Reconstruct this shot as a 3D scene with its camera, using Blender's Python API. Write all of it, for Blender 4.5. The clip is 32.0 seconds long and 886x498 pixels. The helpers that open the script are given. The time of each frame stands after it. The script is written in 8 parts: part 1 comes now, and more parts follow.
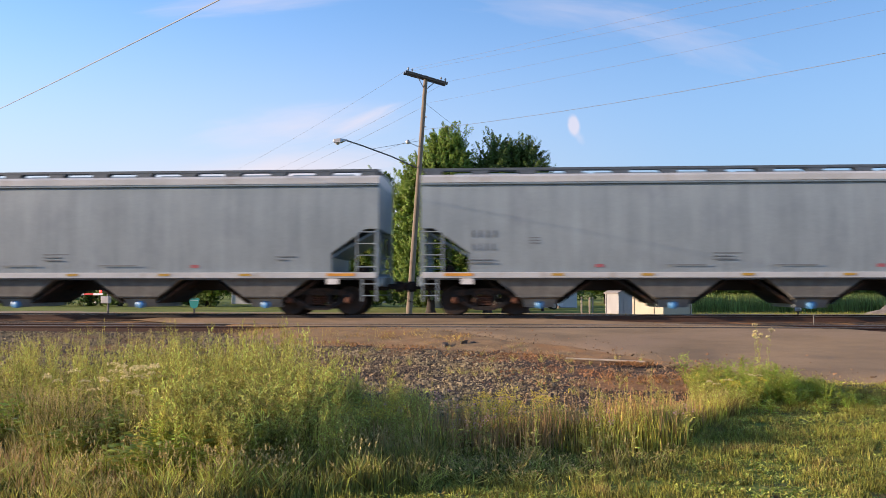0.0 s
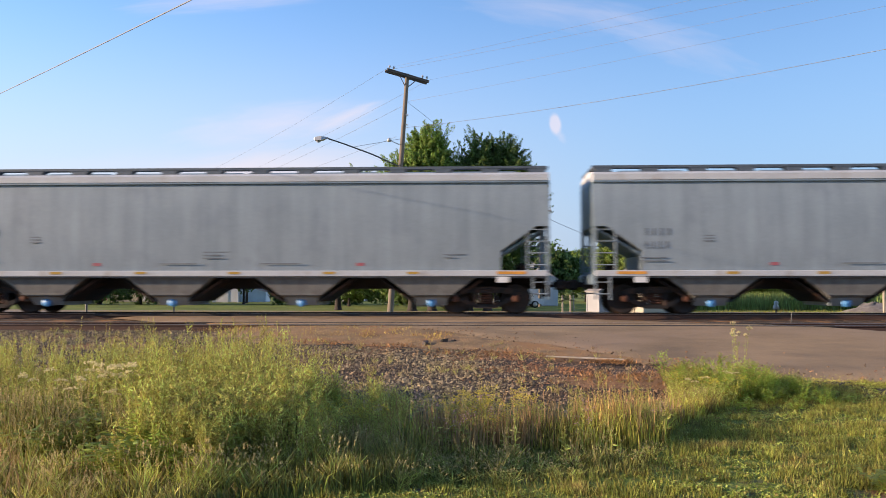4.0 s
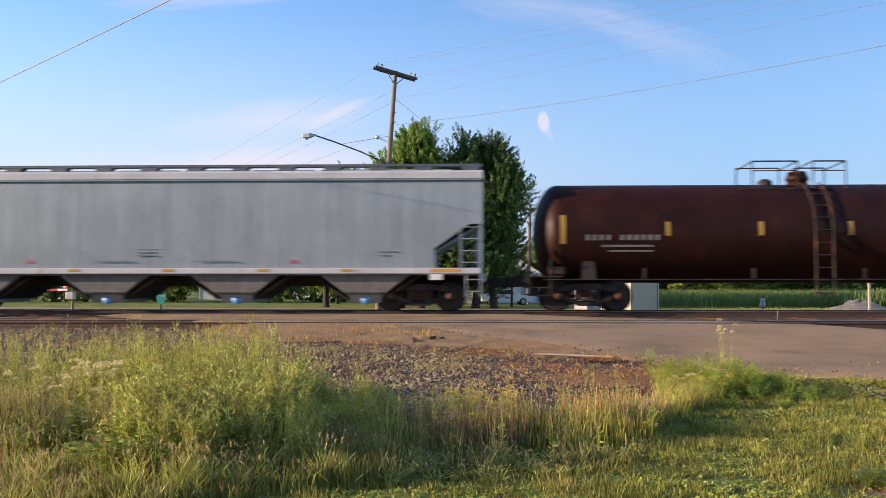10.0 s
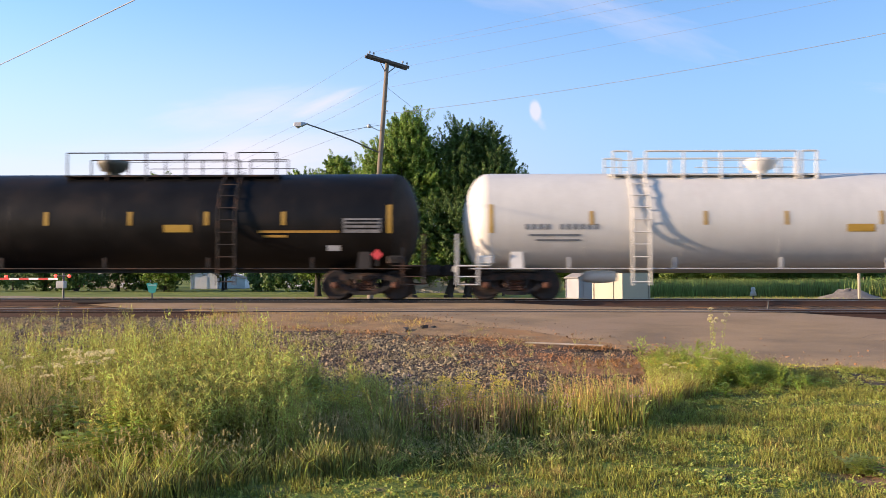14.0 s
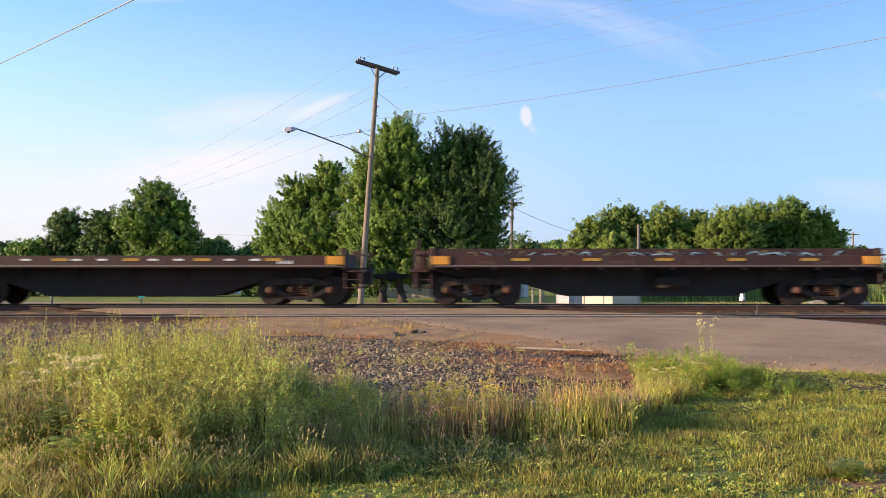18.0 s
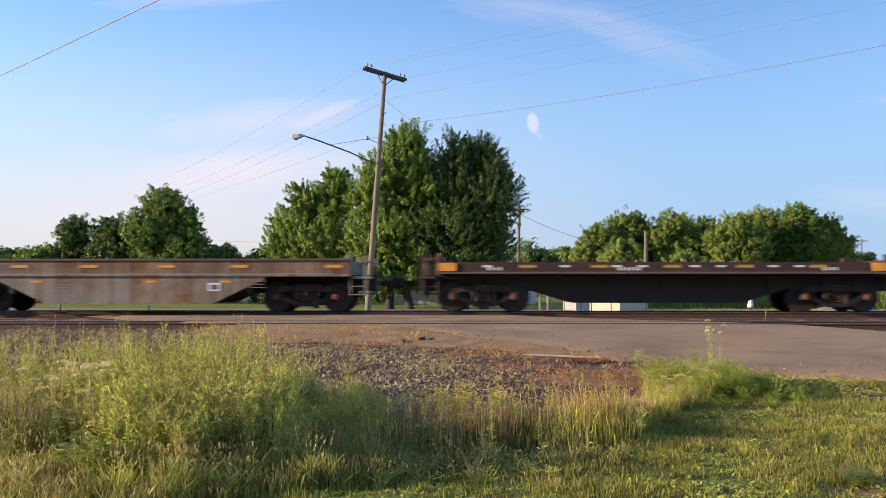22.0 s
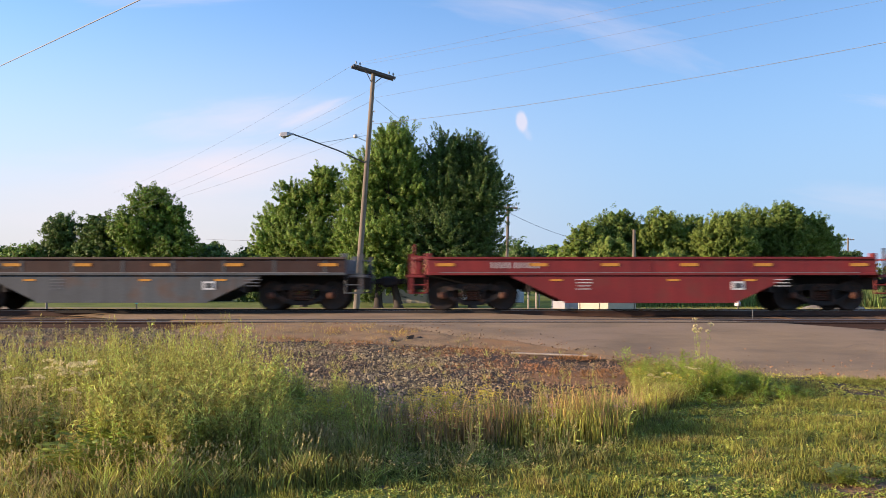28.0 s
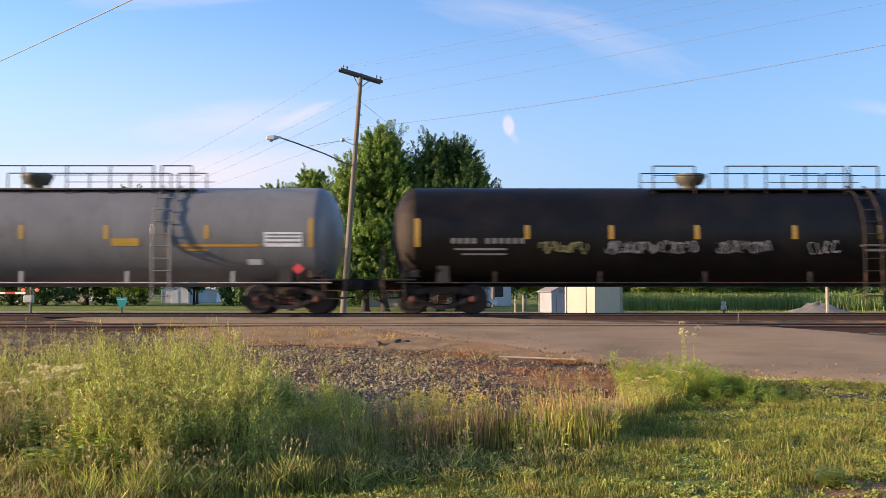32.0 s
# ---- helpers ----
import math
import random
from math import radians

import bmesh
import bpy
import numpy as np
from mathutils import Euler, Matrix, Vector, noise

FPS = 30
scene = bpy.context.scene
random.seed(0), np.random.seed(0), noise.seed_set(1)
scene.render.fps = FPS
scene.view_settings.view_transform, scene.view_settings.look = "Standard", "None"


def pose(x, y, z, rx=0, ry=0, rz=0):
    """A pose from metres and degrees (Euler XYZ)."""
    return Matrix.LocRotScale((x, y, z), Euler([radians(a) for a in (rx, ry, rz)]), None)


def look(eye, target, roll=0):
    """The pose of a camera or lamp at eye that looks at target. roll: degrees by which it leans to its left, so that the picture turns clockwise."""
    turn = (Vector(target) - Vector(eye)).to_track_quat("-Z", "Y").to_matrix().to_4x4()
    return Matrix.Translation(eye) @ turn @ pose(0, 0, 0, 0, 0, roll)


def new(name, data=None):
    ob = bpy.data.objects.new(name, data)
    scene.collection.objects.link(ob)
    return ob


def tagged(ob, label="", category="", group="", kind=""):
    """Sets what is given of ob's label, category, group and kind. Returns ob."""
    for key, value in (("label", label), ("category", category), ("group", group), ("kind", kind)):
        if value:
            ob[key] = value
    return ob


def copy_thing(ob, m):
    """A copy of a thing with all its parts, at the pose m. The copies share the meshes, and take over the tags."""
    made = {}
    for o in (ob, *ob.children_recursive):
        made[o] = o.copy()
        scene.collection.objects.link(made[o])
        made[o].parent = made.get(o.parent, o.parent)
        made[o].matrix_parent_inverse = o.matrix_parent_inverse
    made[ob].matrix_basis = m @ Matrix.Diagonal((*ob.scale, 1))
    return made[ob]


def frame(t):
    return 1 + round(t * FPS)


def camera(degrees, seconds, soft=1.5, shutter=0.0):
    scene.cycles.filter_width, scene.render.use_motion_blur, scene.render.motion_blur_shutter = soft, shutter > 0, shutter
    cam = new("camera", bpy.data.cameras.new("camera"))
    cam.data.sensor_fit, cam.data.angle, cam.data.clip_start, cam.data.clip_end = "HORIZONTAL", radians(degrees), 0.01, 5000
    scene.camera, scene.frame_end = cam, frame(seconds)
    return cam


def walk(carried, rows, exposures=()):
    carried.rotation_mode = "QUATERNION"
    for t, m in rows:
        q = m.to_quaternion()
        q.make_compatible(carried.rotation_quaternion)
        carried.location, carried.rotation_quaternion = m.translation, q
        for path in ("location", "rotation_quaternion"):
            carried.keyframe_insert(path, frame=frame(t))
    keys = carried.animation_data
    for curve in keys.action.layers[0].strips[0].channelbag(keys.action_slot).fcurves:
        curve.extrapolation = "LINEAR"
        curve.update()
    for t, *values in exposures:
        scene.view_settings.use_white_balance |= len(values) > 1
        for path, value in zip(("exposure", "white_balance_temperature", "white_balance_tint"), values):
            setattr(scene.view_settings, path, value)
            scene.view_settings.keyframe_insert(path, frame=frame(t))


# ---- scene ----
EYE_Z = 0.75            # the eye above the rail heads of the far track
TRACK_Y = 27.0          # middle of the far track, on which the train runs
SIDING_Y = 22.7         # middle of the near track
SIDING_Z = -0.155       # its rail heads
TRACK_TURN = 3.2        # degrees by which the tracks run away to the right
SPEED = 23.3            # metres a second, backwards along the track
cam = camera(53.64, 32.0, soft=0.7, shutter=0.2)


def eye(t, x, turn, tilt):
    return t, pose(x, 0, EYE_Z, 90 + tilt, 0, turn)


# a camera held by hand on one spot: seconds, sway, turn to the left, tilt upwards
walk(cam, [eye(*row) for row in (
    (0, -0.032, 7.175, 2.689),
    (0.5, -0.028, 6.975, 2.698),
    (1, -0.026, 6.874, 2.729),
    (1.5, -0.028, 6.806, 2.858),
    (2, -0.031, 6.743, 2.905),
    (2.5, -0.022, 6.683, 2.835),
    (3, -0.026, 6.498, 2.813),
    (3.5, -0.017, 6.305, 2.665),
    (5.5, -0.008, 5.089, 2.511),
    (6, -0.019, 5.195, 2.510),
    (6.5, -0.017, 5.810, 2.400),
    (7, -0.012, 5.868, 2.361),
    (7.5, -0.015, 5.855, 2.369),
    (8, -0.020, 5.690, 2.426),
    (8.5, -0.008, 5.644, 2.441),
    (9, -0.018, 5.543, 2.458),
    (9.5, -0.008, 5.421, 2.459),
    (10, -0.006, 5.209, 2.407),
    (10.5, -0.014, 4.994, 2.298),
    (11, -0.014, 4.834, 2.230),
    (11.5, -0.012, 4.695, 2.153),
    (12, -0.012, 4.578, 2.028),
    (12.5, -0.014, 4.519, 1.910),
    (13, -0.012, 4.557, 1.806),
    (13.5, -0.008, 4.631, 1.695),
    (14, -0.012, 4.673, 1.694),
    (14.5, -0.018, 4.648, 1.789),
    (16.5, -0.011, 4.567, 1.956),
    (17, 0.011, 4.316, 2.031),
    (17.5, 0.003, 4.125, 2.032),
    (18, 0.003, 4.066, 2.027),
    (18.5, 0.004, 4.073, 2.088),
    (19, 0.000, 4.000, 2.178),
    (19.5, -0.001, 3.993, 2.251),
    (20, -0.003, 3.961, 2.311),
    (20.5, 0.001, 4.059, 2.362),
    (21, 0.003, 4.117, 2.366),
    (21.5, 0.005, 4.181, 2.411),
    (22, -0.006, 4.517, 2.464),
    (22.5, -0.001, 4.552, 2.525),
    (23, 0.005, 4.568, 2.520),
    (23.5, -0.005, 4.595, 2.463),
    (24, 0.009, 4.622, 2.443),
    (24.5, 0.009, 4.593, 2.497),
    (25, -0.004, 4.546, 2.441),
    (25.5, 0.008, 4.590, 2.386),
    (27.5, 0.013, 4.099, 2.333),
    (28, 0.005, 3.791, 2.369),
    (28.5, 0.003, 3.728, 2.416),
    (29, 0.006, 3.625, 2.459),
    (29.5, -0.003, 3.537, 2.475),
    (30, 0.002, 3.445, 2.540),
    (30.5, -0.002, 3.210, 2.614),
    (31, 0.009, 3.145, 2.648),
    (31.5, 0.002, 3.038, 2.663),
    (32, -0.009, 2.933, 2.609),
)], exposures=[(t, 1.05 + e, 6350, 22) for t, e in (
    (0, 0.0), (10, 0.05), (12, 0.07), (13, 0.12), (14, 0.18), (17.5, 0.23), (18.6, 0.17), (20, 0.04), (26, 0.04), (29, 0.06), (32, 0.10))])

# ---- light ----
SUN = Vector((-0.93, -0.235, 0.206)).normalized()
SUN_UP = math.asin(SUN.z)
SUN_ROUND = math.atan2(-SUN.x, SUN.y)


def make_world():
    """Evening sky with thin streaks of cirrus."""
    w = bpy.data.worlds.new("sky")
    scene.world = w
    w.use_nodes = True
    nt = w.node_tree
    n, ln = nt.nodes, nt.links
    bg = n["Background"]
    sky = n.new("ShaderNodeTexSky")
    sky.sky_type, sky.sun_disc = "NISHITA", False
    sky.sun_elevation, sky.sun_rotation = SUN_UP, SUN_ROUND
    sky.air_density, sky.dust_density, sky.ozone_density = 1.0, 0.5, 3.0
    sep = n.new("ShaderNodeSeparateXYZ")
    tc = n.new("ShaderNodeTexCoord")
    ln.new(tc.outputs["Generated"], sep.inputs[0])

    def math_node(op, a, b=None, clamp=False):
        m = n.new("ShaderNodeMath")
        m.operation, m.use_clamp = op, clamp
        for i, v in enumerate((a, b)):
            if v is None:
                continue
            if isinstance(v, (int, float)):
                m.inputs[i].default_value = v
            else:
                ln.new(v, m.inputs[i])
        return m.outputs[0]

    # gnomonic sky coordinates round +y: u to the right, v up
    inv = math_node("DIVIDE", 1.0, math_node("MAXIMUM", sep.outputs[1], 0.02))
    u = math_node("MULTIPLY", sep.outputs[0], inv)
    v = math_node("MULTIPLY", sep.outputs[2], inv)
    comb = n.new("ShaderNodeCombineXYZ")
    ln.new(u, comb.inputs[0])
    ln.new(v, comb.inputs[1])

    def wisp(cu, cv, lu, lv, lean, scale, seed, low, high):
        """One streak of cloud: an ellipse broken up by noise."""
        mp = n.new("ShaderNodeMapping")
        mp.vector_type = "TEXTURE"
        mp.inputs["Location"].default_value = (cu, cv, 0)
        mp.inputs["Rotation"].default_value = (0, 0, radians(lean))
        mp.inputs["Scale"].default_value = (lu, lv, 1)
        ln.new(comb.outputs[0], mp.inputs[0])
        ns = n.new("ShaderNodeTexNoise")
        ns.noise_dimensions = "4D"
        ns.inputs["W"].default_value = seed
        ns.inputs["Scale"].default_value = scale
        ns.inputs["Detail"].default_value = 6
        ns.inputs["Roughness"].default_value = 0.55
        ns.inputs["Distortion"].default_value = 0.5
        ln.new(mp.outputs[0], ns.inputs["Vector"])
        ln_ = n.new("ShaderNodeVectorMath")
        ln_.operation = "LENGTH"
        ln.new(mp.outputs[0], ln_.inputs[0])
        edge = math_node("SUBTRACT", 1.0, ln_.outputs["Value"], True)
        rm = n.new("ShaderNodeMapRange")
        rm.inputs[1].default_value, rm.inputs[2].default_value = low, high
        ln.new(math_node("ADD", math_node("MULTIPLY", edge, 0.55), math_node("MULTIPLY", ns.outputs[0], 0.62)), rm.inputs[0])
        return math_node("MULTIPLY", rm.outputs[0], math_node("MULTIPLY", edge, 3.0, True), True)

    parts = [
        (0.03, 0.318, 0.20, 0.034, -10, 3.0, 1.0, 0.45, 1.25, 0.42),
        (0.155, 0.278, 0.15, 0.034, -20, 3.0, 2.0, 0.45, 1.25, 0.36),
        (-0.30, 0.194, 0.16, 0.034, 5, 2.6, 4.0, 0.33, 1.10, 0.60),
        (-0.218, 0.201, 0.058, 0.011, 21, 2.0, 6.0, 0.32, 1.0, 0.65),
        (-0.32, 0.136, 0.20, 0.036, 4, 2.2, 9.0, 0.25, 0.95, 0.75),
        (-0.45, 0.100, 0.36, 0.075, 0, 2.6, 11.0, 0.25, 1.15, 0.60),
        (-0.36, 0.345, 0.18, 0.020, 3, 2.6, 14.0, 0.36, 1.1, 0.50),
        (0.024, 0.187, 0.0082, 0.0150, 8, 0.7, 17.0, 0.22, 0.60, 0.62),
        (0.030, 0.174, 0.0060, 0.0130, 30, 1.0, 19.0, 0.28, 1.0, 0.30),
        (0.46, 0.200, 0.10, 0.012, -8, 2.4, 21.0, 0.36, 1.1, 0.40),
        (0.44, 0.090, 0.16, 0.026, -6, 2.4, 23.0, 0.36, 1.1, 0.35),
    ]
    col = sky.outputs[0]
    # evening haze evens out the sky towards the horizon
    low = n.new("ShaderNodeMapRange")
    low.interpolation_type = "SMOOTHSTEP"
    low.inputs[1].default_value, low.inputs[2].default_value, low.inputs[3].default_value, low.inputs[4].default_value = 0.34, 0.0, 0.0, 0.86
    ln.new(sep.outputs[2], low.inputs[0])
    # the haze is pale and warm on the sun's side, blue away from it
    side = n.new("ShaderNodeMapRange")
    side.interpolation_type = "SMOOTHSTEP"
    side.inputs[1].default_value, side.inputs[2].default_value = -0.36, 0.26
    ln.new(sep.outputs[0], side.inputs[0])
    tone = n.new("ShaderNodeMix")
    tone.data_type = "RGBA"
    ln.new(side.outputs[0], tone.inputs["Factor"])
    tone.inputs["A"].default_value, tone.inputs["B"].default_value = HAZE, HAZE_BLUE
    deep = n.new("ShaderNodeMix")
    deep.data_type, deep.blend_type = "RGBA", "MULTIPLY"
    deep.inputs["Factor"].default_value = 1.0
    ln.new(col, deep.inputs["A"])
    deep.inputs["B"].default_value = SKY_TINT
    mix = n.new("ShaderNodeMix")
    mix.data_type = "RGBA"
    ln.new(low.outputs[0], mix.inputs["Factor"])
    ln.new(deep.outputs["Result"], mix.inputs["A"])
    ln.new(tone.outputs["Result"], mix.inputs["B"])
    col = mix.outputs["Result"]
    for *shape, strength in parts:
        f = math_node("MULTIPLY", wisp(*shape), strength)
        mix = n.new("ShaderNodeMix")
        mix.data_type = "RGBA"
        ln.new(f, mix.inputs["Factor"])
        ln.new(col, mix.inputs["A"])
        mix.inputs["B"].default_value = CLOUD
        col = mix.outputs["Result"]
    ln.new(col, bg.inputs[0])
    bg.inputs[1].default_value = SKY_STRENGTH


SKY_STRENGTH = 0.11
CLOUD = (4.0, 3.75, 3.72, 1)
HAZE = (3.10, 3.02, 2.95, 1)
HAZE_BLUE = (1.55, 2.42, 3.45, 1)
SKY_TINT = (0.98, 1.14, 1.20, 1)
make_world()
sun = new("sun", bpy.data.lights.new("sun", "SUN"))
sun.data.energy, sun.data.angle, sun.data.color = 5.0, radians(0.53), (1.0, 0.78, 0.52)
sun.matrix_world = look(SUN * 100, (0, 0, 0))

# ---- materials ----
MATS = {}


def mat(name, color, rough=0.6, metal=0.0, vary=0.25, scale=1.5, fine=25.0, bump=0.0, dirt=None, dirt_amount=0.0, dirt_scale=1.2,
        streak=0.0, island=0.0, random_hue=0.0, translucent=0.0, specular=0.5, emit=0.0, stretch=(1, 1, 1)):
    """A surface with variation at two scales, stains, upright streaks and fine relief."""
    if name in MATS:
        return MATS[name]
    m = bpy.data.materials.new(name)
    m.use_nodes = True
    nt = m.node_tree
    n, ln = nt.nodes, nt.links
    b = n["Principled BSDF"]
    tc = n.new("ShaderNodeTexCoord")
    mp = n.new("ShaderNodeMapping")
    mp.inputs["Scale"].default_value = stretch
    ln.new(tc.outputs["Object"], mp.inputs[0])

    def noise_node(sc, detail=4, src=mp):
        t = n.new("ShaderNodeTexNoise")
        t.inputs["Scale"].default_value = sc
        t.inputs["Detail"].default_value = detail
        t.inputs["Roughness"].default_value = 0.6
        ln.new(src.outputs[0], t.inputs["Vector"])
        return t.outputs[0]

    def mixed(kind, fac, a, bb):
        x = n.new("ShaderNodeMix")
        x.data_type, x.blend_type = "RGBA", kind
        for sock, val in (("Factor", fac), ("A", a), ("B", bb)):
            if isinstance(val, (int, float, tuple)):
                x.inputs[sock].default_value = val if isinstance(val, (int, float)) else (*val, 1)
            else:
                ln.new(val, x.inputs[sock])
        return x.outputs["Result"]

    def ranged(val, lo, hi, a=0.0, bb=1.0):
        r = n.new("ShaderNodeMapRange")
        r.inputs[1].default_value, r.inputs[2].default_value, r.inputs[3].default_value, r.inputs[4].default_value = lo, hi, a, bb
        ln.new(val, r.inputs[0])
        return r.outputs[0]

    def grey(val):
        c = n.new("ShaderNodeCombineColor")
        for i in range(3):
            ln.new(val, c.inputs[i])
        return c.outputs[0]

    big, small = noise_node(scale), noise_node(fine)
    col = mixed("MULTIPLY", 1.0, color, grey(ranged(big, 0.3, 0.7, 1 - vary, 1 + vary)))
    col = mixed("MULTIPLY", 1.0, col, grey(ranged(small, 0.3, 0.7, 1 - vary * 0.6, 1 + vary * 0.6)))
    if dirt:
        f = ranged(noise_node(dirt_scale, 6), 0.62 - dirt_amount * 0.35, 0.78 - dirt_amount * 0.2)
        col = mixed("MIX", f, col, dirt)
    if streak:
        mp2 = n.new("ShaderNodeMapping")
        mp2.inputs["Scale"].default_value = (2.2, 2.2, 0.18)
        ln.new(tc.outputs["Object"], mp2.inputs[0])
        f = ranged(noise_node(1.6, 5, mp2), 0.35, 0.75, 1 - streak, 1 + streak * 0.4)
        col = mixed("MULTIPLY", 1.0, col, grey(f))
    if island:
        geo = n.new("ShaderNodeNewGeometry")
        col = mixed("MULTIPLY", 1.0, col, grey(ranged(geo.outputs["Random Per Island"], 0, 1, 1 - island, 1 + island)))
        if random_hue:
            hs = n.new("ShaderNodeHueSaturation")
            ln.new(ranged(geo.outputs["Random Per Island"], 0, 1, 0.5 - random_hue, 0.5 + random_hue), hs.inputs["Hue"])
            ln.new(col, hs.inputs["Color"])
            col = hs.outputs[0]
    ln.new(col, b.inputs["Base Color"])
    ln.new(ranged(big, 0.3, 0.7, max(rough - 0.1, 0.02), min(rough + 0.1, 1)), b.inputs["Roughness"])
    b.inputs["Metallic"].default_value = metal
    b.inputs["Specular IOR Level"].default_value = specular
    if bump:
        bp = n.new("ShaderNodeBump")
        bp.inputs["Strength"].default_value = bump
        bp.inputs["Distance"].default_value = 0.02
        ln.new(small, bp.inputs["Height"])
        ln.new(bp.outputs[0], b.inputs["Normal"])
    if emit:
        b.inputs["Emission Color"].default_value = (*color, 1)
        b.inputs["Emission Strength"].default_value = emit
    if translucent:
        tr = n.new("ShaderNodeBsdfTranslucent")
        ln.new(col, tr.inputs[0])
        ms = n.new("ShaderNodeMixShader")
        ms.inputs[0].default_value = translucent
        ln.new(b.outputs[0], ms.inputs[1])
        ln.new(tr.outputs[0], ms.inputs[2])
        ln.new(ms.outputs[0], n["Material Output"].inputs[0])
    MATS[name] = m
    return m


RUST = (0.10, 0.045, 0.022)

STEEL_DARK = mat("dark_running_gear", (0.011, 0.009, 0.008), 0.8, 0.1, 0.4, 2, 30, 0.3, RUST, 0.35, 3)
WHEEL = mat("wheel_steel", (0.022, 0.016, 0.013), 0.65, 0.3, 0.35, 3, 30, 0.2, (0.06, 0.027, 0.014), 0.3, 4)
SPRING = mat("rusty_spring", (0.085, 0.032, 0.017), 0.8, 0.1, 0.35, 4, 40, 0.3)
HOPPER = mat("pale_grey_car_paint", (0.252, 0.300, 0.322), 0.5, 0, 0.10, 0.5, 18, 0.06, (0.20, 0.235, 0.262), 0.22, 0.7, streak=0.17)
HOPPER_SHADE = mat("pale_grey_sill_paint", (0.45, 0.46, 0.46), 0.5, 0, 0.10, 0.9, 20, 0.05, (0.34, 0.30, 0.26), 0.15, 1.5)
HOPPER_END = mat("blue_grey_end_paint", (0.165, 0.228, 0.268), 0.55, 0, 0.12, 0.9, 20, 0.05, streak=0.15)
# bays darker than the body: shade below the lip put into the paint
HOPPER_BAY = mat("shaded_grimy_bay_paint", (0.165, 0.162, 0.148), 0.7, 0, 0.22, 1.2, 20, 0.1, (0.12, 0.108, 0.092), 0.28, 1.5, streak=0.25)
LETTER_DARK = mat("faded_dark_lettering", (0.13, 0.14, 0.15), 0.6, 0, 0.2)
LETTER_DIM = mat("grimy_white_lettering", (0.19, 0.185, 0.18), 0.6, 0, 0.3, 5)
ROOF_WALK = mat("dull_blue_grey_grating", (0.085, 0.105, 0.125), 0.6, 0.2, 0.2, 3, 30, 0.1)
LETTER_FADED = mat("pale_worn_lettering", (0.135, 0.152, 0.165), 0.6, 0, 0.3, 6)
LETTER_WHITE = mat("white_lettering", (0.62, 0.62, 0.60), 0.6, 0, 0.15)
LETTER_YELLOW = mat("ochre_lettering", (0.40, 0.21, 0.03), 0.6, 0, 0.2)
REFLECT = mat("yellow_reflector", (0.42, 0.25, 0.035), 0.4, 0, 0.15)
ORANGE = mat("orange_reflector", (0.60, 0.26, 0.03), 0.4, 0, 0.2)
RED_SIGN = mat("red_sign_paint", (0.55, 0.05, 0.05), 0.5, 0, 0.1)
FADED_RED = mat("faded_red_plate", (0.36, 0.10, 0.11), 0.6, 0, 0.15)
BLUE_CAP = mat("blue_outlet_cap", (0.07, 0.26, 0.55), 0.5, 0, 0.15)
TANK_BLACK = mat("black_tank_paint", (0.0078, 0.0070, 0.0064), 0.44, 0, 0.25, 0.7, 22, 0.05, (0.017, 0.011, 0.008), 0.30, 0.7, streak=0.25, specular=0.20)
# heads browner than the flank: dust and low sun put into the colour
TANK_HEAD = mat("dusty_sunlit_tank_head", (0.040, 0.030, 0.022), 0.7, 0, 0.30, 1.1, 22, 0.06, (0.014, 0.011, 0.009), 0.35, 1.0, streak=0.35, specular=0.15)
TANK_BROWN = mat("oxide_tank_paint", (0.026, 0.0078, 0.0050), 0.5, 0, 0.3, 0.7, 22, 0.06, (0.050, 0.012, 0.008), 0.28, 0.5, streak=0.3, specular=0.14)
TANK_WHITE = mat("white_tank_paint", (0.57, 0.548, 0.495), 0.42, 0, 0.05, 0.6, 20, 0.04, (0.55, 0.50, 0.45), 0.05, 0.8, streak=0.06)
TANK_GREY = mat("grey_tank_paint", (0.158, 0.160, 0.158), 0.42, 0, 0.10, 0.6, 20, 0.04, (0.10, 0.095, 0.09), 0.15, 0.8, streak=0.1, specular=0.3)
FLAT_GREY = mat("worn_grey_car_paint", (0.275, 0.258, 0.205), 0.75, 0, 0.20, 0.9, 18, 0.15, (0.17, 0.115, 0.075), 0.28, 0.9, streak=0.32)
FLAT_TAN = mat("weathered_tan_grey_car_paint", (0.225, 0.212, 0.178), 0.78, 0, 0.32, 0.8, 18, 0.15, (0.165, 0.078, 0.030), 0.50, 0.8, streak=0.45)
FLAT_RED = mat("worn_red_car_paint", (0.205, 0.017, 0.015), 0.65, 0, 0.2, 0.8, 18, 0.1, (0.16, 0.035, 0.025), 0.25, 0.9, streak=0.2)
FLAT_BROWN = mat("rusty_brown_car_paint", (0.042, 0.016, 0.011), 0.75, 0, 0.3, 0.8, 18, 0.15, (0.055, 0.030, 0.024), 0.35, 0.9, streak=0.3)
FLAT_SLATE = mat("slate_grey_car_paint", (0.080, 0.092, 0.100), 0.7, 0, 0.2, 0.8, 18, 0.12, (0.12, 0.065, 0.04), 0.25, 0.9, streak=0.25)
HOUSING = mat("dull_olive_housing", (0.085, 0.080, 0.060), 0.6, 0.1, 0.2, 2, 20, 0.1)
FLAT_TOP = mat("rust_scoured_side_paint", (0.185, 0.130, 0.082), 0.8, 0, 0.35, 1.3, 18, 0.2, (0.145, 0.060, 0.026), 0.6, 1.1, streak=0.4)
FLAT_BLUE = mat("dark_slate_blue_car_paint", (0.030, 0.036, 0.044), 0.75, 0, 0.25, 0.8, 18, 0.12, (0.045, 0.032, 0.024), 0.3, 0.9, streak=0.3)
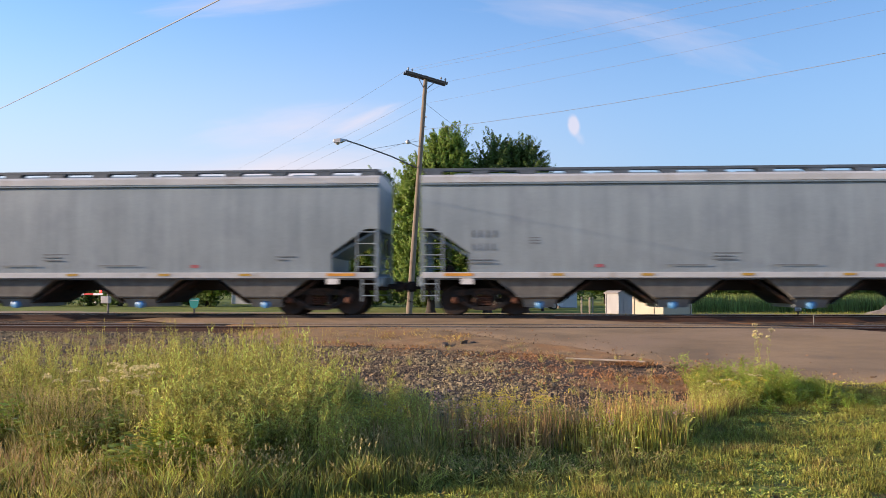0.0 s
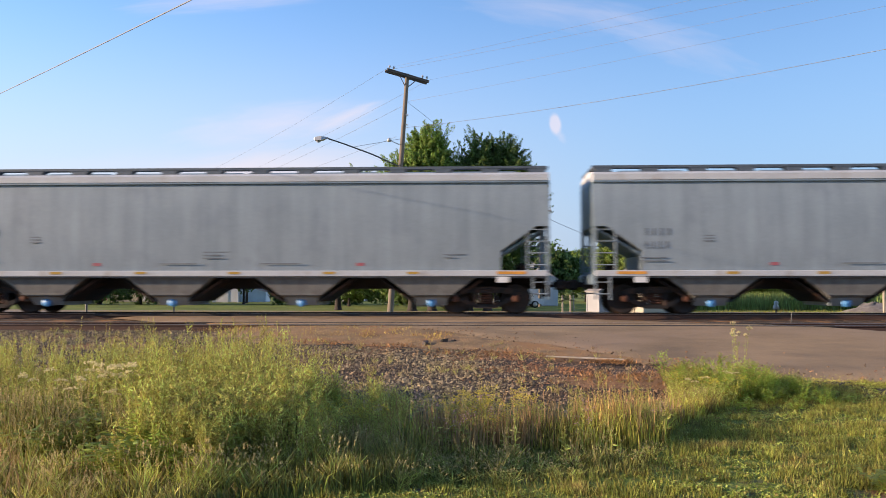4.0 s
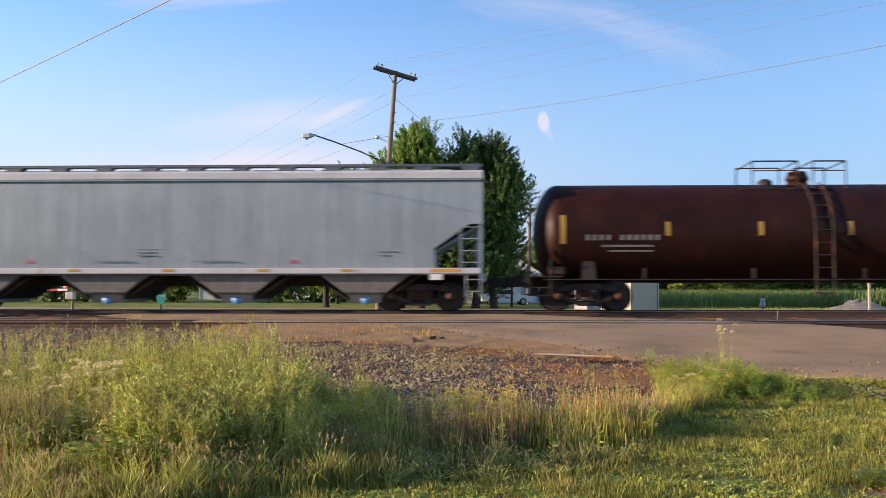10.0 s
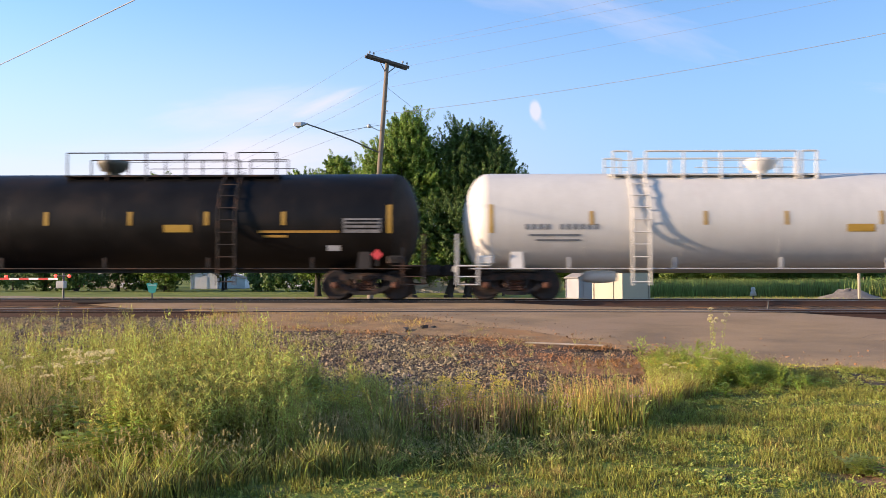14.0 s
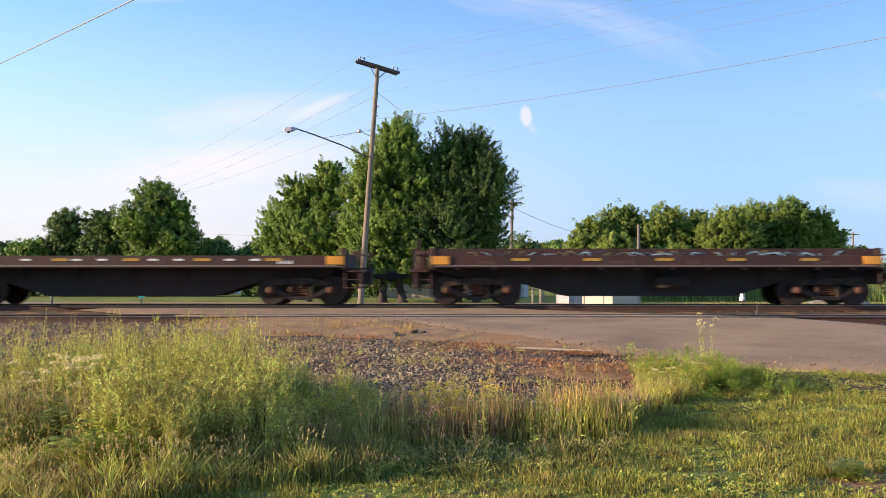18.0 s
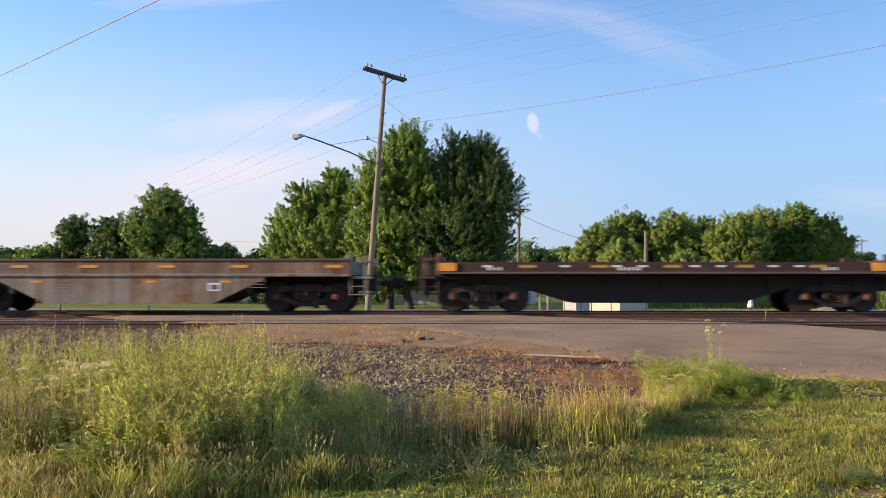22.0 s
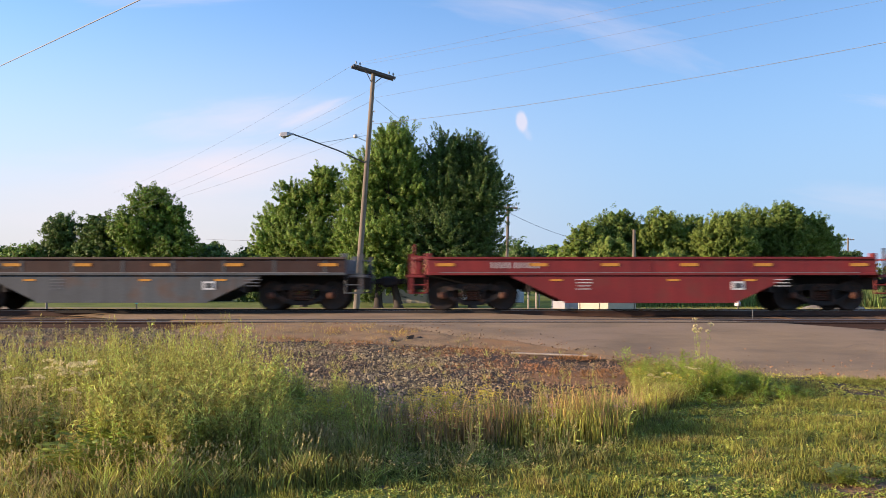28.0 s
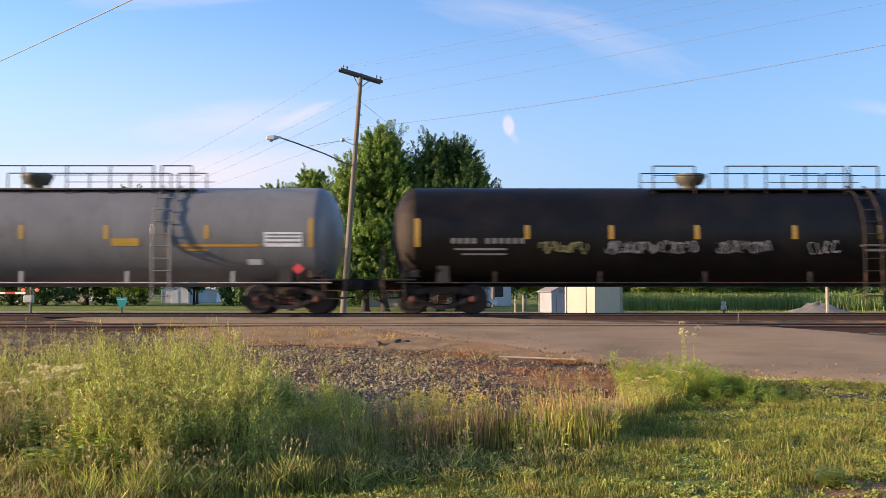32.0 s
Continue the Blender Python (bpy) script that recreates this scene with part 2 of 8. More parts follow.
LETTER_ORANGE = mat("faded_orange_stripe_paint", (0.34, 0.135, 0.022), 0.7, 0, 0.30, 1.2, 18, 0.1, (0.10, 0.045, 0.02), 0.35, 1.4, streak=0.25)
# near-black that also puts the shadow under the cars into their frames
FLAT_DARK = mat("near_black_underframe", (0.016, 0.012, 0.010), 0.8, 0, 0.3, 1.0, 20, 0.2)
GONDOLA = mat("black_gondola_paint", (0.014, 0.0125, 0.012), 0.7, 0, 0.3, 0.8, 20, 0.12, (0.050, 0.030, 0.021), 0.25, 0.9, streak=0.25)
RIB_RUST = mat("rusty_rib", (0.078, 0.050, 0.038), 0.75, 0, 0.3, 1.0, 20, 0.2)
COIL_RED = mat("oxide_red_cover", (0.072, 0.0085, 0.0062), 0.7, 0, 0.30, 0.9, 15, 0.1, (0.045, 0.010, 0.008), 0.50, 0.7, streak=0.3, specular=0.15)
COIL_DARK = mat("dark_oxide_frame", (0.022, 0.0050, 0.0042), 0.75, 0, 0.30, 0.9, 15, 0.1, (0.022, 0.008, 0.007), 0.35, 0.8, specular=0.15)
SPRAY_BLUE = mat("pale_blue_spray_paint", (0.28, 0.43, 0.50), 0.6, 0, 0.2, 2)
SPRAY_PINK = mat("faded_mauve_spray_paint", (0.20, 0.13, 0.16), 0.6, 0, 0.2, 2)
SPRAY_WHITE = mat("white_spray_paint", (0.42, 0.42, 0.42), 0.6, 0, 0.2, 2)
SPRAY_VIOLET = mat("faded_blue_violet_spray", (0.085, 0.105, 0.210), 0.7, 0, 0.2)
SPRAY_DARK = mat("dark_spray_paint", (0.05, 0.06, 0.09), 0.6, 0, 0.2, 2)
SPRAY_OLIVE = mat("olive_spray_paint", (0.16, 0.15, 0.06), 0.6, 0, 0.2, 2)
PALE_METAL = mat("galvanised_walkway", (0.42, 0.42, 0.41), 0.5, 0.3, 0.15, 2, 30, 0.1)
ASPHALT = mat("dusty_asphalt", (0.262, 0.174, 0.090), 0.9, 0, 0.30, 0.7, 60, 0.45, (0.270, 0.182, 0.112), 0.4, 0.35, stretch=(0.8, 1.2, 1))
CRACK = mat("road_crack", (0.085, 0.062, 0.045), 0.95, 0, 0.2)
DIRT = mat("rust_brown_dirt", (0.235, 0.148, 0.068), 0.95, 0, 0.40, 2.2, 34, 1.0, (0.28, 0.140, 0.050), 0.40, 1.2)
FLANGE = mat("dark_flangeway", (0.03, 0.026, 0.024), 0.9, 0, 0.2)
RAIL = mat("rusty_rail_web", (0.075, 0.040, 0.028), 0.7, 0.3, 0.25, 2, 30, 0.2)
RAIL_HEAD = mat("polished_rail_head", (0.40, 0.37, 0.34), 0.35, 0.9, 0.1)
TIE = mat("weathered_timber", (0.060, 0.046, 0.038), 0.9, 0, 0.3, 2, 20, 0.4, stretch=(1, 0.15, 1))
STONE = mat("ballast_stone", (0.232, 0.182, 0.104), 0.9, 0, 0.25, 3, 30, 0.2, (0.165, 0.105, 0.062), 0.34, 0.55, island=0.65)
GRAVEL_BROWN = mat("brown_dusty_gravel", (0.190, 0.128, 0.076), 0.95, 0, 0.3, 3, 30, 0.3, (0.27, 0.115, 0.042), 0.55, 0.9, island=0.6)
BOARD = mat("bleached_board", (0.36, 0.30, 0.23), 0.85, 0, 0.2, 4, 40, 0.2, stretch=(0.1, 1, 1))
POLE = mat("weathered_pole", (0.155, 0.128, 0.098), 0.9, 0, 0.25, 3, 25, 0.4, stretch=(1, 1, 0.08))
CROSSARM = mat("dark_crossarm", (0.085, 0.07, 0.06), 0.9, 0, 0.25, 3, 25, 0.3)
INSULATOR = mat("grey_porcelain", (0.30, 0.31, 0.33), 0.3, 0, 0.1)
LAMP_METAL = mat("dull_aluminium", (0.42, 0.42, 0.41), 0.5, 0.5, 0.12)
WIRE_PALE = mat("pale_wire", (0.20, 0.215, 0.24), 0.6, 0.1, 0.1)
WIRE = mat("sheathed_wire", (0.13, 0.145, 0.165), 0.6, 0.2, 0.1)
CREAM = mat("cream_metal_siding", (0.31, 0.275, 0.205), 0.55, 0, 0.06, 1, 20, 0.05)
WHITE_WALL = mat("white_siding", (0.58, 0.58, 0.58), 0.6, 0, 0.08, 1, 20, 0.05)
GREY_WALL = mat("grey_siding", (0.26, 0.27, 0.29), 0.6, 0, 0.08, 1, 20, 0.05)
BLUE_WALL = mat("pale_blue_siding", (0.42, 0.52, 0.60), 0.6, 0, 0.08)
GREY_ROOF = mat("grey_shingles", (0.20, 0.19, 0.185), 0.85, 0, 0.2, 1, 12, 0.3)
GLASS_DARK = mat("dark_window_glass", (0.02, 0.025, 0.03), 0.08, 0, 0.05)
TEAL = mat("teal_sign_back", (0.03, 0.30, 0.26), 0.5, 0, 0.1)
SIGN_POST = mat("steel_sign_post", (0.10, 0.10, 0.095), 0.6, 0.5, 0.2)
WHITE_PAINT = mat("white_paint", (0.80, 0.79, 0.76), 0.5, 0, 0.05)
RED_PAINT = mat("red_gate_paint", (0.60, 0.05, 0.04), 0.5, 0, 0.1)
RED_LIGHT = mat("lit_red_lens", (1.0, 0.05, 0.03), 0.3, 0, 0.0, emit=1.2)
GRAVEL_PILE = mat("grey_gravel", (0.155, 0.138, 0.118), 0.95, 0, 0.3, 2, 8, 0.6)
CAR_RED = mat("red_car_paint", (0.40, 0.03, 0.03), 0.25, 0, 0.05)
CAR_WHITE = mat("white_car_paint", (0.65, 0.66, 0.68), 0.25, 0, 0.05)
RUBBER = mat("black_rubber", (0.02, 0.02, 0.02), 0.85, 0, 0.1)
BARK = mat("bark", (0.034, 0.027, 0.021), 0.95, 0, 0.35, 2, 20, 0.5, stretch=(1, 1, 0.2))
LEAF = mat("maple_leaf", (0.120, 0.190, 0.026), 0.55, 0, 0.15, 0.3, 3, island=0.45, random_hue=0.025, translucent=0.35, specular=0.3)
LEAF_LIGHT = mat("light_leaf", (0.182, 0.268, 0.046), 0.55, 0, 0.15, 0.3, 3, island=0.40, random_hue=0.025, translucent=0.35, specular=0.3)
LEAF_DARK = mat("dark_leaf", (0.088, 0.142, 0.032), 0.55, 0, 0.15, 0.3, 3, island=0.45, random_hue=0.02, translucent=0.30, specular=0.3)
# far wood: distance haze and even sunlight put into paler leaf colours
LEAF_FAR = mat("haze_paled_wood_leaf", (0.215, 0.285, 0.060), 0.6, 0, 0.15, 0.3, 3, island=0.30, random_hue=0.02, translucent=0.45, specular=0.2)
LEAF_FAR_DARK = mat("haze_paled_deep_green_leaf", (0.150, 0.220, 0.050), 0.6, 0, 0.15, 0.3, 3, island=0.30, random_hue=0.02, translucent=0.40, specular=0.2)
GRASS = mat("mown_grass_blade", (0.232, 0.228, 0.040), 0.6, 0, 0.45, 1.3, 9, 0.0, (0.32, 0.24, 0.08), 0.30, 2.2, island=0.55, random_hue=0.035, translucent=0.32, specular=0.25)
GRASS_TALL = mat("tall_grass_blade", (0.375, 0.335, 0.058), 0.6, 0, 0.35, 1.0, 8, 0.0, (0.24, 0.17, 0.06), 0.25, 1.6, island=0.6, random_hue=0.035, translucent=0.30, specular=0.25)
# darker copy of the verge grass: the weeds' shade put into its colour
GRASS_SHADED = mat("shade_darkened_grass_blade", (0.185, 0.180, 0.044), 0.6, 0, 0.35, 1.0, 8, island=0.6, random_hue=0.03, translucent=0.30, specular=0.25)
MEADOW = mat("meadow_blade", (0.185, 0.232, 0.058), 0.6, 0, 0.35, 0.3, 8, island=0.5, random_hue=0.03, translucent=0.30, specular=0.25)
ROOF_PALE = mat("dull_white_roof", (0.36, 0.36, 0.36), 0.6, 0, 0.1)
STRAW = mat("straw_stem", (0.44, 0.35, 0.15), 0.75, 0, 0.2, 1, 8, island=0.35, translucent=0.3, specular=0.2)
RUST_LITTER = mat("rust_coloured_litter", (0.30, 0.155, 0.062), 0.85, 0, 0.35, 2, 12, island=0.6, translucent=0.15, specular=0.15)
DRY_STEM = mat("dry_brown_stem", (0.35, 0.225, 0.10), 0.8, 0, 0.3, 1, 8, island=0.45, translucent=0.25, specular=0.2)
WEED = mat("weed_leaf", (0.412, 0.400, 0.092), 0.6, 0, 0.5, 1.3, 6, island=0.5, random_hue=0.055, translucent=0.38, specular=0.25)
# brighter copy of the weed leaf: backlit glow put into its green
WEED_BRIGHT = mat("bright_green_weed_leaf", (0.285, 0.365, 0.052), 0.6, 0, 0.4, 1.3, 6, island=0.5, random_hue=0.04, translucent=0.42, specular=0.25)
GOLDEN = mat("golden_grass_stem", (0.40, 0.265, 0.085), 0.75, 0, 0.3, 1, 8, island=0.5, random_hue=0.03, translucent=0.3, specular=0.2)
WEED_TIP = mat("yellow_green_flower_spike", (0.40, 0.36, 0.085), 0.7, 0, 0.2, 1, 8, island=0.35, translucent=0.35, specular=0.2)
WEED_DARK = mat("broad_weed_leaf", (0.26, 0.325, 0.050), 0.55, 0, 0.2, 1, 8, island=0.35, translucent=0.35, specular=0.3)
PETAL_WHITE = mat("white_petal", (0.68, 0.58, 0.30), 0.7, 0, 0.1, translucent=0.3)
PETAL_YELLOW = mat("yellow_petal", (0.62, 0.50, 0.05), 0.7, 0, 0.1, translucent=0.3)
PETAL_PINK = mat("pink_petal", (0.46, 0.28, 0.30), 0.7, 0, 0.1, translucent=0.3)


def ground_material():
    """Turf and soil, ballast along the tracks and rust-brown dust beside the crossing."""
    m = bpy.data.materials.new("turf_and_ballast")
    m.use_nodes = True
    nt = m.node_tree
    n, ln = nt.nodes, nt.links
    b = n["Principled BSDF"]
    tc = n.new("ShaderNodeTexCoord")
    sep = n.new("ShaderNodeSeparateXYZ")
    ln.new(tc.outputs["Object"], sep.inputs[0])

    def noise_node(sc, detail=5):
        t = n.new("ShaderNodeTexNoise")
        t.inputs["Scale"].default_value, t.inputs["Detail"].default_value = sc, detail
        ln.new(tc.outputs["Object"], t.inputs["Vector"])
        return t.outputs[0]

    def ramp(val, stops):
        r = n.new("ShaderNodeValToRGB")
        while len(r.color_ramp.elements) < len(stops):
            r.color_ramp.elements.new(0.5)
        for e, (p, c) in zip(r.color_ramp.elements, stops):
            e.position, e.color = p, (*c, 1)
        ln.new(val, r.inputs[0])
        return r.outputs[0]

    def mop(op, a, c):
        k = n.new("ShaderNodeMath")
        k.operation = op
        for i, v in enumerate((a, c)):
            if isinstance(v, (int, float)):
                k.inputs[i].default_value = v
            else:
                ln.new(v, k.inputs[i])
        return k.outputs[0]

    def step(val, lo, hi):
        r = n.new("ShaderNodeMapRange")
        r.inputs[1].default_value, r.inputs[2].default_value = lo, hi
        ln.new(val, r.inputs[0])
        return r.outputs[0]

    def mix(f, a, c):
        x = n.new("ShaderNodeMix")
        x.data_type = "RGBA"
        ln.new(f, x.inputs["Factor"])
        ln.new(a, x.inputs["A"])
        ln.new(c, x.inputs["B"])
        return x.outputs["Result"]

    turf = ramp(noise_node(0.35), [(0.3, (0.085, 0.110, 0.020)), (0.5, (0.15, 0.185, 0.030)), (0.72, (0.22, 0.22, 0.05))])
    soil = ramp(noise_node(14), [(0.3, (0.07, 0.05, 0.032)), (0.7, (0.17, 0.12, 0.075))])
    grit = ramp(noise_node(22, 3), [(0.3, (0.028, 0.022, 0.018)), (0.55, (0.085, 0.064, 0.048)), (0.75, (0.18, 0.14, 0.105))])
    dust = ramp(noise_node(9), [(0.3, (0.22, 0.105, 0.045)), (0.7, (0.36, 0.20, 0.09))])
    y = mop("ADD", sep.outputs[1], mop("MULTIPLY", mop("SUBTRACT", noise_node(0.6), 0.5), 3.0))
    bed = mop("MULTIPLY", step(y, 11.0, 12.5), mop("SUBTRACT", 1.0, step(y, 31.0, 33.0)))
    near = mix(step(noise_node(3.5), 0.30, 0.45), soil, turf)
    far = mop("GREATER_THAN", sep.outputs[1], 33.0)
    col = mix(far, near, turf)
    spot = mop("ADD", mop("POWER", mop("DIVIDE", mop("SUBTRACT", sep.outputs[0], 1.45), 1.1), 2.0), mop("POWER", mop("DIVIDE", mop("SUBTRACT", sep.outputs[1], 13.9), 0.85), 2.0))
    spot = step(mop("ADD", spot, mop("MULTIPLY", mop("SUBTRACT", noise_node(2.4), 0.5), 1.6)), 1.15, 0.75)
    rock = mix(mop("MAXIMUM", spot, mop("MULTIPLY", step(noise_node(0.9), 0.50, 0.62), step(y, 14.0, 17.0))), grit, dust)
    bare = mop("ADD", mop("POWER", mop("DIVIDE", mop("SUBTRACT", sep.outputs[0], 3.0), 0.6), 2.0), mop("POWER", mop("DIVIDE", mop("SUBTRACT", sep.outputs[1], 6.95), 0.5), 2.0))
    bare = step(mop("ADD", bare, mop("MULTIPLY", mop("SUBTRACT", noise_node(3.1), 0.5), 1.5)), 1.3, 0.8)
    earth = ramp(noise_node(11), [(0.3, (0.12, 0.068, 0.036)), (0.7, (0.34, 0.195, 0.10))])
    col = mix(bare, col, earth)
    col = mix(bed, col, rock)
    ln.new(col, b.inputs["Base Color"])
    b.inputs["Roughness"].default_value = 0.95
    b.inputs["Specular IOR Level"].default_value = 0.2
    bp = n.new("ShaderNodeBump")
    bp.inputs["Strength"].default_value, bp.inputs["Distance"].default_value = 0.7, 0.05
    ln.new(noise_node(18, 4), bp.inputs["Height"])
    ln.new(bp.outputs[0], b.inputs["Normal"])
    return m


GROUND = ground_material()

# ---- mesh building ----
class Shape:
    """Vertices and faces gathered into one mesh."""

    def __init__(self):
        self.v, self.f, self.smooth = [], [], []

    def add(self, verts, faces, smooth=False, m=None):
        k = len(self.v)
        self.v += [tuple(m @ Vector(p)) for p in verts] if m else [tuple(p) for p in verts]
        self.f += [tuple(i + k for i in f) for f in faces]
        self.smooth += [smooth] * len(faces)
        return self

    def box(self, x0, x1, y0, y1, z0, z1, c=0.0, m=None):
        """A box; c takes off its edges."""
        if c <= 0:
            p = [(x, y, z) for x in (x0, x1) for y in (y0, y1) for z in (z0, z1)]
            return self.add(p, [(0, 1, 3, 2), (4, 6, 7, 5), (0, 4, 5, 1), (2, 3, 7, 6), (0, 2, 6, 4), (1, 5, 7, 3)], m=m)
        c = min(c, (x1 - x0) / 3, (y1 - y0) / 3, (z1 - z0) / 3)
        rings = []
        for z, d in ((z0, c), (z0 + c, 0), (z1 - c, 0), (z1, c)):
            a, b, e, g = x0 + d, x1 - d, y0 + d, y1 - d
            rings.append([(a + c, e, z), (b - c, e, z), (b, e + c, z), (b, g - c, z), (b - c, g, z), (a + c, g, z), (a, g - c, z), (a, e + c, z)])
        return self.loft(rings, cap=True, m=m)

    def loft(self, rings, cap=True, closed=True, smooth=False, m=None):
        """Skin over rings of equally many points."""
        n = len(rings[0])
        verts = [p for r in rings for p in r]
        faces = []
        for i in range(len(rings) - 1):
            for j in range(n if closed else n - 1):
                k = (j + 1) % n
                faces.append((i * n + j, i * n + k, (i + 1) * n + k, (i + 1) * n + j))
        self.add(verts, faces, smooth, m)
        if cap:
            self.add(rings[0], [tuple(reversed(range(n)))], False, m)
            self.add(rings[-1], [tuple(range(n))], False, m)
        return self

    def prism(self, pts, y0, y1, m=None):
        """An outline in x and z drawn out along y. pts run counter-clockwise seen from -y."""
        return self.loft([[(x, y1, z) for x, z in pts], [(x, y0, z) for x, z in pts]], m=m)

    def tube(self, a, b, r, n=8, r2=None, smooth=True, cap=True):
        a, b = Vector(a), Vector(b)
        d = (b - a).normalized()
        u = d.orthogonal().normalized()
        w = d.cross(u)
        r2 = r if r2 is None else r2
        ring = lambda c, q: [c + (u * math.cos(t) + w * math.sin(t)) * q for t in (i * math.tau / n for i in range(n))]
        return self.loft([ring(a, r), ring(b, r2)], cap=cap, smooth=smooth)

    def path(self, pts, r, n=6):
        for a, b in zip(pts, pts[1:]):
            self.tube(a, b, r, n, cap=True)
        return self

    def lathe(self, prof, axis="x", n=24, smooth=True, centre=(0, 0, 0)):
        """Turn (along, radius) pairs round an axis."""
        rings = []
        for a, r in prof:
            ring = []
            for i in range(n):
                t = i * math.tau / n
                c, s = r * math.cos(t), r * math.sin(t)
                p = {"x": (a, c, s), "y": (s, a, c), "z": (c, s, a)}[axis]
                ring.append(tuple(q + o for q, o in zip(p, centre)))
            rings.append(ring)
        return self.loft(rings, smooth=smooth)

    def mesh(self, name):
        me = bpy.data.meshes.new(name)
        me.from_pydata(self.v, [], self.f)
        me.polygons.foreach_set("use_smooth", self.smooth)
        me.update()
        return me


def thing(name, label, category, group="", where=None, kind=""):
    ob = new(name)
    ob.empty_display_size = 0.3
    if where is not None:
        ob.matrix_world = where
    return tagged(ob, label, category, group, kind)


def part(name, shape, material, parent, label="", at=None):
    me = shape if isinstance(shape, bpy.types.Mesh) else shape.mesh(name)
    if not me.materials:
        me.materials.append(material)
    ob = new(name, me)
    ob.parent = parent
    if at is not None:
        ob.matrix_basis = at
    return tagged(ob, label)


def solo(name, shape, material, label, category, group="", kind="", where=None):
    """A thing of one mesh."""
    me = shape if isinstance(shape, bpy.types.Mesh) else shape.mesh(name)
    me.materials.append(material)
    ob = new(name, me)
    if where is not None:
        ob.matrix_world = where
    return tagged(ob, label, category, group, kind)


def bars(x, z, words, y, h=0.16, w=0.105, gap=0.03, rng=None):
    """Lettering as plain bars: one upright piece for each letter of the given word lengths."""
    s = Shape()
    for count in words:
        for i in range(count):
            s.box(x, x + w, y - 0.006, y, z, z + h)
            x += w + gap
        x += w * 1.1
    return s


def lines(x, z, widths, y, h=0.045, step=0.09):
    """Small print: plain bars under one another."""
    s = Shape()
    for i, w in enumerate(widths):
        s.box(x, x + w, y - 0.006, y, z - i * step, z - i * step + h)
    return s

# ---- ground, road and tracks ----
SLANT = math.tan(radians(TRACK_TURN))
PROFILE_Y = (-400, -20, 6, 12, 14, 16, 18, 20, 21.2, 24.3, 25.3, 28.7, 30.2, 33, 45, 60, 120, 400, 3000)
PROFILE_Z = (-0.9, -0.85, -0.80, -0.77, -0.71, -0.60, -0.48, -0.38, -0.35, -0.34, -0.185, -0.185, -0.36, -0.72, -0.80, -0.85, -1.20, -1.3, -1.3)
LEFT_EDGE = [(-44, 56), (-22, 33), (-11.8, 24.6), (-8.6, 22.6), (-7.0, 21.9), (-5.0, 21.4), (-3.1, 20.8), (-2.0, 19.7), (-1.2, 18.8), (0.1, 18.2), (0.8, 17.3), (2.4, 15.9), (3.6, 15.0), (5, 14.55), (7, 14.1), (12, 12.9), (25, 8.0)]
RIGHT_EDGE = [(-34, 60), (-8, 34), (0.6, 25.9), (4.0, 24.6), (6.4, 23.4), (8.9, 20.1), (14, 17.6), (25, 13.5)]


def wobble(x, y, scale, seed=0.0):
    return noise.noise(Vector((x * scale, y * scale, seed)))


def resample(line, n):
    p = [Vector(q) for q in line]
    cum = [0.0]
    for a, b in zip(p, p[1:]):
        cum.append(cum[-1] + (b - a).length)
    out = []
    for i in range(n):
        s = cum[-1] * i / (n - 1)
        k = max(j for j in range(len(cum)) if cum[j] <= s + 1e-9)
        k = min(k, len(p) - 2)
        out.append(p[k].lerp(p[k + 1], (s - cum[k]) / (cum[k + 1] - cum[k])))
    return out


def road_z(x, y):
    y = y - x * SLANT
    return float(np.interp(y, (9, 14, 16, 18, 20, 21.6, 23.8, 25.7, 28.5, 31, 36, 60), (-0.78, -0.70, -0.58, -0.42, -0.23, -0.175, -0.165, -0.085, -0.085, -0.14, -0.60, -0.74)))


def ground_z(x, y):
    z = float(np.interp(y - x * SLANT, PROFILE_Y, PROFILE_Z))
    if -30 < x < 30 and 3 < y < 20:
        z += 0.040 * wobble(x, y, 0.55) + 0.024 * wobble(x, y, 2.3, 3.0)
    return z


ROAD_A, ROAD_B = resample(LEFT_EDGE, 121), resample(RIGHT_EDGE, 121)


def edges_at(y):
    """The x of both road edges where they cross this y."""
    out = []
    for line in (LEFT_EDGE, RIGHT_EDGE):
        ys, xs = [p[1] for p in line][::-1], [p[0] for p in line][::-1]
        out.append(float(np.interp(y, ys, xs)))
    return out


def on_road(x, y, margin=0.0):
    if not 8 < y < 57:
        return False
    a, b = edges_at(y)
    return a - margin < x < b + margin


def build_ground():
    def axis(fine0, fine1, step, far):
        c = list(np.arange(fine0, fine1 + 1e-6, step))
        d, left, right = step, [], []
        a, b = fine0, fine1
        while b < far:
            d *= 1.25
            a, b = a - d, b + d
            left.append(a)
            right.append(b)
        return np.array(left[::-1] + c + right)
    xs, ys = axis(-22, 22, 0.4, 3500), axis(2, 34, 0.35, 3500)
    v = []
    for y in ys:
        for x in xs:
            z = ground_z(x, y)
            if on_road(x, y, 0.0):
                z = min(z, road_z(x, y) - 0.10)
            elif on_road(x, y, 0.6) and 14 < y < 30:
                z = min(z, road_z(x, y) - 0.05)
            v.append((x, y, z))
    nx = len(xs)
    f = [(j * nx + i, j * nx + i + 1, (j + 1) * nx + i + 1, (j + 1) * nx + i) for j in range(len(ys) - 1) for i in range(nx - 1)]
    s = Shape()
    s.v, s.f, s.smooth = v, f, [True] * len(f)
    solo("ground", s, GROUND, "rough turf and ballast beside the railway", "ground", kind="structure")


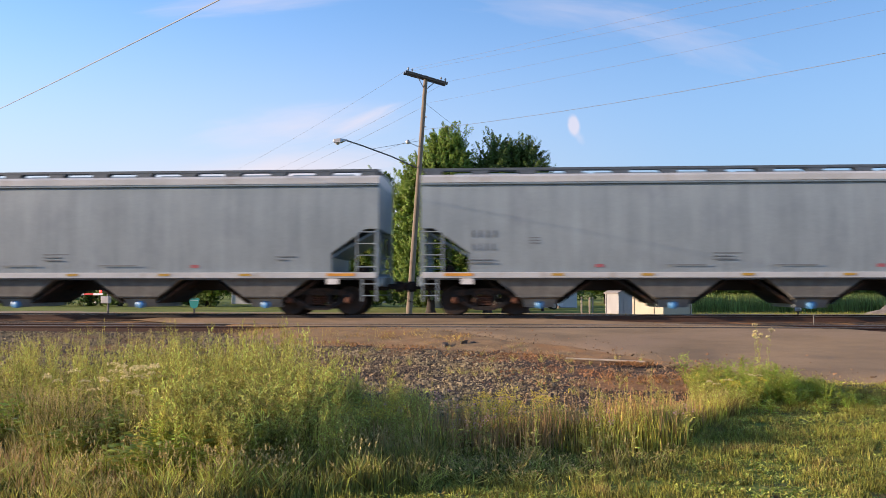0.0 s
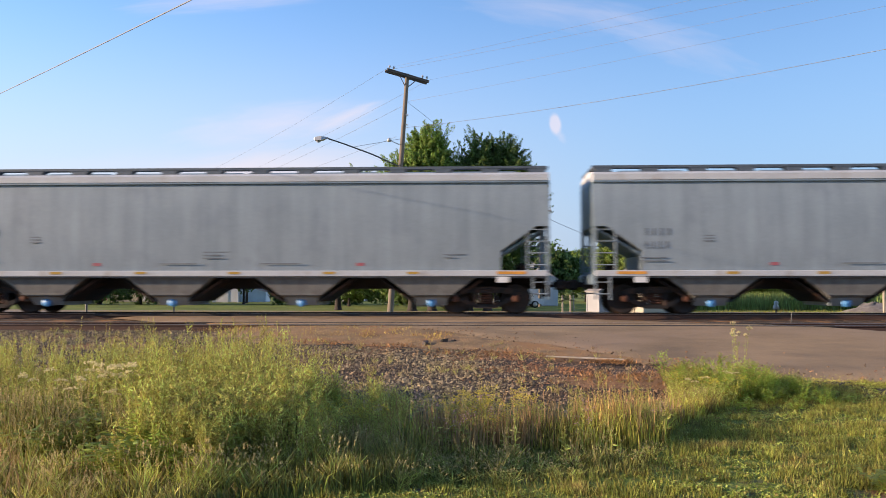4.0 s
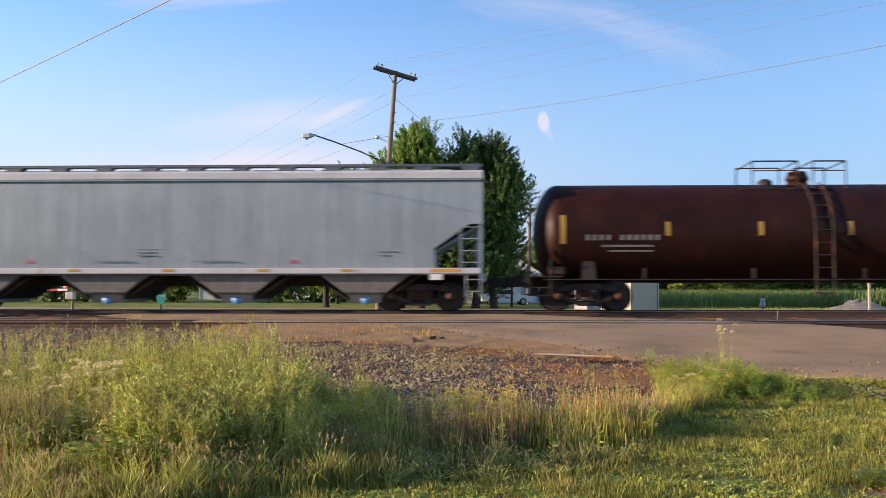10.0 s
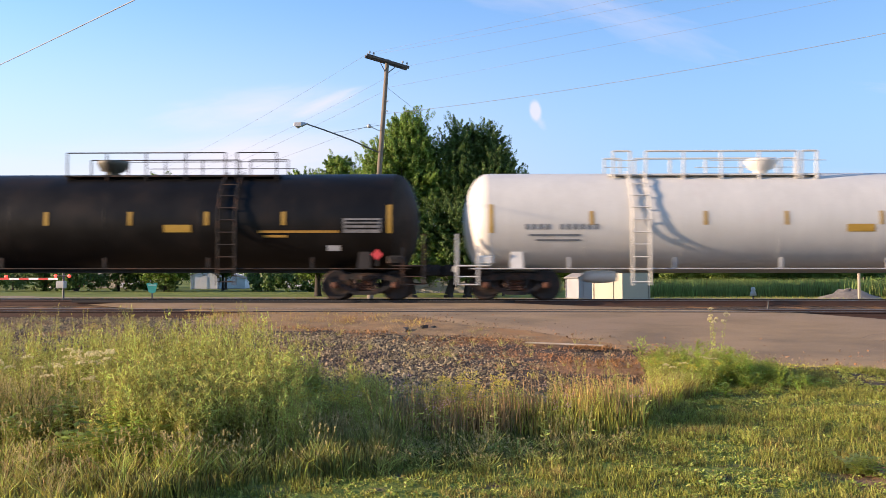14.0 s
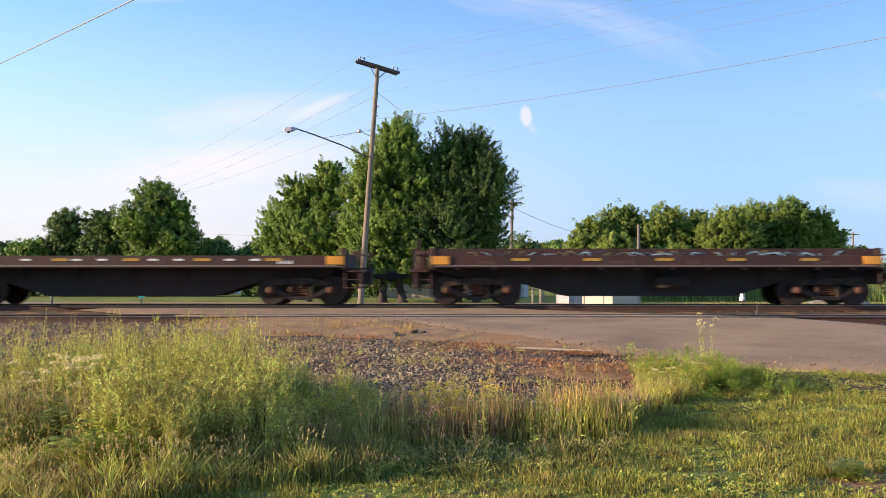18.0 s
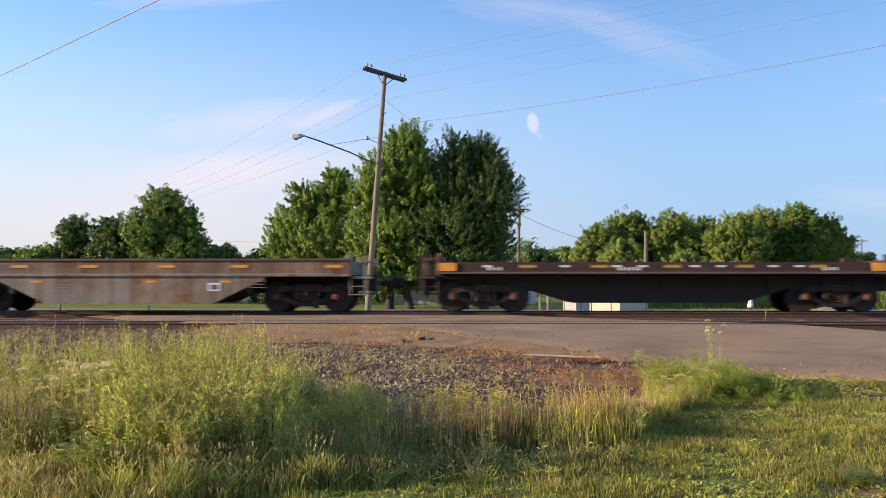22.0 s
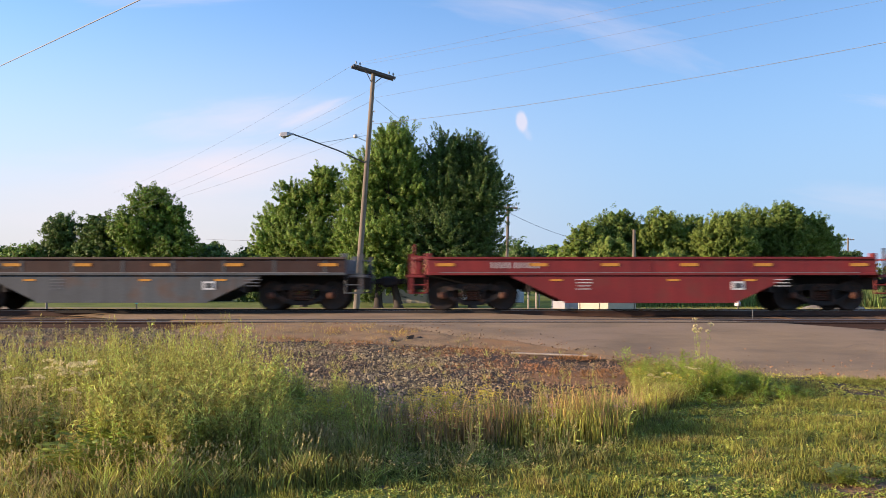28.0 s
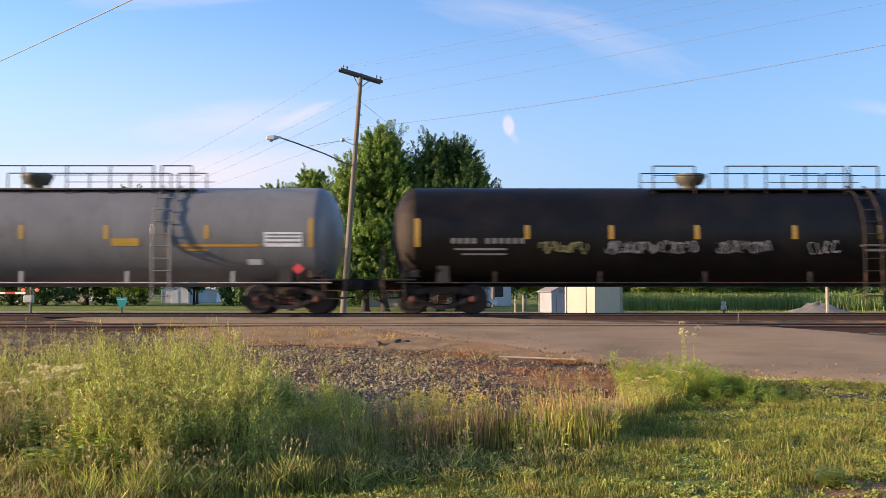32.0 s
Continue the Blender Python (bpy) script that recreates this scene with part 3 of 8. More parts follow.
def build_road():
    cross = 16
    v, f = [], []
    for i, (a, b) in enumerate(zip(ROAD_A, ROAD_B)):
        ragged = 0.16 * wobble(i * 0.31, 5, 1.0) + 0.10 * wobble(i * 0.9, 9, 1.0)
        for k in range(cross + 1):
            t = k / cross
            p = a.lerp(b, t)
            if k == 0:
                p = p + (a - b).normalized() * ragged
            z = road_z(p.x, p.y) + 0.012 * wobble(p.x, p.y, 0.8) * (0 if 21 < p.y < 29.5 else 1)
            edge = 0.07 if k in (0, cross) else 0.0
            v.append((p.x, p.y, z - edge))
    n = cross + 1
    for i in range(len(ROAD_A) - 1):
        for k in range(cross):
            f.append((i * n + k, i * n + k + 1, (i + 1) * n + k + 1, (i + 1) * n + k)[::-1])
    s = Shape()
    s.v, s.f, s.smooth = v, f, [True] * len(f)
    road = solo("road", s, ASPHALT, "dusty tan asphalt road over the level crossing", "road", kind="structure")
    for y0, z in ((SIDING_Y, SIDING_Z), (TRACK_Y, 0.0)):
        for q in (-1, 1):
            for dy in (-0.09, 0.06):
                y = y0 + q * 0.755 + dy * q
                a, b = edges_at(y)
                part("flangeway", Shape().box(a + 0.4, b - 0.3, -0.028, 0.028, z - 0.08, z - 0.001), FLANGE, road, "dark flangeway beside the rail", at=along_track(0, y))


def build_wear():
    """Wandering cracks in the asphalt, laid a few millimetres proud."""
    rng = random.Random(12)
    road = bpy.data.objects["road"]
    for n, (x, y, heading, length) in enumerate(((1.0, 17.9, 0.9, 1.6), (3.4, 17.4, -0.5, 1.4), (6.3, 17.2, 0.9, 1.8), (0.4, 19.0, 0.5, 1.2), (7.6, 19.0, -0.3, 1.8))):
        s = Shape()
        steps = int(length / 0.14)
        v, f = [], []
        for i in range(steps):
            heading += rng.uniform(-0.32, 0.32) - 0.06 * heading
            x, y = x + 0.14 * math.cos(heading), y + 0.14 * math.sin(heading)
            w = 0.009 * math.sin(math.pi * (i + 0.5) / steps) * rng.uniform(0.5, 1.6) + 0.003
            for q in (-1, 1):
                v.append((x, y + q * w, road_z(x, y) + 0.022))
        f = [(2 * i, 2 * i + 2, 2 * i + 3, 2 * i + 1) for i in range(steps - 1)]
        s.v, s.f, s.smooth = v, f, [False] * len(f)
        part("road_crack", s, CRACK, road, "dark wandering crack in the asphalt")


def along_track(s, y, z=0.0):
    """The pose s metres along the line that crosses x = 0 at y."""
    a = radians(TRACK_TURN)
    return pose(s * math.cos(a), y + s * math.sin(a), z, 0, 0, TRACK_TURN)


def rail_shape(x0, x1, web=True):
    s = Shape()
    prof = [(-0.07, -0.175), (0.07, -0.175), (0.07, -0.16), (0.012, -0.14), (0.012, -0.05), (0.034, -0.036), (0.034, -0.010), (-0.034, -0.010), (-0.034, -0.036), (-0.012, -0.05), (-0.012, -0.14), (-0.07, -0.16)]
    return s.loft([[(x, y, z) for y, z in prof] for x in (x0, x1)])


def build_tracks():
    rail = rail_shape(-900, 900).mesh("rail")
    head = Shape().box(-900, 900, -0.030, 0.030, -0.012, 0.0, 0.004).mesh("rail_head")
    tie = Shape().box(-0.115, 0.115, -1.3, 1.3, -0.345, -0.18, 0.012).mesh("tie")
    plate = Shape().box(-0.09, 0.09, -0.18, 0.18, -0.182, -0.170).mesh("tie_plate")
    for name, y0, z0, label in (("track_far", TRACK_Y, 0.0, "main track with bright rail heads on ballast"), ("track_near", SIDING_Y, SIDING_Z, "siding track with rusty rails on weedy ballast")):
        tr = thing(name, label, "railway track", kind="structure", where=along_track(0, y0, z0))
        for q in (-1, 1):
            r = part("rail", rail, RAIL, tr, at=pose(0, q * 0.7525, 0))
            part("rail_head", head, RAIL_HEAD, r, "worn bright rail head")
        count = 110
        for i in range(count):
            x = (i - count / 2) * 0.53
            if on_road(x, y0 + x * SLANT, 0.1):
                continue
            part("tie", tie, TIE, tr, at=pose(x, 0.04 * math.sin(i * 2.3), 0, 0, 0, 0.6 * math.sin(i * 1.7)))
            for q in (-1, 1):
                part("tie_plate", plate, RAIL, tr, at=pose(x, q * 0.7525, 0))


def rock_mesh(name, pts, sizes, seed, material, label, category):
    """Many angular stones in one mesh."""
    rng = np.random.default_rng(seed)
    base = np.array([(x, y, z) for x in (-1, 1) for y in (-1, 1) for z in (-1, 1)], float)
    faces = np.array([(0, 1, 3, 2), (4, 6, 7, 5), (0, 4, 5, 1), (2, 3, 7, 6), (0, 2, 6, 4), (1, 5, 7, 3)])
    n = len(pts)
    v = base[None] * rng.uniform(0.45, 1.0, (n, 8, 1)) * rng.uniform(0.40, 1.25, (n, 1, 3)) * np.array([1.0, 1.0, 0.75])
    a, t = rng.uniform(0, math.tau, n), rng.uniform(-0.7, 0.7, n)
    ca, sa, ct, st = np.cos(a), np.sin(a), np.cos(t), np.sin(t)
    rot = np.stack([np.stack([ca, -sa * ct, sa * st], -1), np.stack([sa, ca * ct, -ca * st], -1), np.stack([0 * ca, st, ct], -1)], 1)
    v = np.einsum("nij,nkj->nki", rot, v) * sizes[:, None, None] * 0.5 + pts[:, None, :]
    f = (faces[None] + (np.arange(n) * 8)[:, None, None]).reshape(-1, 4)
    return mesh_stuff(name, v.reshape(-1, 3), f, None, [material], label, category)


def mesh_stuff(name, v, f, mat_index, materials, label, category, kind="stuff", parent=None):
    """A mesh from arrays; faces all of one size."""
    me = bpy.data.meshes.new(name)
    k = f.shape[1]
    me.vertices.add(len(v))
    me.vertices.foreach_set("co", np.ascontiguousarray(v, np.float32).ravel())
    me.loops.add(f.size)
    me.loops.foreach_set("vertex_index", np.ascontiguousarray(f, np.int32).ravel())
    me.polygons.add(len(f))
    me.polygons.foreach_set("loop_start", np.arange(0, f.size, k, dtype=np.int32))
    if mat_index is not None:
        me.polygons.foreach_set("material_index", np.ascontiguousarray(mat_index, np.int32))
    for m in materials:
        me.materials.append(m)
    me.update(calc_edges=True)
    me.shade_flat()
    ob = new(name, me)
    if parent is not None:
        ob.parent = parent
        return tagged(ob, label)
    return tagged(ob, label, category, kind=kind)


def build_ballast():
    rng = np.random.default_rng(4)
    pts, size = [], []
    while len(pts) < 62000:
        x, y = rng.uniform(-15, 3.3), rng.uniform(8.8, 21.4)
        if on_road(x, y, 0.05) and rng.random() < 0.97:
            continue
        edge = float(np.interp(x, (-15, -6, -4, -2.6, -2.0, -0.3, 1.7, 2.6, 4.6), (12.6, 11.4, 10.8, 9.5, 8.9, 9.1, 11.0, 13.6, 15.0)))
        if y < edge - rng.exponential(0.25):
            continue
        bank = float(np.interp(x, (-10, -8, -6.5, -5, -3, -2, -1.2, 0.1, 0.8), (22.5, 20.6, 18.8, 18.2, 17.9, 17.8, 17.8, 17.3, 16.6)))
        if -10 < x < 0.8 and y > bank + 0.3 * wobble(x, y, 1.2, 8.0) and rng.random() < 0.94:
            continue
        if wobble(x, y, 0.5, 7.0) > 0.25 and rng.random() < 0.55:
            continue
        if abs((x - 1.45) / 0.95) ** 2 + abs((y - 13.9) / 0.75) ** 2 < 1.0 and rng.random() < 0.9:
            continue
        s = 0.016 + 0.036 * rng.random() ** 1.6 if rng.random() < 0.985 else rng.uniform(0.05, 0.085)
        pts.append((x, y, ground_z(x, y) + s * rng.uniform(0.05, 0.38) + (0.02 if y > 20.9 else 0.0)))
        size.append(s)
    pts, size = np.array(pts), np.array(size)
    brown = pts[:, 0] + rng.normal(0, 0.5, len(pts)) + 0.35 * (pts[:, 1] - 14) > -0.2
    rock_mesh("ballast", pts[~brown], size[~brown], 5, STONE, "loose grey and brown ballast stones on the slope", "ballast")
    rock_mesh("gravel", pts[brown], size[brown] * 0.8, 6, GRAVEL_BROWN, "small brown dusty gravel beside the road", "gravel")
    loose = []
    while len(loose) < 900:
        p = ROAD_A[rng.integers(60, 121)] if rng.random() < 0.8 else ROAD_A[rng.integers(40, 121)]
        x, y = p.x + rng.normal(0, 0.3), p.y + abs(rng.exponential(0.55))
        if on_road(x, y) and y < 21.3:
            loose.append((x, y, road_z(x, y) + 0.008))
    rock_mesh("loose_pebble", np.array(loose), rng.uniform(0.015, 0.045, 900), 7, GRAVEL_BROWN, "loose brown pebbles strewn on the road", "gravel")
    rock_mesh("asphalt_lump", np.array([(-1.95, 18.65, -0.40), (-2.3, 18.45, -0.42), (-1.75, 18.75, -0.38)]), np.array([0.32, 0.26, 0.2]), 8, TIE, "broken dark lumps at the road's edge", "rubble")


def build_shoulder():
    """Slumped brown dirt between the asphalt and the stones."""
    v, f = [], []
    line = [p for p in ROAD_A if 15.9 < p.y < 23.5]
    cross = 14
    for i, p in enumerate(line):
        a, b = line[max(i - 1, 0)], line[min(i + 1, len(line) - 1)]
        out = Vector(((a - b).y, -(a - b).x)).normalized()
        if out.y > 0:
            out = -out
        wide = float(np.interp(p.x, (-10, -8, -6.5, -3, -2, -1, 1), (0.5, 1.6, 3.1, 3.0, 2.0, 1.2, 1.1)))
        wide *= 1 + 0.22 * wobble(i * 0.23, 2, 1.0) + 0.12 * wobble(i * 0.9, 4, 1.0)
        wide *= min(1.0, i / 6, (len(line) - 1 - i) / 6 + 0.05)
        for k in range(cross + 1):
            t = k / cross
            q = p - out * 0.25 + out * (wide + 0.25) * t
            z0, z1 = road_z(p.x, p.y) + 0.002, ground_z(q.x, q.y) - 0.02
            z = z0 + (z1 - z0) * (t * t * (3 - 2 * t)) + (0.05 * wobble(q.x, q.y, 1.6, 1.0) + 0.025 * wobble(q.x, q.y, 4.5, 2.0)) * math.sin(t * 3.14)
            v.append((q.x, q.y, max(z, ground_z(q.x, q.y) + 0.006 if 0 < k < cross else z)))
    n = cross + 1
    for i in range(len(line) - 1):
        for k in range(cross):
            f.append((i * n + k, i * n + k + 1, (i + 1) * n + k + 1, (i + 1) * n + k))
    s = Shape()
    s.v, s.f, s.smooth = v, f, [True] * len(f)
    solo("dirt_shoulder", s, DIRT, "slumped rust-brown dirt along the road's edge", "ground", kind="structure")


build_ground()
build_road()
build_wear()
build_shoulder()
build_tracks()
build_ballast()
stick = solo("board", Shape().box(-0.62, 0.80, -0.035, 0.035, 0, 0.03, 0.008), BOARD, "bleached narrow board lying on the gravel", "board",
             where=pose(0.80, 16.25, -0.53, 0, 1.5, -6))

# ---- running gear ----
WHEEL_R = 0.45
SHARED = {}


def gear_meshes():
    s = Shape().lathe([(-0.07, 0.10), (-0.07, 0.16), (-0.02, 0.30), (-0.055, WHEEL_R - 0.06), (-0.055, WHEEL_R), (0.06, WHEEL_R + 0.005),
                       (0.075, WHEEL_R + 0.028), (0.09, WHEEL_R + 0.02), (0.09, WHEEL_R - 0.06), (0.03, 0.30), (0.08, 0.16), (0.08, 0.10)], "y", 28)
    SHARED["wheel"] = s.mesh("wheel")
    s = Shape().lathe([(-0.10, 0.0), (-0.10, 0.075), (-0.07, 0.10), (0.05, 0.10), (0.08, 0.085), (0.08, 0.0)], "y", 14)
    SHARED["bearing_cap"] = s.mesh("bearing_cap")
    s = Shape().lathe([(-1.0, 0.0), (-1.0, 0.075), (1.0, 0.075), (1.0, 0.0)], "y", 10)
    SHARED["axle"] = s.mesh("axle")
    # cast side frame: arched top chord, dropped bottom chord, two columns, pedestals over the bearings
    s = Shape()
    for q in (-1, 1):
        s.prism([(q * 0.0, 0.62), (q * 0.42, 0.62), (q * 0.98, 0.54), (q * 1.02, 0.66), (q * 0.80, 0.74), (q * 0.34, 0.80), (q * 0.0, 0.80)][::-q], -0.07, 0.07)
        s.prism([(q * 0.0, 0.16), (q * 0.30, 0.16), (q * 0.84, 0.42), (q * 0.78, 0.54), (q * 0.28, 0.28), (q * 0.0, 0.28)][::-q], -0.07, 0.07)
        s.box(min(q * 0.24, q * 0.36), max(q * 0.24, q * 0.36), -0.08, 0.08, 0.20, 0.72, 0.02)
        s.box(min(q * 0.76, q * 1.02), max(q * 0.76, q * 1.02), -0.09, 0.09, 0.36, 0.60, 0.03)
    SHARED["side_frame"] = s.mesh("side_frame")
    s = Shape()
    for dx in (-0.13, 0.0, 0.13):
        for k in range(4):
            s.lathe([(0.30 + k * 0.07, 0.04), (0.32 + k * 0.07, 0.062), (0.345 + k * 0.07, 0.062), (0.365 + k * 0.07, 0.04)], "z", 8, centre=(dx, 0, 0))
    SHARED["coil_spring"] = s.mesh("coil_spring")
    s = Shape().box(-0.17, 0.17, -1.12, 1.12, 0.58, 0.74, 0.03).box(-0.12, 0.12, -0.5, 0.5, 0.40, 0.60, 0.03)
    SHARED["bolster"] = s.mesh("bolster")
    s = Shape().box(-0.035, 0.035, -0.75, 0.75, 0.36, 0.46).tube((0, -0.75, 0.42), (0, 0.75, 0.42), 0.04)
    SHARED["brake_beam"] = s.mesh("brake_beam")
    s = Shape().box(-0.55, 0.30, -0.07, 0.07, 0.78, 0.94, 0.03).box(-0.16, 0.17, -0.14, 0.14, 0.70, 1.02, 0.05).box(0.10, 0.22, -0.16, 0.02, 0.74, 0.98, 0.03)
    SHARED["coupler"] = s.mesh("coupler")
    s = Shape()
    s.path([(0, 0, 0.72), (0.16, 0.0, 0.52), (0.30, 0.0, 0.40), (0.46, 0.0, 0.36)], 0.022)
    SHARED["brake_hose"] = s.mesh("brake_hose")


gear_meshes()


def truck(car, x):
    """A two-axle truck under a car, its middle at x. Wheels stand on the rail heads at z = 0."""
    body = part("truck", SHARED["bolster"], STEEL_DARK, car, at=pose(x, 0, 0))
    for y in (-1.0, 1.0):
        part("side_frame", SHARED["side_frame"], STEEL_DARK, body, at=pose(0, y, 0))
        part("coil_spring", SHARED["coil_spring"], SPRING, body, "rust-brown coil springs", at=pose(0, y - 0.02 * y, 0))
    for dx in (-0.89, 0.89):
        part("axle", SHARED["axle"], STEEL_DARK, body, at=pose(dx, 0, WHEEL_R))
        part("brake_beam", SHARED["brake_beam"], STEEL_DARK, body, at=pose(dx * 0.42, 0, 0.03))
        for y in (-1, 1):
            part("wheel", SHARED["wheel"], WHEEL, body, at=pose(dx, y * 0.74, WHEEL_R, 0, 0, 0 if y < 0 else 180))
            part("bearing_cap", SHARED["bearing_cap"], SPRING, body, "rust-brown bearing cap", at=pose(dx, y * 1.09, WHEEL_R, 0, 0, 0 if y < 0 else 180))


def couplers(car, x0, x1):
    """Couplers and hoses at both ends; x0 and x1 are the pulling faces."""
    for x, turn in ((x0, 180), (x1, 0)):
        part("coupler", SHARED["coupler"], STEEL_DARK, car, at=pose(x, 0, 0, 0, 0, turn))
        part("brake_hose", SHARED["brake_hose"], FLAT_DARK, car, at=pose(x, -0.35 if turn else 0.35, 0, 0, 0, turn))


def ladder_shape(w, z0, z1, rungs, r=0.017, lean=0.0):
    s = Shape()
    for x in (0, w):
        s.box(x - 0.022, x + 0.022, -0.03, 0.03, z0, z1)
    for i in range(rungs):
        z = z0 + (i + 0.5) * (z1 - z0) / rungs
        s.tube((0, -0.02, z), (w, -0.02, z), r, 6)
    return s


# ---- covered hopper ----
HOP_HALF = 9.25


def covered_hopper():
    car = thing("covered_hopper", "long pale grey four-bay covered hopper car, streaked with dirt", "hopper car", "covered hoppers of the train")
    h = HOP_HALF

    # body: shallow-curved sides, arched roof; ends cut back over the trucks
    s = Shape()
    def cut(z):
        if z < 1.84:
            return 1.40
        if z < 2.55:
            return 1.40 - (z - 1.84) / (2.55 - 1.84) * 1.02
        return 0.0
    levels = [(1.26, 1.50), (1.84, 1.565), (1.85, 1.565), (2.20, 1.585), (2.549, 1.59), (2.551, 1.59), (3.0, 1.585), (3.5, 1.55), (3.88, 1.50)]
    for q in (-1, 1):
        v, f = [], []
        for z, w in levels:
            c = cut(z)
            v += [(-h + c, q * w, z), (h - c, q * w, z)]
        for i in range(len(levels) - 1):
            a = (2 * i, 2 * i + 1, 2 * i + 3, 2 * i + 2)
            f.append(a if q < 0 else a[::-1])
        s.add(v, f, True)
    v, f = [], []
    for e in (-1, 1):
        k = len(v)
        for z, w in levels:
            c = cut(z)
            v += [(e * (h - c), -w, z), (e * (h - c), w, z)]
        for i in range(len(levels) - 1):
            a = (k + 2 * i, k + 2 * i + 1, k + 2 * i + 3, k + 2 * i + 2)
            f.append(a if e > 0 else a[::-1])
    s.add(v, f)
    s.box(-h + 1.4, h - 1.4, -1.49, 1.49, 1.2, 1.262)
    part("body", s, HOPPER, car)
    s = Shape()
    ring = [(-1.50, 3.87), (-1.555, 3.89), (-1.555, 4.06), (-1.44, 4.13), (-0.9, 4.20), (0, 4.23), (0.9, 4.20), (1.44, 4.13), (1.555, 4.06), (1.555, 3.89), (1.50, 3.87)]
    s.loft([[(x, y, z) for y, z in ring] for x in (-h, h)], smooth=False)
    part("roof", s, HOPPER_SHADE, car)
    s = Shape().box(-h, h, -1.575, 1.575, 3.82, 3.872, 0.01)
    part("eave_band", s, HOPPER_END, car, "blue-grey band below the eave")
    # hatch trough with covers, running boards on brackets
    s = Shape().loft([[(x, -0.30, 4.20), (x, -0.26, 4.28), (x, 0.26, 4.28), (x, 0.30, 4.20)] for x in (-h + 0.5, h - 0.5)])
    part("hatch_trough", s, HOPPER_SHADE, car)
    me = Shape().loft([[(-1.0, -0.36, 4.26), (-1.0, 0.36, 4.26), (1.0, 0.36, 4.26), (1.0, -0.36, 4.26)], [(-0.95, -0.28, 4.32), (-0.95, 0.28, 4.32), (0.95, 0.28, 4.32), (0.95, -0.28, 4.32)]]).mesh("hatch_cover")
    for i in range(8):
        part("hatch_cover", me, HOPPER_END, car, at=pose(-7.35 + i * 2.1, 0, 0))
    me = Shape().box(-h + 0.02, h - 0.02, -0.16, 0.16, 4.270, 4.340).mesh("running_board")
    for y in (-1.16, 1.16):
        part("running_board", me, ROOF_WALK, car, "blue-grey grating walkway along the roof", at=pose(0, y, 0))
    for e in (-1, 1):
        part("end_walkway", Shape().box(e * (h - 0.22) - 0.20, e * (h - 0.22) + 0.20, -1.0, 1.0, 4.285, 4.325), ROOF_WALK, car)
    me = Shape().prism([(-0.30, 4.10), (0.30, 4.10), (0.22, 4.20), (0.30, 4.272), (-0.30, 4.272), (-0.22, 4.20)], -0.15, 0.15).mesh("bracket")
    for i in range(14):
        for y in (-1.16, 1.16):
            part("bracket", me, ROOF_WALK, car, at=pose(-8.9 + i * 1.37, y, 0))
    # sills
    me = Shape().box(-h + 0.05, h - 0.05, -0.06, 0.06, 1.10, 1.27, 0.012).mesh("side_sill")
    for y in (-1.56, 1.56):
        part("side_sill", me, HOPPER_SHADE, car, "off-white side sill", at=pose(0, y, 0))
    part("under_lip", Shape().box(-h + 0.1, h - 0.1, -1.55, 1.55, 1.06, 1.10), LETTER_DARK, car)
    part("centre_sill", Shape().box(-h - 0.1, h + 0.1, -0.22, 0.22, 0.74, 1.12), FLAT_DARK, car)
    # four bays that taper to their outlets
    bay = Shape().loft([[(-1.36, -1.44, 1.10), (1.36, -1.44, 1.10), (1.36, 1.44, 1.10), (-1.36, 1.44, 1.10)],
                        [(-0.56, -1.34, 0.52), (0.56, -1.34, 0.52), (0.56, 1.34, 0.52), (-0.56, 1.34, 0.52)],
                        [(-0.42, -0.62, 0.30), (0.42, -0.62, 0.30), (0.42, 0.62, 0.30), (-0.42, 0.62, 0.30)]]).mesh("bay")
    gate = Shape().loft([[(-0.50, -1.30, 0.56), (0.50, -1.30, 0.56), (0.50, 1.30, 0.56), (-0.50, 1.30, 0.56)], [(-0.44, -0.98, 0.25), (0.44, -0.98, 0.25), (0.44, 0.98, 0.25), (-0.44, 0.98, 0.25)]]).mesh("outlet_gate")
    cap = Shape().lathe([(-0.10, 0.0), (-0.10, 0.125), (0.06, 0.125), (0.06, 0.0)], "y", 14, centre=(0, -1.06, 0.33)).mesh("outlet_cap")
    pipe = Shape().tube((0, -1.05, 0.33), (0, 1.05, 0.33), 0.10, 12).mesh("outlet_pipe")
    rib = Shape().box(-0.66, 0.66, -1.385, -1.345, 0.56, 0.60).mesh("bay_rib")
    # sheets coloured near-black to stand for the shadow between the bays
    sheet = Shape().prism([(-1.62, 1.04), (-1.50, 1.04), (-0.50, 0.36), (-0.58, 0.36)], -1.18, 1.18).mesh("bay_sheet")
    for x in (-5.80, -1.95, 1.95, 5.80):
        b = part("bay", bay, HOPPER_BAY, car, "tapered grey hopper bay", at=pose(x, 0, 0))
        part("outlet_gate", gate, HOPPER, b)
        part("outlet_pipe", pipe, HOPPER_END, b)
        part("outlet_cap", cap, BLUE_CAP, b, "bright blue outlet cap")
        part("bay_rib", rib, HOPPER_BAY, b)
        part("bay_sheet", sheet, STEEL_DARK, b, "sloping sheet beside the bay, shade put into its near-black")
        part("bay_sheet", sheet, STEEL_DARK, b, "sloping sheet beside the bay, shade put into its near-black", at=pose(0, 0, 0, 0, 0, 180))
    # end frames, ladders, platforms
    lad = ladder_shape(0.58, 1.26, 2.62, 4).mesh("ladder")
    low = ladder_shape(0.42, 0.42, 1.10, 2).mesh("step")
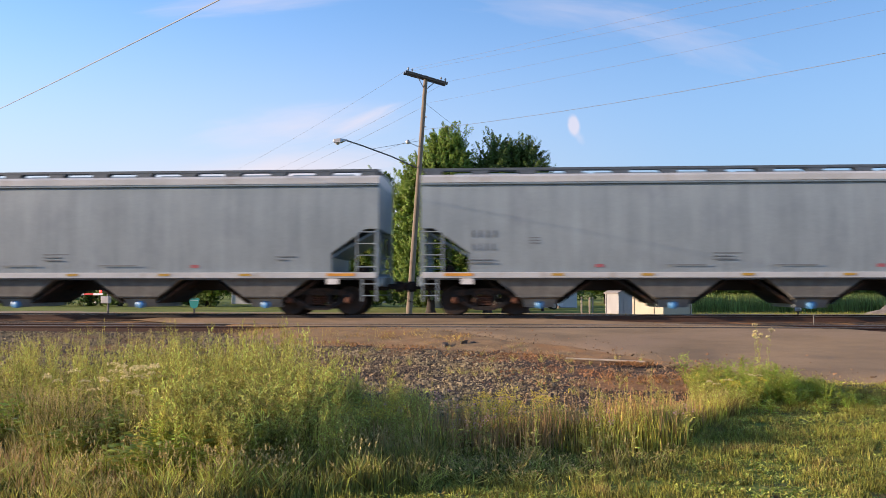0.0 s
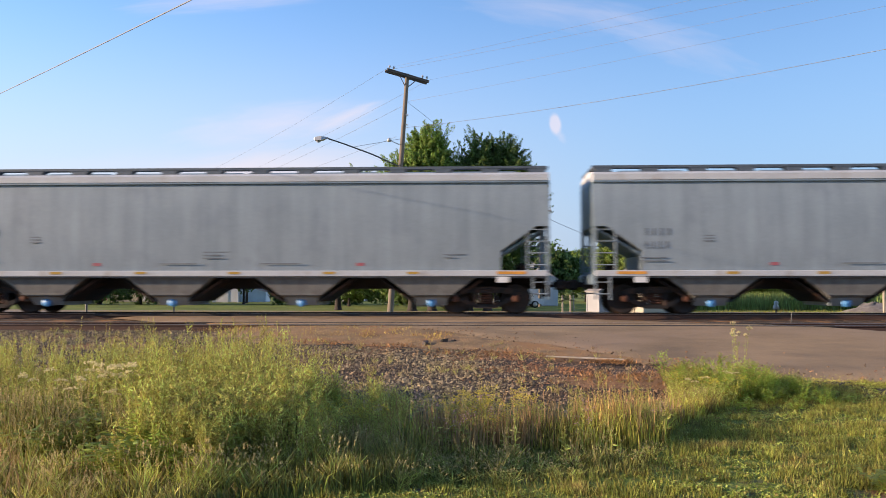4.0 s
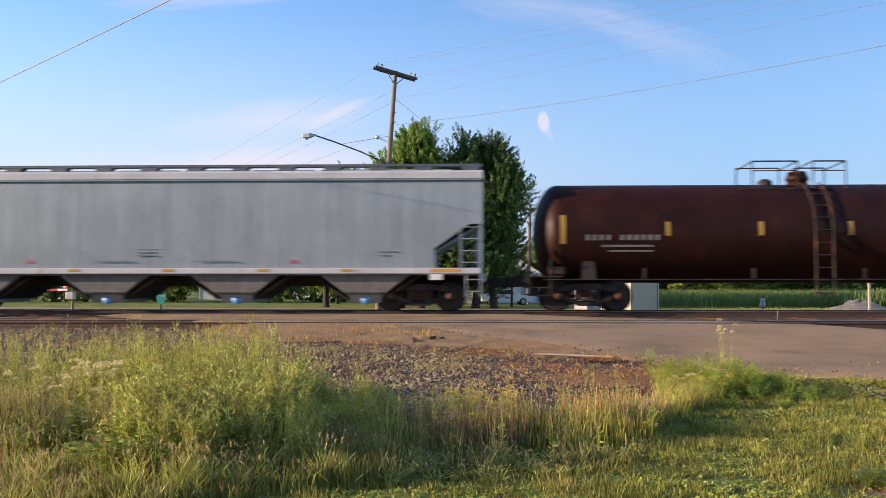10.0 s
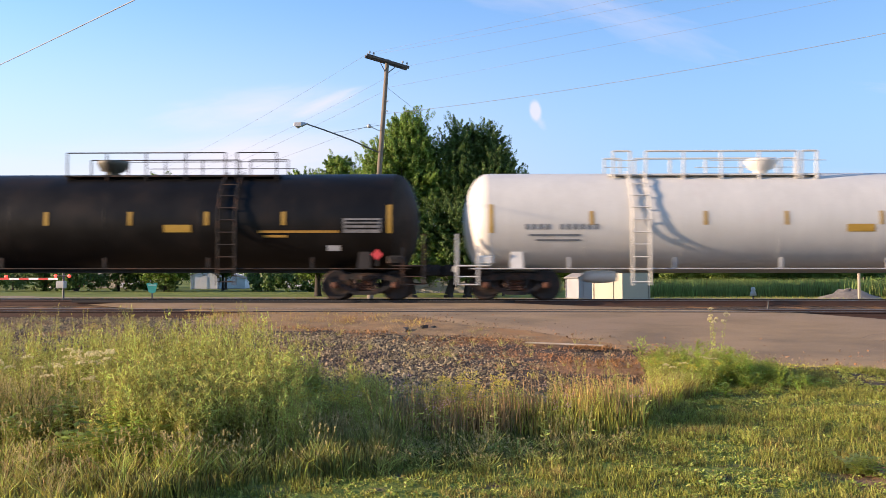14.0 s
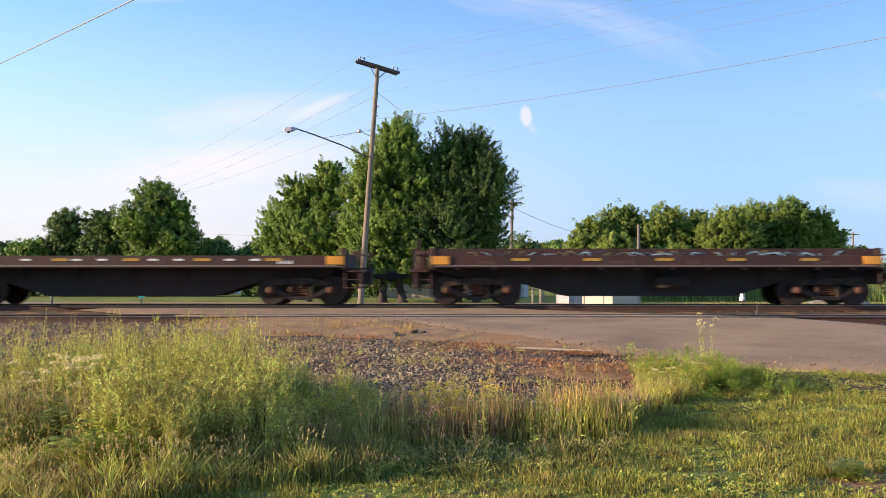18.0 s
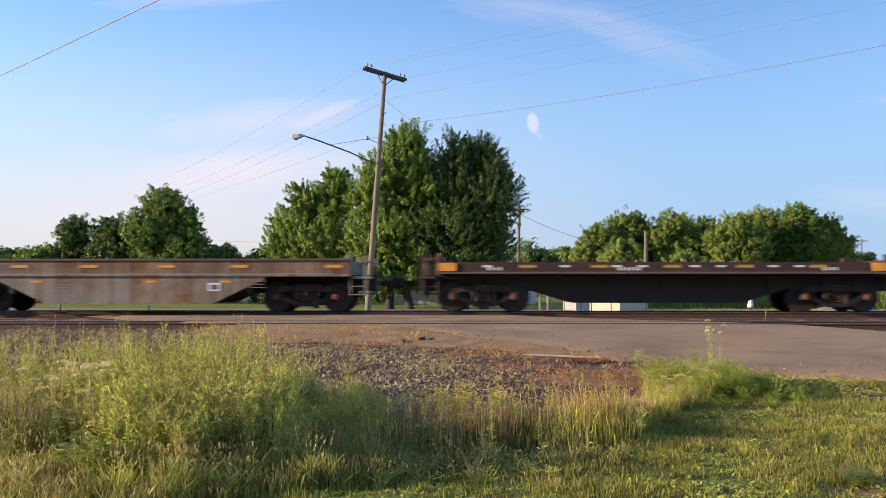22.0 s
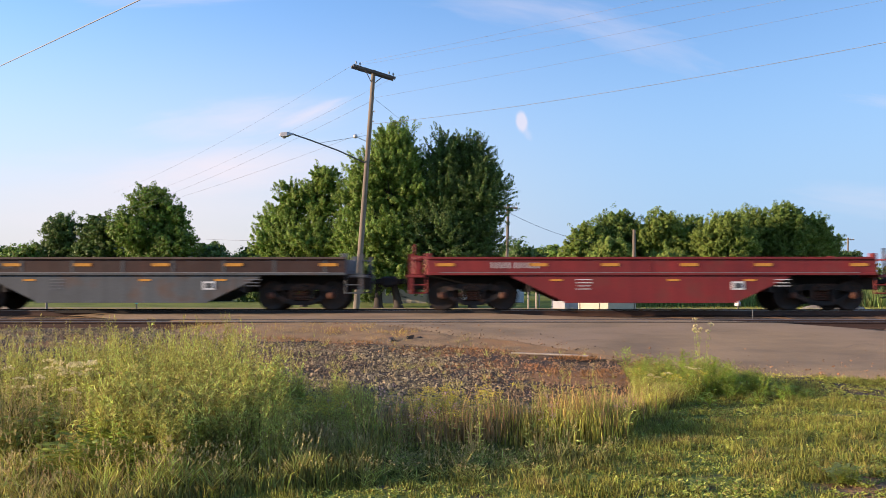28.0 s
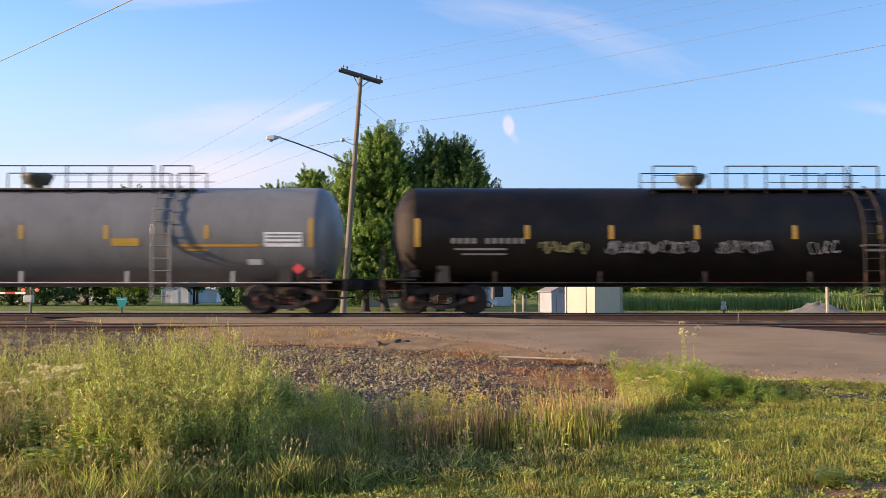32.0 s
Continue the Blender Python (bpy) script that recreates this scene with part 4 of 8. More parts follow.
    for e in (-1, 1):
        for y in (-1.56, 1.56):
            x = -h + 0.06 if e < 0 else h - 0.64
            part("ladder", lad, HOPPER, car, at=pose(x, y, 0))
            part("step", low, HOPPER, car, at=pose(x + (0.0 if e < 0 else 0.16), y, 0))
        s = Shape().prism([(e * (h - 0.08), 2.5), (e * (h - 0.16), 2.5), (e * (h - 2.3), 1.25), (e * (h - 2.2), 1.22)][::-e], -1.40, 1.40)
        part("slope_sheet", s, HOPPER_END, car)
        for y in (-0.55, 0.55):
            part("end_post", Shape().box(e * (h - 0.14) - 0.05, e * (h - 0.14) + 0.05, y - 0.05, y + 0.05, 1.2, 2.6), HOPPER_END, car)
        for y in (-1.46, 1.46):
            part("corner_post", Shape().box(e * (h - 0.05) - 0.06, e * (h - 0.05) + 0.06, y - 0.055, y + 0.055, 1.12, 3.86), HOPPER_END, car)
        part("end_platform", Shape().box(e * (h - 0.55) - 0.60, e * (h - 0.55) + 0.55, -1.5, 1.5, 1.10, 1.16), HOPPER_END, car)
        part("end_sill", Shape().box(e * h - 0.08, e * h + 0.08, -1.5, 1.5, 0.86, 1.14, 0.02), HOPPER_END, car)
        part("air_tank", Shape().lathe([(-0.5, 0), (-0.5, 0.17), (0.5, 0.17), (0.5, 0)], "y", 12, centre=(e * (h - 0.75), 0.3, 1.36)), STEEL_DARK, car)
        part("placard", Shape().box(e * (h - 1.35) - 0.18, e * (h - 1.35) + 0.18, -1.60, -1.57, 0.92, 1.09), LETTER_WHITE, car, "small white placard on the sill")
        truck(car, e * (h - 1.85))
    brake = Shape().lathe([(0.0, 0.04), (0.0, 0.28), (0.04, 0.28), (0.04, 0.04)], "x", 16, centre=(h - 0.02, 0.5, 2.1))
    part("brake_wheel", brake, STEEL_DARK, car)
    # markings
    me = Shape().box(-0.17, 0.17, -1.632, -1.622, 1.165, 1.235).mesh("reflector")
    for x in (-5.3, -2.75, 0.05, 2.85, 5.3):
        part("reflector", me, REFLECT, car, "faded yellow reflector", at=pose(x, 0, 0))
    me = Shape().box(-0.42, 0.42, -1.632, -1.622, 1.16, 1.24).mesh("reflector")
    for x in (-8.15, 8.15):
        part("reflector", me, ORANGE, car, "long orange reflector", at=pose(x, 0, 0))
    me = Shape().box(-0.12, 0.12, -1.530, -1.522, 1.41, 1.50).mesh("red_plate")
    for x in (-4.1, 3.75):
        part("red_plate", me, FADED_RED, car, "small red plate", at=pose(x, 0, 0))
    for x, z, ws in ((-2.2, 1.46, (1.1,)), (0.8, 1.46, (1.2,)), (-0.9, 1.80, (0.8, 0.55, 0.6)), (6.2, 1.72, (0.6, 0.3)), (-7.9, 1.62, (0.75, 0.75))):
        part("small_print", lines(x, z, ws, -1.562, 0.03), LETTER_FADED, car)
    couplers(car, -h - 0.42, h + 0.42)
    return car


def hopper_marks(car, rng, extra=None):
    """Reporting marks as plain bars, their size and colour kept."""
    for i in range(4):
        part("mark_letter", bars(-7.75 + 0.21 * i, 2.28, (1,), -1.592, 0.20, 0.06), LETTER_FADED, car, "faded dark stencilled letter bar")
        part("number_digit", bars(-7.75 + 0.195 * i, 1.90, (1,), -1.578, 0.20, 0.055), LETTER_FADED, car, "faded dark stencilled digit bar")
    if rng.random() < 0.6:
        part("small_plate", lines(-6.1, 2.25, (0.3, 0.3, 0.3), -1.588, 0.035, 0.08), LETTER_FADED, car)
    if extra == "blue":
        for k, ink in enumerate((SPRAY_VIOLET, SPRAY_VIOLET, SPRAY_VIOLET, SPRAY_DARK)):
            spray(car, rng, -5.95 + 0.05 * k, 1.33 + 0.02 * k, 1.7, 0.72 - 0.08 * k, -1.574 - 0.004 * k, (ink,), 5)
    if extra == "dark":
        spray(car, rng, -4.3, 1.40, 2.75, 0.45, -1.58, (SPRAY_DARK,), 9)


def spray(car, rng, x, z, w, h, y, colours, letters):
    """Sprayed lettering as loose, unreadable bands."""
    for i in range(letters):
        s = Shape()
        cx = x + (i + 0.5) * w / letters
        rx, rz = w / letters * rng.uniform(0.38, 0.52), h * rng.uniform(0.38, 0.5)
        a0, a1 = rng.uniform(0, 6.2), rng.uniform(3.0, 5.6)
        steps, th = 12, h * rng.uniform(0.04, 0.09)
        rows = []
        for k in range(steps + 1):
            a = a0 + a1 * k / steps
            wob = 1 + 0.2 * math.sin(3 * a + i)
            c, sn = math.cos(a) * wob, math.sin(a) * wob
            zc = z + h / 2
            rows.append(((cx + (rx - th) * c, y - 0.012, zc + (rz - th) * sn), (cx + (rx + th * 0.6) * c, y - 0.012, zc + (rz + th * 0.6) * sn)))
        v = [p for r in rows for p in r]
        s.add(v, [(2 * k, 2 * k + 1, 2 * k + 3, 2 * k + 2) for k in range(steps)])
        s.add([(p[0], p[1] + 0.008, p[2]) for p in v], [(2 * k + 2, 2 * k + 3, 2 * k + 1, 2 * k) for k in range(steps)])
        part("sprayed_letter", s, colours[i % len(colours)], car, "loose sprayed paint band")


# ---- tank car ----
def tank_car(length, radius, paint, label, style, mark=LETTER_YELLOW, trim=None, seed=1, stripes=(-4.9, -2.45, -0.4, 2.75, 5.05), rails=((-1.41, 3.4), (3.75, 4.95)), placard=0.83, housing=-0.1, rung=3.4):
    """length: over the heads. style 'general' has a short centre platform, 'long' the later kind with long railings.
    stripes, rails, placard, housing, rung: where the reflectors, railings, yellow placard, valve housing and ladder stand."""
    rng = random.Random(seed)
    car = thing("tank_car", label, "tank car", "tank cars of the train")
    hl, zc = length / 2, 2.33
    trim = trim or STEEL_DARK
    mark = LETTER_DIM if mark is LETTER_WHITE and style != "plain" else mark
    depth = radius * 0.48
    tank = part("tank", Shape().lathe([(-hl + depth, radius), (hl - depth, radius)], "x", 64, centre=(0, 0, zc)), paint, car)
    for e in (-1, 1):
        prof = [(e * (hl - depth * (1 - math.cos(a))), max(radius * math.sin(a), 0.001)) for a in (i / 10 * math.pi / 2 for i in range(11))]
        part("tank_head", Shape().lathe(prof[::e], "x", 64, centre=(0, 0, zc)), TANK_HEAD if paint is TANK_BLACK else paint, car, "dusty domed tank head, sunlight put into its brown" if paint is TANK_BLACK else "")
    seam = Shape().lathe([(-0.02, radius + 0.001), (-0.006, radius + 0.005), (0.006, radius + 0.005), (0.02, radius + 0.001)], "x", 64, centre=(0, 0, zc)).mesh("weld_seam")
    for k in range(7):
        part("weld_seam", seam, paint, tank, at=pose(-hl + depth + 0.02 + k * (length - 2 * depth - 0.04) / 6, 0, 0))
    # stub sills, bolsters and saddles
    tx = hl - 1.55
    for e in (-1, 1):
        part("stub_sill", Shape().box(e * (hl - 0.9) - 1.5, e * (hl - 0.9) + 1.55, -0.30, 0.30, 0.72, 1.06, 0.02), FLAT_DARK, car)
        part("body_bolster", Shape().loft([[(e * tx - 0.2, -1.42, 0.92), (e * tx + 0.2, -1.42, 0.92), (e * tx + 0.2, 1.42, 0.92), (e * tx - 0.2, 1.42, 0.92)],
                                           [(e * tx - 0.16, -1.2, 1.5), (e * tx + 0.16, -1.2, 1.5), (e * tx + 0.16, 1.2, 1.5), (e * tx - 0.16, 1.2, 1.5)]]), FLAT_DARK if trim is STEEL_DARK else trim, car)
        part("end_sill", Shape().box(e * (hl + 0.25) - 0.06, e * (hl + 0.25) + 0.06, -1.45, 1.45, 0.84, 1.0), trim, car)
        part("end_platform", Shape().box(e * (hl - 0.25) - 0.50, e * (hl - 0.25) + 0.50, -1.5, 1.5, 1.0, 1.04), trim, car)
        for y in (-1.46, 1.46):
            part("grab_post", Shape().box(e * (hl + 0.2) - 0.035, e * (hl + 0.2) + 0.035, y - 0.035, y + 0.035, 0.45, 1.95), trim, car)
            part("grab_post", Shape().box(e * (hl - 0.42) - 0.03, e * (hl - 0.42) + 0.03, y - 0.03, y + 0.03, 0.45, 1.55), trim, car)
            s = Shape()
            for z in (0.47, 0.70):
                s.tube((e * (hl + 0.2), y, z), (e * (hl - 0.42), y, z), 0.02, 6)
            part("step_rung", s, trim, car)
        part("valve_box", Shape().box(e * (hl - 0.62) - 0.25, e * (hl - 0.62) + 0.25, -1.35, -0.95, 1.05, 1.32, 0.05), trim, car)
        truck(car, e * tx)
    # side handrail along the foot of the tank
    me = Shape().tube((-hl + 0.2, 0, 0.93), (hl - 0.2, 0, 0.93), 0.022, 6).mesh("side_rail")
    for y in (-1.48, 1.48):
        part("side_rail", me, PALE_METAL if trim is not STEEL_DARK or style == "grey" else trim, car, at=pose(0, y, 0))
    me = Shape().box(-0.04, 0.04, -1.47, -1.41, 0.92, 1.26).mesh("rail_bracket")
    k = int(length / 2.9)
    for i in range(1, k):
        part("rail_bracket", me, PALE_METAL if paint in (TANK_WHITE, TANK_GREY) else trim, car, at=pose(-hl + i * length / k, 0, 0))
    top = zc + radius
    if style == "general":
        part("manway", Shape().lathe([(0, 0.30), (0.16, 0.30), (0.18, 0.34), (0.26, 0.34), (0.44, 0.26), (0.46, 0.0)], "z", 18, centre=(0.22 if seed % 2 else -0.8, 0, top - 0.05)), paint if paint is TANK_BROWN else FLAT_DARK, car)
        part("valve_housing", Shape().lathe([(0, 0.22), (0.12, 0.22), (0.2, 0.1), (0.2, 0.0)], "z", 14, centre=(-0.75 if seed % 2 else 0.35, 0, top - 0.02)), FLAT_DARK, car)
        part("walkway", Shape().box(-1.9, 1.0, -0.8, 0.8, top - 0.22, top - 0.19), STEEL_DARK, car)
        for x0, x1 in ((-1.38, -0.05), (0.40, 1.35)):
            s = Shape()
            for x in (x0, x1):
                s.tube((x, -0.8, top - 0.2), (x, -0.8, top + 0.62), 0.022, 6)
                s.tube((x, 0.8, top - 0.2), (x, 0.8, top + 0.62), 0.022, 6)
                s.tube((x, -0.8, top + 0.62), (x, 0.8, top + 0.55), 0.02, 6)
            s.tube((x0, -0.8, top + 0.62), (x1, -0.8, top + 0.62), 0.022, 6).tube((x0, 0.8, top + 0.62), (x1, 0.8, top + 0.62), 0.022, 6)
            s.tube((x0, -0.8, top + 0.34), (x1, -0.8, top + 0.34), 0.016, 6)
            part("railing", s, STEEL_DARK, car)
        lx = 0.15
    elif style == "plain":
        part("manway", Shape().lathe([(0, 0.22), (0.26, 0.22), (0.30, 0.12), (0.30, 0.0)], "z", 16, centre=(0.0, 0, top - 0.03)), PALE_METAL, car)
        part("walkway", Shape().box(-1.1, 0.9, -0.8, 0.8, top - 0.10, top - 0.06), STEEL_DARK, car)
        part("inspection_panel", Shape().lathe([(-0.1, radius + 0.004), (1.1, radius + 0.004)], "x", 64, centre=(0, 0, zc)), FLAT_DARK, car, "glossy dark band round the tank")
        for x0, x1 in ((-1.12, -0.70), (-0.15, 1.10)):
            s = Shape()
            for y in (-0.75, 0.75):
                s.path([(x0, y, top - 0.2), (x0, y, top + 0.56), (x0 + 0.12, y, top + 0.70), (x1 - 0.05, y, top + 0.70), (x1, y, top + 0.30), (x1, y, top - 0.2)], 0.02, 6)
            s.tube((x1, -0.75, top + 0.30), (x1, 0.75, top + 0.30), 0.018, 6)
            part("railing", s, STEEL_DARK, car)
        lx = -0.2
    else:
        part("protective_housing", Shape().lathe([(0, 0.20), (0.12, 0.22), (0.16, 0.36), (0.34, 0.46), (0.40, 0.48), (0.46, 0.46), (0.50, 0.0)], "z", 20, centre=(housing, 0, top - 0.03)), trim if trim is not STEEL_DARK else HOUSING, car, "flared valve housing")
        part("walkway", Shape().box(rails[0][0] - 0.1, rails[-1][1] + 0.1, -0.85, 0.85, top - 0.14, top - 0.10), trim, car)
        bar = 0.03 if trim is TANK_WHITE else 0.018
        for y in (-0.85, 0.85):
            for x0, x1 in rails:
                s = Shape()
                count = max(2, round((x1 - x0) / 1.25) + 1)
                for i in range(count):
                    x = x0 + (x1 - x0) * i / (count - 1)
                    s.box(x - bar, x + bar, y - bar, y + bar, top - 0.25, top + 0.58)
                s.tube((x0, y, top + 0.58), (x1, y, top + 0.58), bar, 6).tube((x0 + 1.9 if x1 - x0 > 2 else x0, y, top + 0.30), (x1 + 0.25, y, top + 0.30), 0.012, 6)
                part("railing", s, trim if trim is not STEEL_DARK else STEEL_DARK, car)
        lx = rung
    # ladder that follows the shell
    s = Shape()
    pts = [(a, zc + (radius + 0.10) * math.sin(a), -(radius + 0.10) * math.cos(a)) for a in (radians(d) for d in (70, 50, 30, 10, 0))] + [(0, 1.6, -radius - 0.10), (0, 0.45, -radius - 0.10)]
    for q in (0, 0.5):
        for (_, z0, y0), (_, z1, y1) in zip(pts, pts[1:]):
            s.tube((lx + q, y0, z0), (lx + q, y1, z1), 0.028, 6)
    for i in range(9):
        z = 0.55 + i * 0.36
        d = z - zc
        y = -(radius + 0.10) if d < 0 else -math.sqrt(max((radius + 0.10) ** 2 - d * d, 0.01))
        s.tube((lx, y, z), (lx + 0.5, y, z), 0.02, 6)
    part("ladder", s, TANK_GREY if paint is TANK_GREY else trim, car)
    # markings follow the flank of the tank
    def on_tank(x0, x1, z0, z1, steps=4):
        q = Shape()
        a0, a1 = math.asin((z0 - zc) / radius), math.asin((z1 - zc) / radius)
        r = radius + 0.010
        v = []
        for rr in (r, radius - 0.004):
            for i in range(steps + 1):
                a = a0 + (a1 - a0) * i / steps
                v += [(x0, -rr * math.cos(a), zc + rr * math.sin(a)), (x1, -rr * math.cos(a), zc + rr * math.sin(a))]
        q.add(v[:2 * steps + 2], [(2 * i, 2 * i + 1, 2 * i + 3, 2 * i + 2) for i in range(steps)])
        return q
    for x in stripes:
        part("reflector", on_tank(x - 0.06, x + 0.06, 2.20, 2.60), REFLECT, car, "yellow reflector stripe")
    for e in (-1, 1):
        part("reflector", on_tank(e * (hl - depth - 0.07) - 0.065, e * (hl - depth - 0.07) + 0.065, 1.97, 2.80), REFLECT, car, "tall yellow reflector stripe")
    x = -hl + (1.45 if style == "general" else 0.95 if style == "plain" else 1.80)
    for count in (4, 6):
        for i in range(count):
            part("lettering", on_tank(x, x + 0.10, 2.07, 2.23, 2), mark, car)
            x += 0.2
        x += 0.2
    part("small_print", on_tank(-hl + 1.9, -hl + 3.4, 1.88, 1.94, 1), mark, car)
    part("small_print", on_tank(-hl + 2.1, -hl + 3.4, 1.74, 1.79, 1), mark, car)
    # data panel near the other end
    part("data_panel", on_tank(hl - 2.15, hl - 1.05, 1.98, 2.40), LETTER_DIM if paint not in (TANK_WHITE, TANK_GREY) else LETTER_WHITE, car, "pale stencilled data panel")
    for z in (2.08, 2.20, 2.30):
        part("panel_line", on_tank(hl - 2.10, hl - 1.10, z, z + 0.05, 1), TANK_BLACK if paint is not TANK_GREY else LETTER_FADED, car, at=pose(0, -0.005, 0))
    part("small_plate", on_tank(hl - 2.65, hl - 2.25, 1.46, 1.62, 2), LETTER_WHITE if paint is not TANK_WHITE else LETTER_DARK, car)
    if style in ("long", "grey"):
        part("warning_stripe", on_tank(hl - 4.65, hl - 2.28, 1.98, 2.05, 1), mark, car)
        part("warning_stripe", on_tank(hl - 4.5, hl - 3.8, 1.85, 1.92, 1), mark, car)
        part("placard", on_tank(placard, placard + 0.80, 2.00, 2.22, 2), REFLECT, car, "yellow placard")
        p = Shape()
        a = 0.17
        p.add([(hl - 1.15, -1.56, 1.34 - a), (hl - 1.15 + a, -1.56, 1.34), (hl - 1.15, -1.56, 1.34 + a), (hl - 1.15 - a, -1.56, 1.34)], [(0, 1, 2, 3)])
        p.add([(hl - 1.15, -1.54, 1.34 - a), (hl - 1.15 + a, -1.54, 1.34), (hl - 1.15, -1.54, 1.34 + a), (hl - 1.15 - a, -1.54, 1.34)], [(3, 2, 1, 0), ])
        part("hazard_diamond", p, RED_SIGN, car, "red diamond hazard placard")
        part("placard_holder", Shape().box(hl - 1.19, hl - 1.11, -1.54, -1.48, 1.0, 1.5), trim, car)
    if paint is TANK_WHITE:
        part("bottom_outlet", Shape().lathe([(-0.55, 0.0), (-0.5, 0.16), (-0.2, 0.22), (0.2, 0.22), (0.5, 0.16), (0.55, 0.0)], "x", 14, centre=(-hl + 4.1, -0.35, 0.72)), TANK_WHITE, car, "white bottom outlet fitting")
    if style == "plain":
        part("placard", on_tank(0.41, 1.03, 1.66, 2.16, 3), REFLECT, car, "yellow square placard")
        for z in (2.34, 2.44, 2.86):
            part("small_print", on_tank(0.41, 0.95, z, z + 0.05, 1), LETTER_WHITE, car)
        for z, w in ((2.22, 0.85), (2.10, 0.75), (2.01, 0.7), (1.92, 0.65), (1.83, 0.55)):
            part("small_print", on_tank(-2.8, -2.8 + w, z, z + 0.04, 1), LETTER_WHITE, car)
    if style == "general":
        part("placard", on_tank(hl - 4.95, hl - 4.15, 2.10, 2.36, 2), ORANGE if paint is TANK_BROWN else FLAT_SLATE, car)
    couplers(car, -hl - 0.72, hl + 0.72)
    car["half"] = hl
    return car

# ---- low steel-carrying cars ----
LOW_HALF, LOW_DECK = 7.05, 6.50


def fishbelly_car(paint, label, end_paint=None, seed=1, sprayed=None, marks=LETTER_DARK, top=None, stripe=None):
    """Low-sided car: straight top chord over deep fish-bellied side plates."""
    rng = random.Random(seed)
    car = thing("low_sided_car", label, "flat car", "low steel-carrying cars of the train")
    end_paint = end_paint or paint
    h, d = LOW_HALF, LOW_DECK
    top = top or paint
    for y in (-1.48, 1.48):
        o = 0.05
        s = Shape().box(-d, d, y - o, y + o, 1.10, 1.52, 0.012)
        part("side_wall", s, top, car)
        if stripe:
            part("yellow_stripe", Shape().box(-d + 0.1, d - 0.1, y - o - 0.006, y + o + 0.006, 1.24, 1.40), stripe, car, "faded orange stripe along the side")
        s = Shape().box(-d, d, y - 0.10, y + 0.10, 1.50, 1.57, 0.012)
        part("top_rail", s, RIB_RUST if paint is not FLAT_RED else paint, car)
        s = Shape().box(-d, d, y - 0.085, y + 0.085, 1.04, 1.12, 0.012)
        part("deck_rail", s, paint, car)
        part("worn_edge", Shape().box(-d + 0.4, d - 0.5, y - 0.092, y + 0.092, 1.112, 1.128), PALE_METAL if paint in (FLAT_GREY, FLAT_TAN) or stripe else LETTER_DIM, car)
        b0, b1 = d - 2.5, d - 4.0
        s = Shape().prism([(-b1, 0.27), (b1, 0.27), (b0, 0.98), (b0, 1.05), (-b0, 1.05), (-b0, 0.98)], y - 0.03, y + 0.03)
        part("belly_plate", s, paint, car)
        s = Shape().box(-b1, b1, y - 0.10, y + 0.06, 0.24, 0.29)
        part("belly_flange", s, paint, car)
        me = Shape().box(-0.035, 0.035, y - 0.058, y + 0.058, 1.13, 1.49).mesh("stake_pocket")
        for i in range(9):
            part("stake_pocket", me, paint, car, at=pose(-d + 0.6 + i * (2 * d - 1.2) / 8, 0, 0))
    part("deck", Shape().box(-d, d, -1.43, 1.43, 1.12, 1.20), FLAT_DARK, car)
    part("centre_sill", Shape().box(-h - 0.1, h + 0.1, -0.3, 0.3, 0.62, 1.10), FLAT_DARK, car)
    for i in range(5):
        x = -d + 3.0 + i * (2 * d - 6.0) / 4
        part("crossbearer", Shape().box(x - 0.06, x + 0.06, -1.44, 1.44, 0.55, 1.10), FLAT_DARK, car)
    ends(car, h, d, end_paint, paint, rng)
    for e in (-1, 1):
        truck(car, e * (d - 1.36))
    fishbelly_marks(car, d, marks)
    if sprayed:
        spray(car, rng, -d * 0.55, 0.45, d * 0.95, 0.5, -1.516, sprayed, 9)
    couplers(car, -h - 0.70, h + 0.70)
    return car


def fishbelly_marks(car, d, marks):
    ref = Shape().box(-0.25, 0.25, -1.545, -1.533, 1.30, 1.39).mesh("reflector")
    for x in (-d + 0.55, -d * 0.5, -d * 0.18, d * 0.17, d * 0.5, d - 0.5):
        part("reflector", ref, ORANGE, car, "orange reflector strip", at=pose(x, 0, 0))
    low = Shape().box(-0.17, 0.17, -1.522, -1.514, 0.87, 0.93).mesh("reflector")
    for x in (-d * 0.42, d * 0.1, d * 0.44):
        part("reflector", low, ORANGE, car, "orange reflector strip", at=pose(x, 0, 0))
    part("data_plate", Shape().box(d * 0.36, d * 0.36 + 0.36, -1.526, -1.514, 0.62, 0.86), LETTER_WHITE, car, "square white stencilled plate")
    part("data_plate_field", Shape().box(d * 0.36 + 0.07, d * 0.36 + 0.29, -1.534, -1.527, 0.67, 0.81), FLAT_SLATE, car)
    part("lettering", bars(-d + 1.9, 1.24, (4, 5), -1.534, 0.17, 0.05, 0.105), marks, car, "stencilled marks")
    for x, ws in ((-d * 0.33, (0.45, 0.45, 0.4, 0.4)), (d * 0.55, (0.45, 0.4, 0.45))):
        part("small_print", lines(x, 0.9, ws, -1.514, 0.022, 0.09), marks, car)


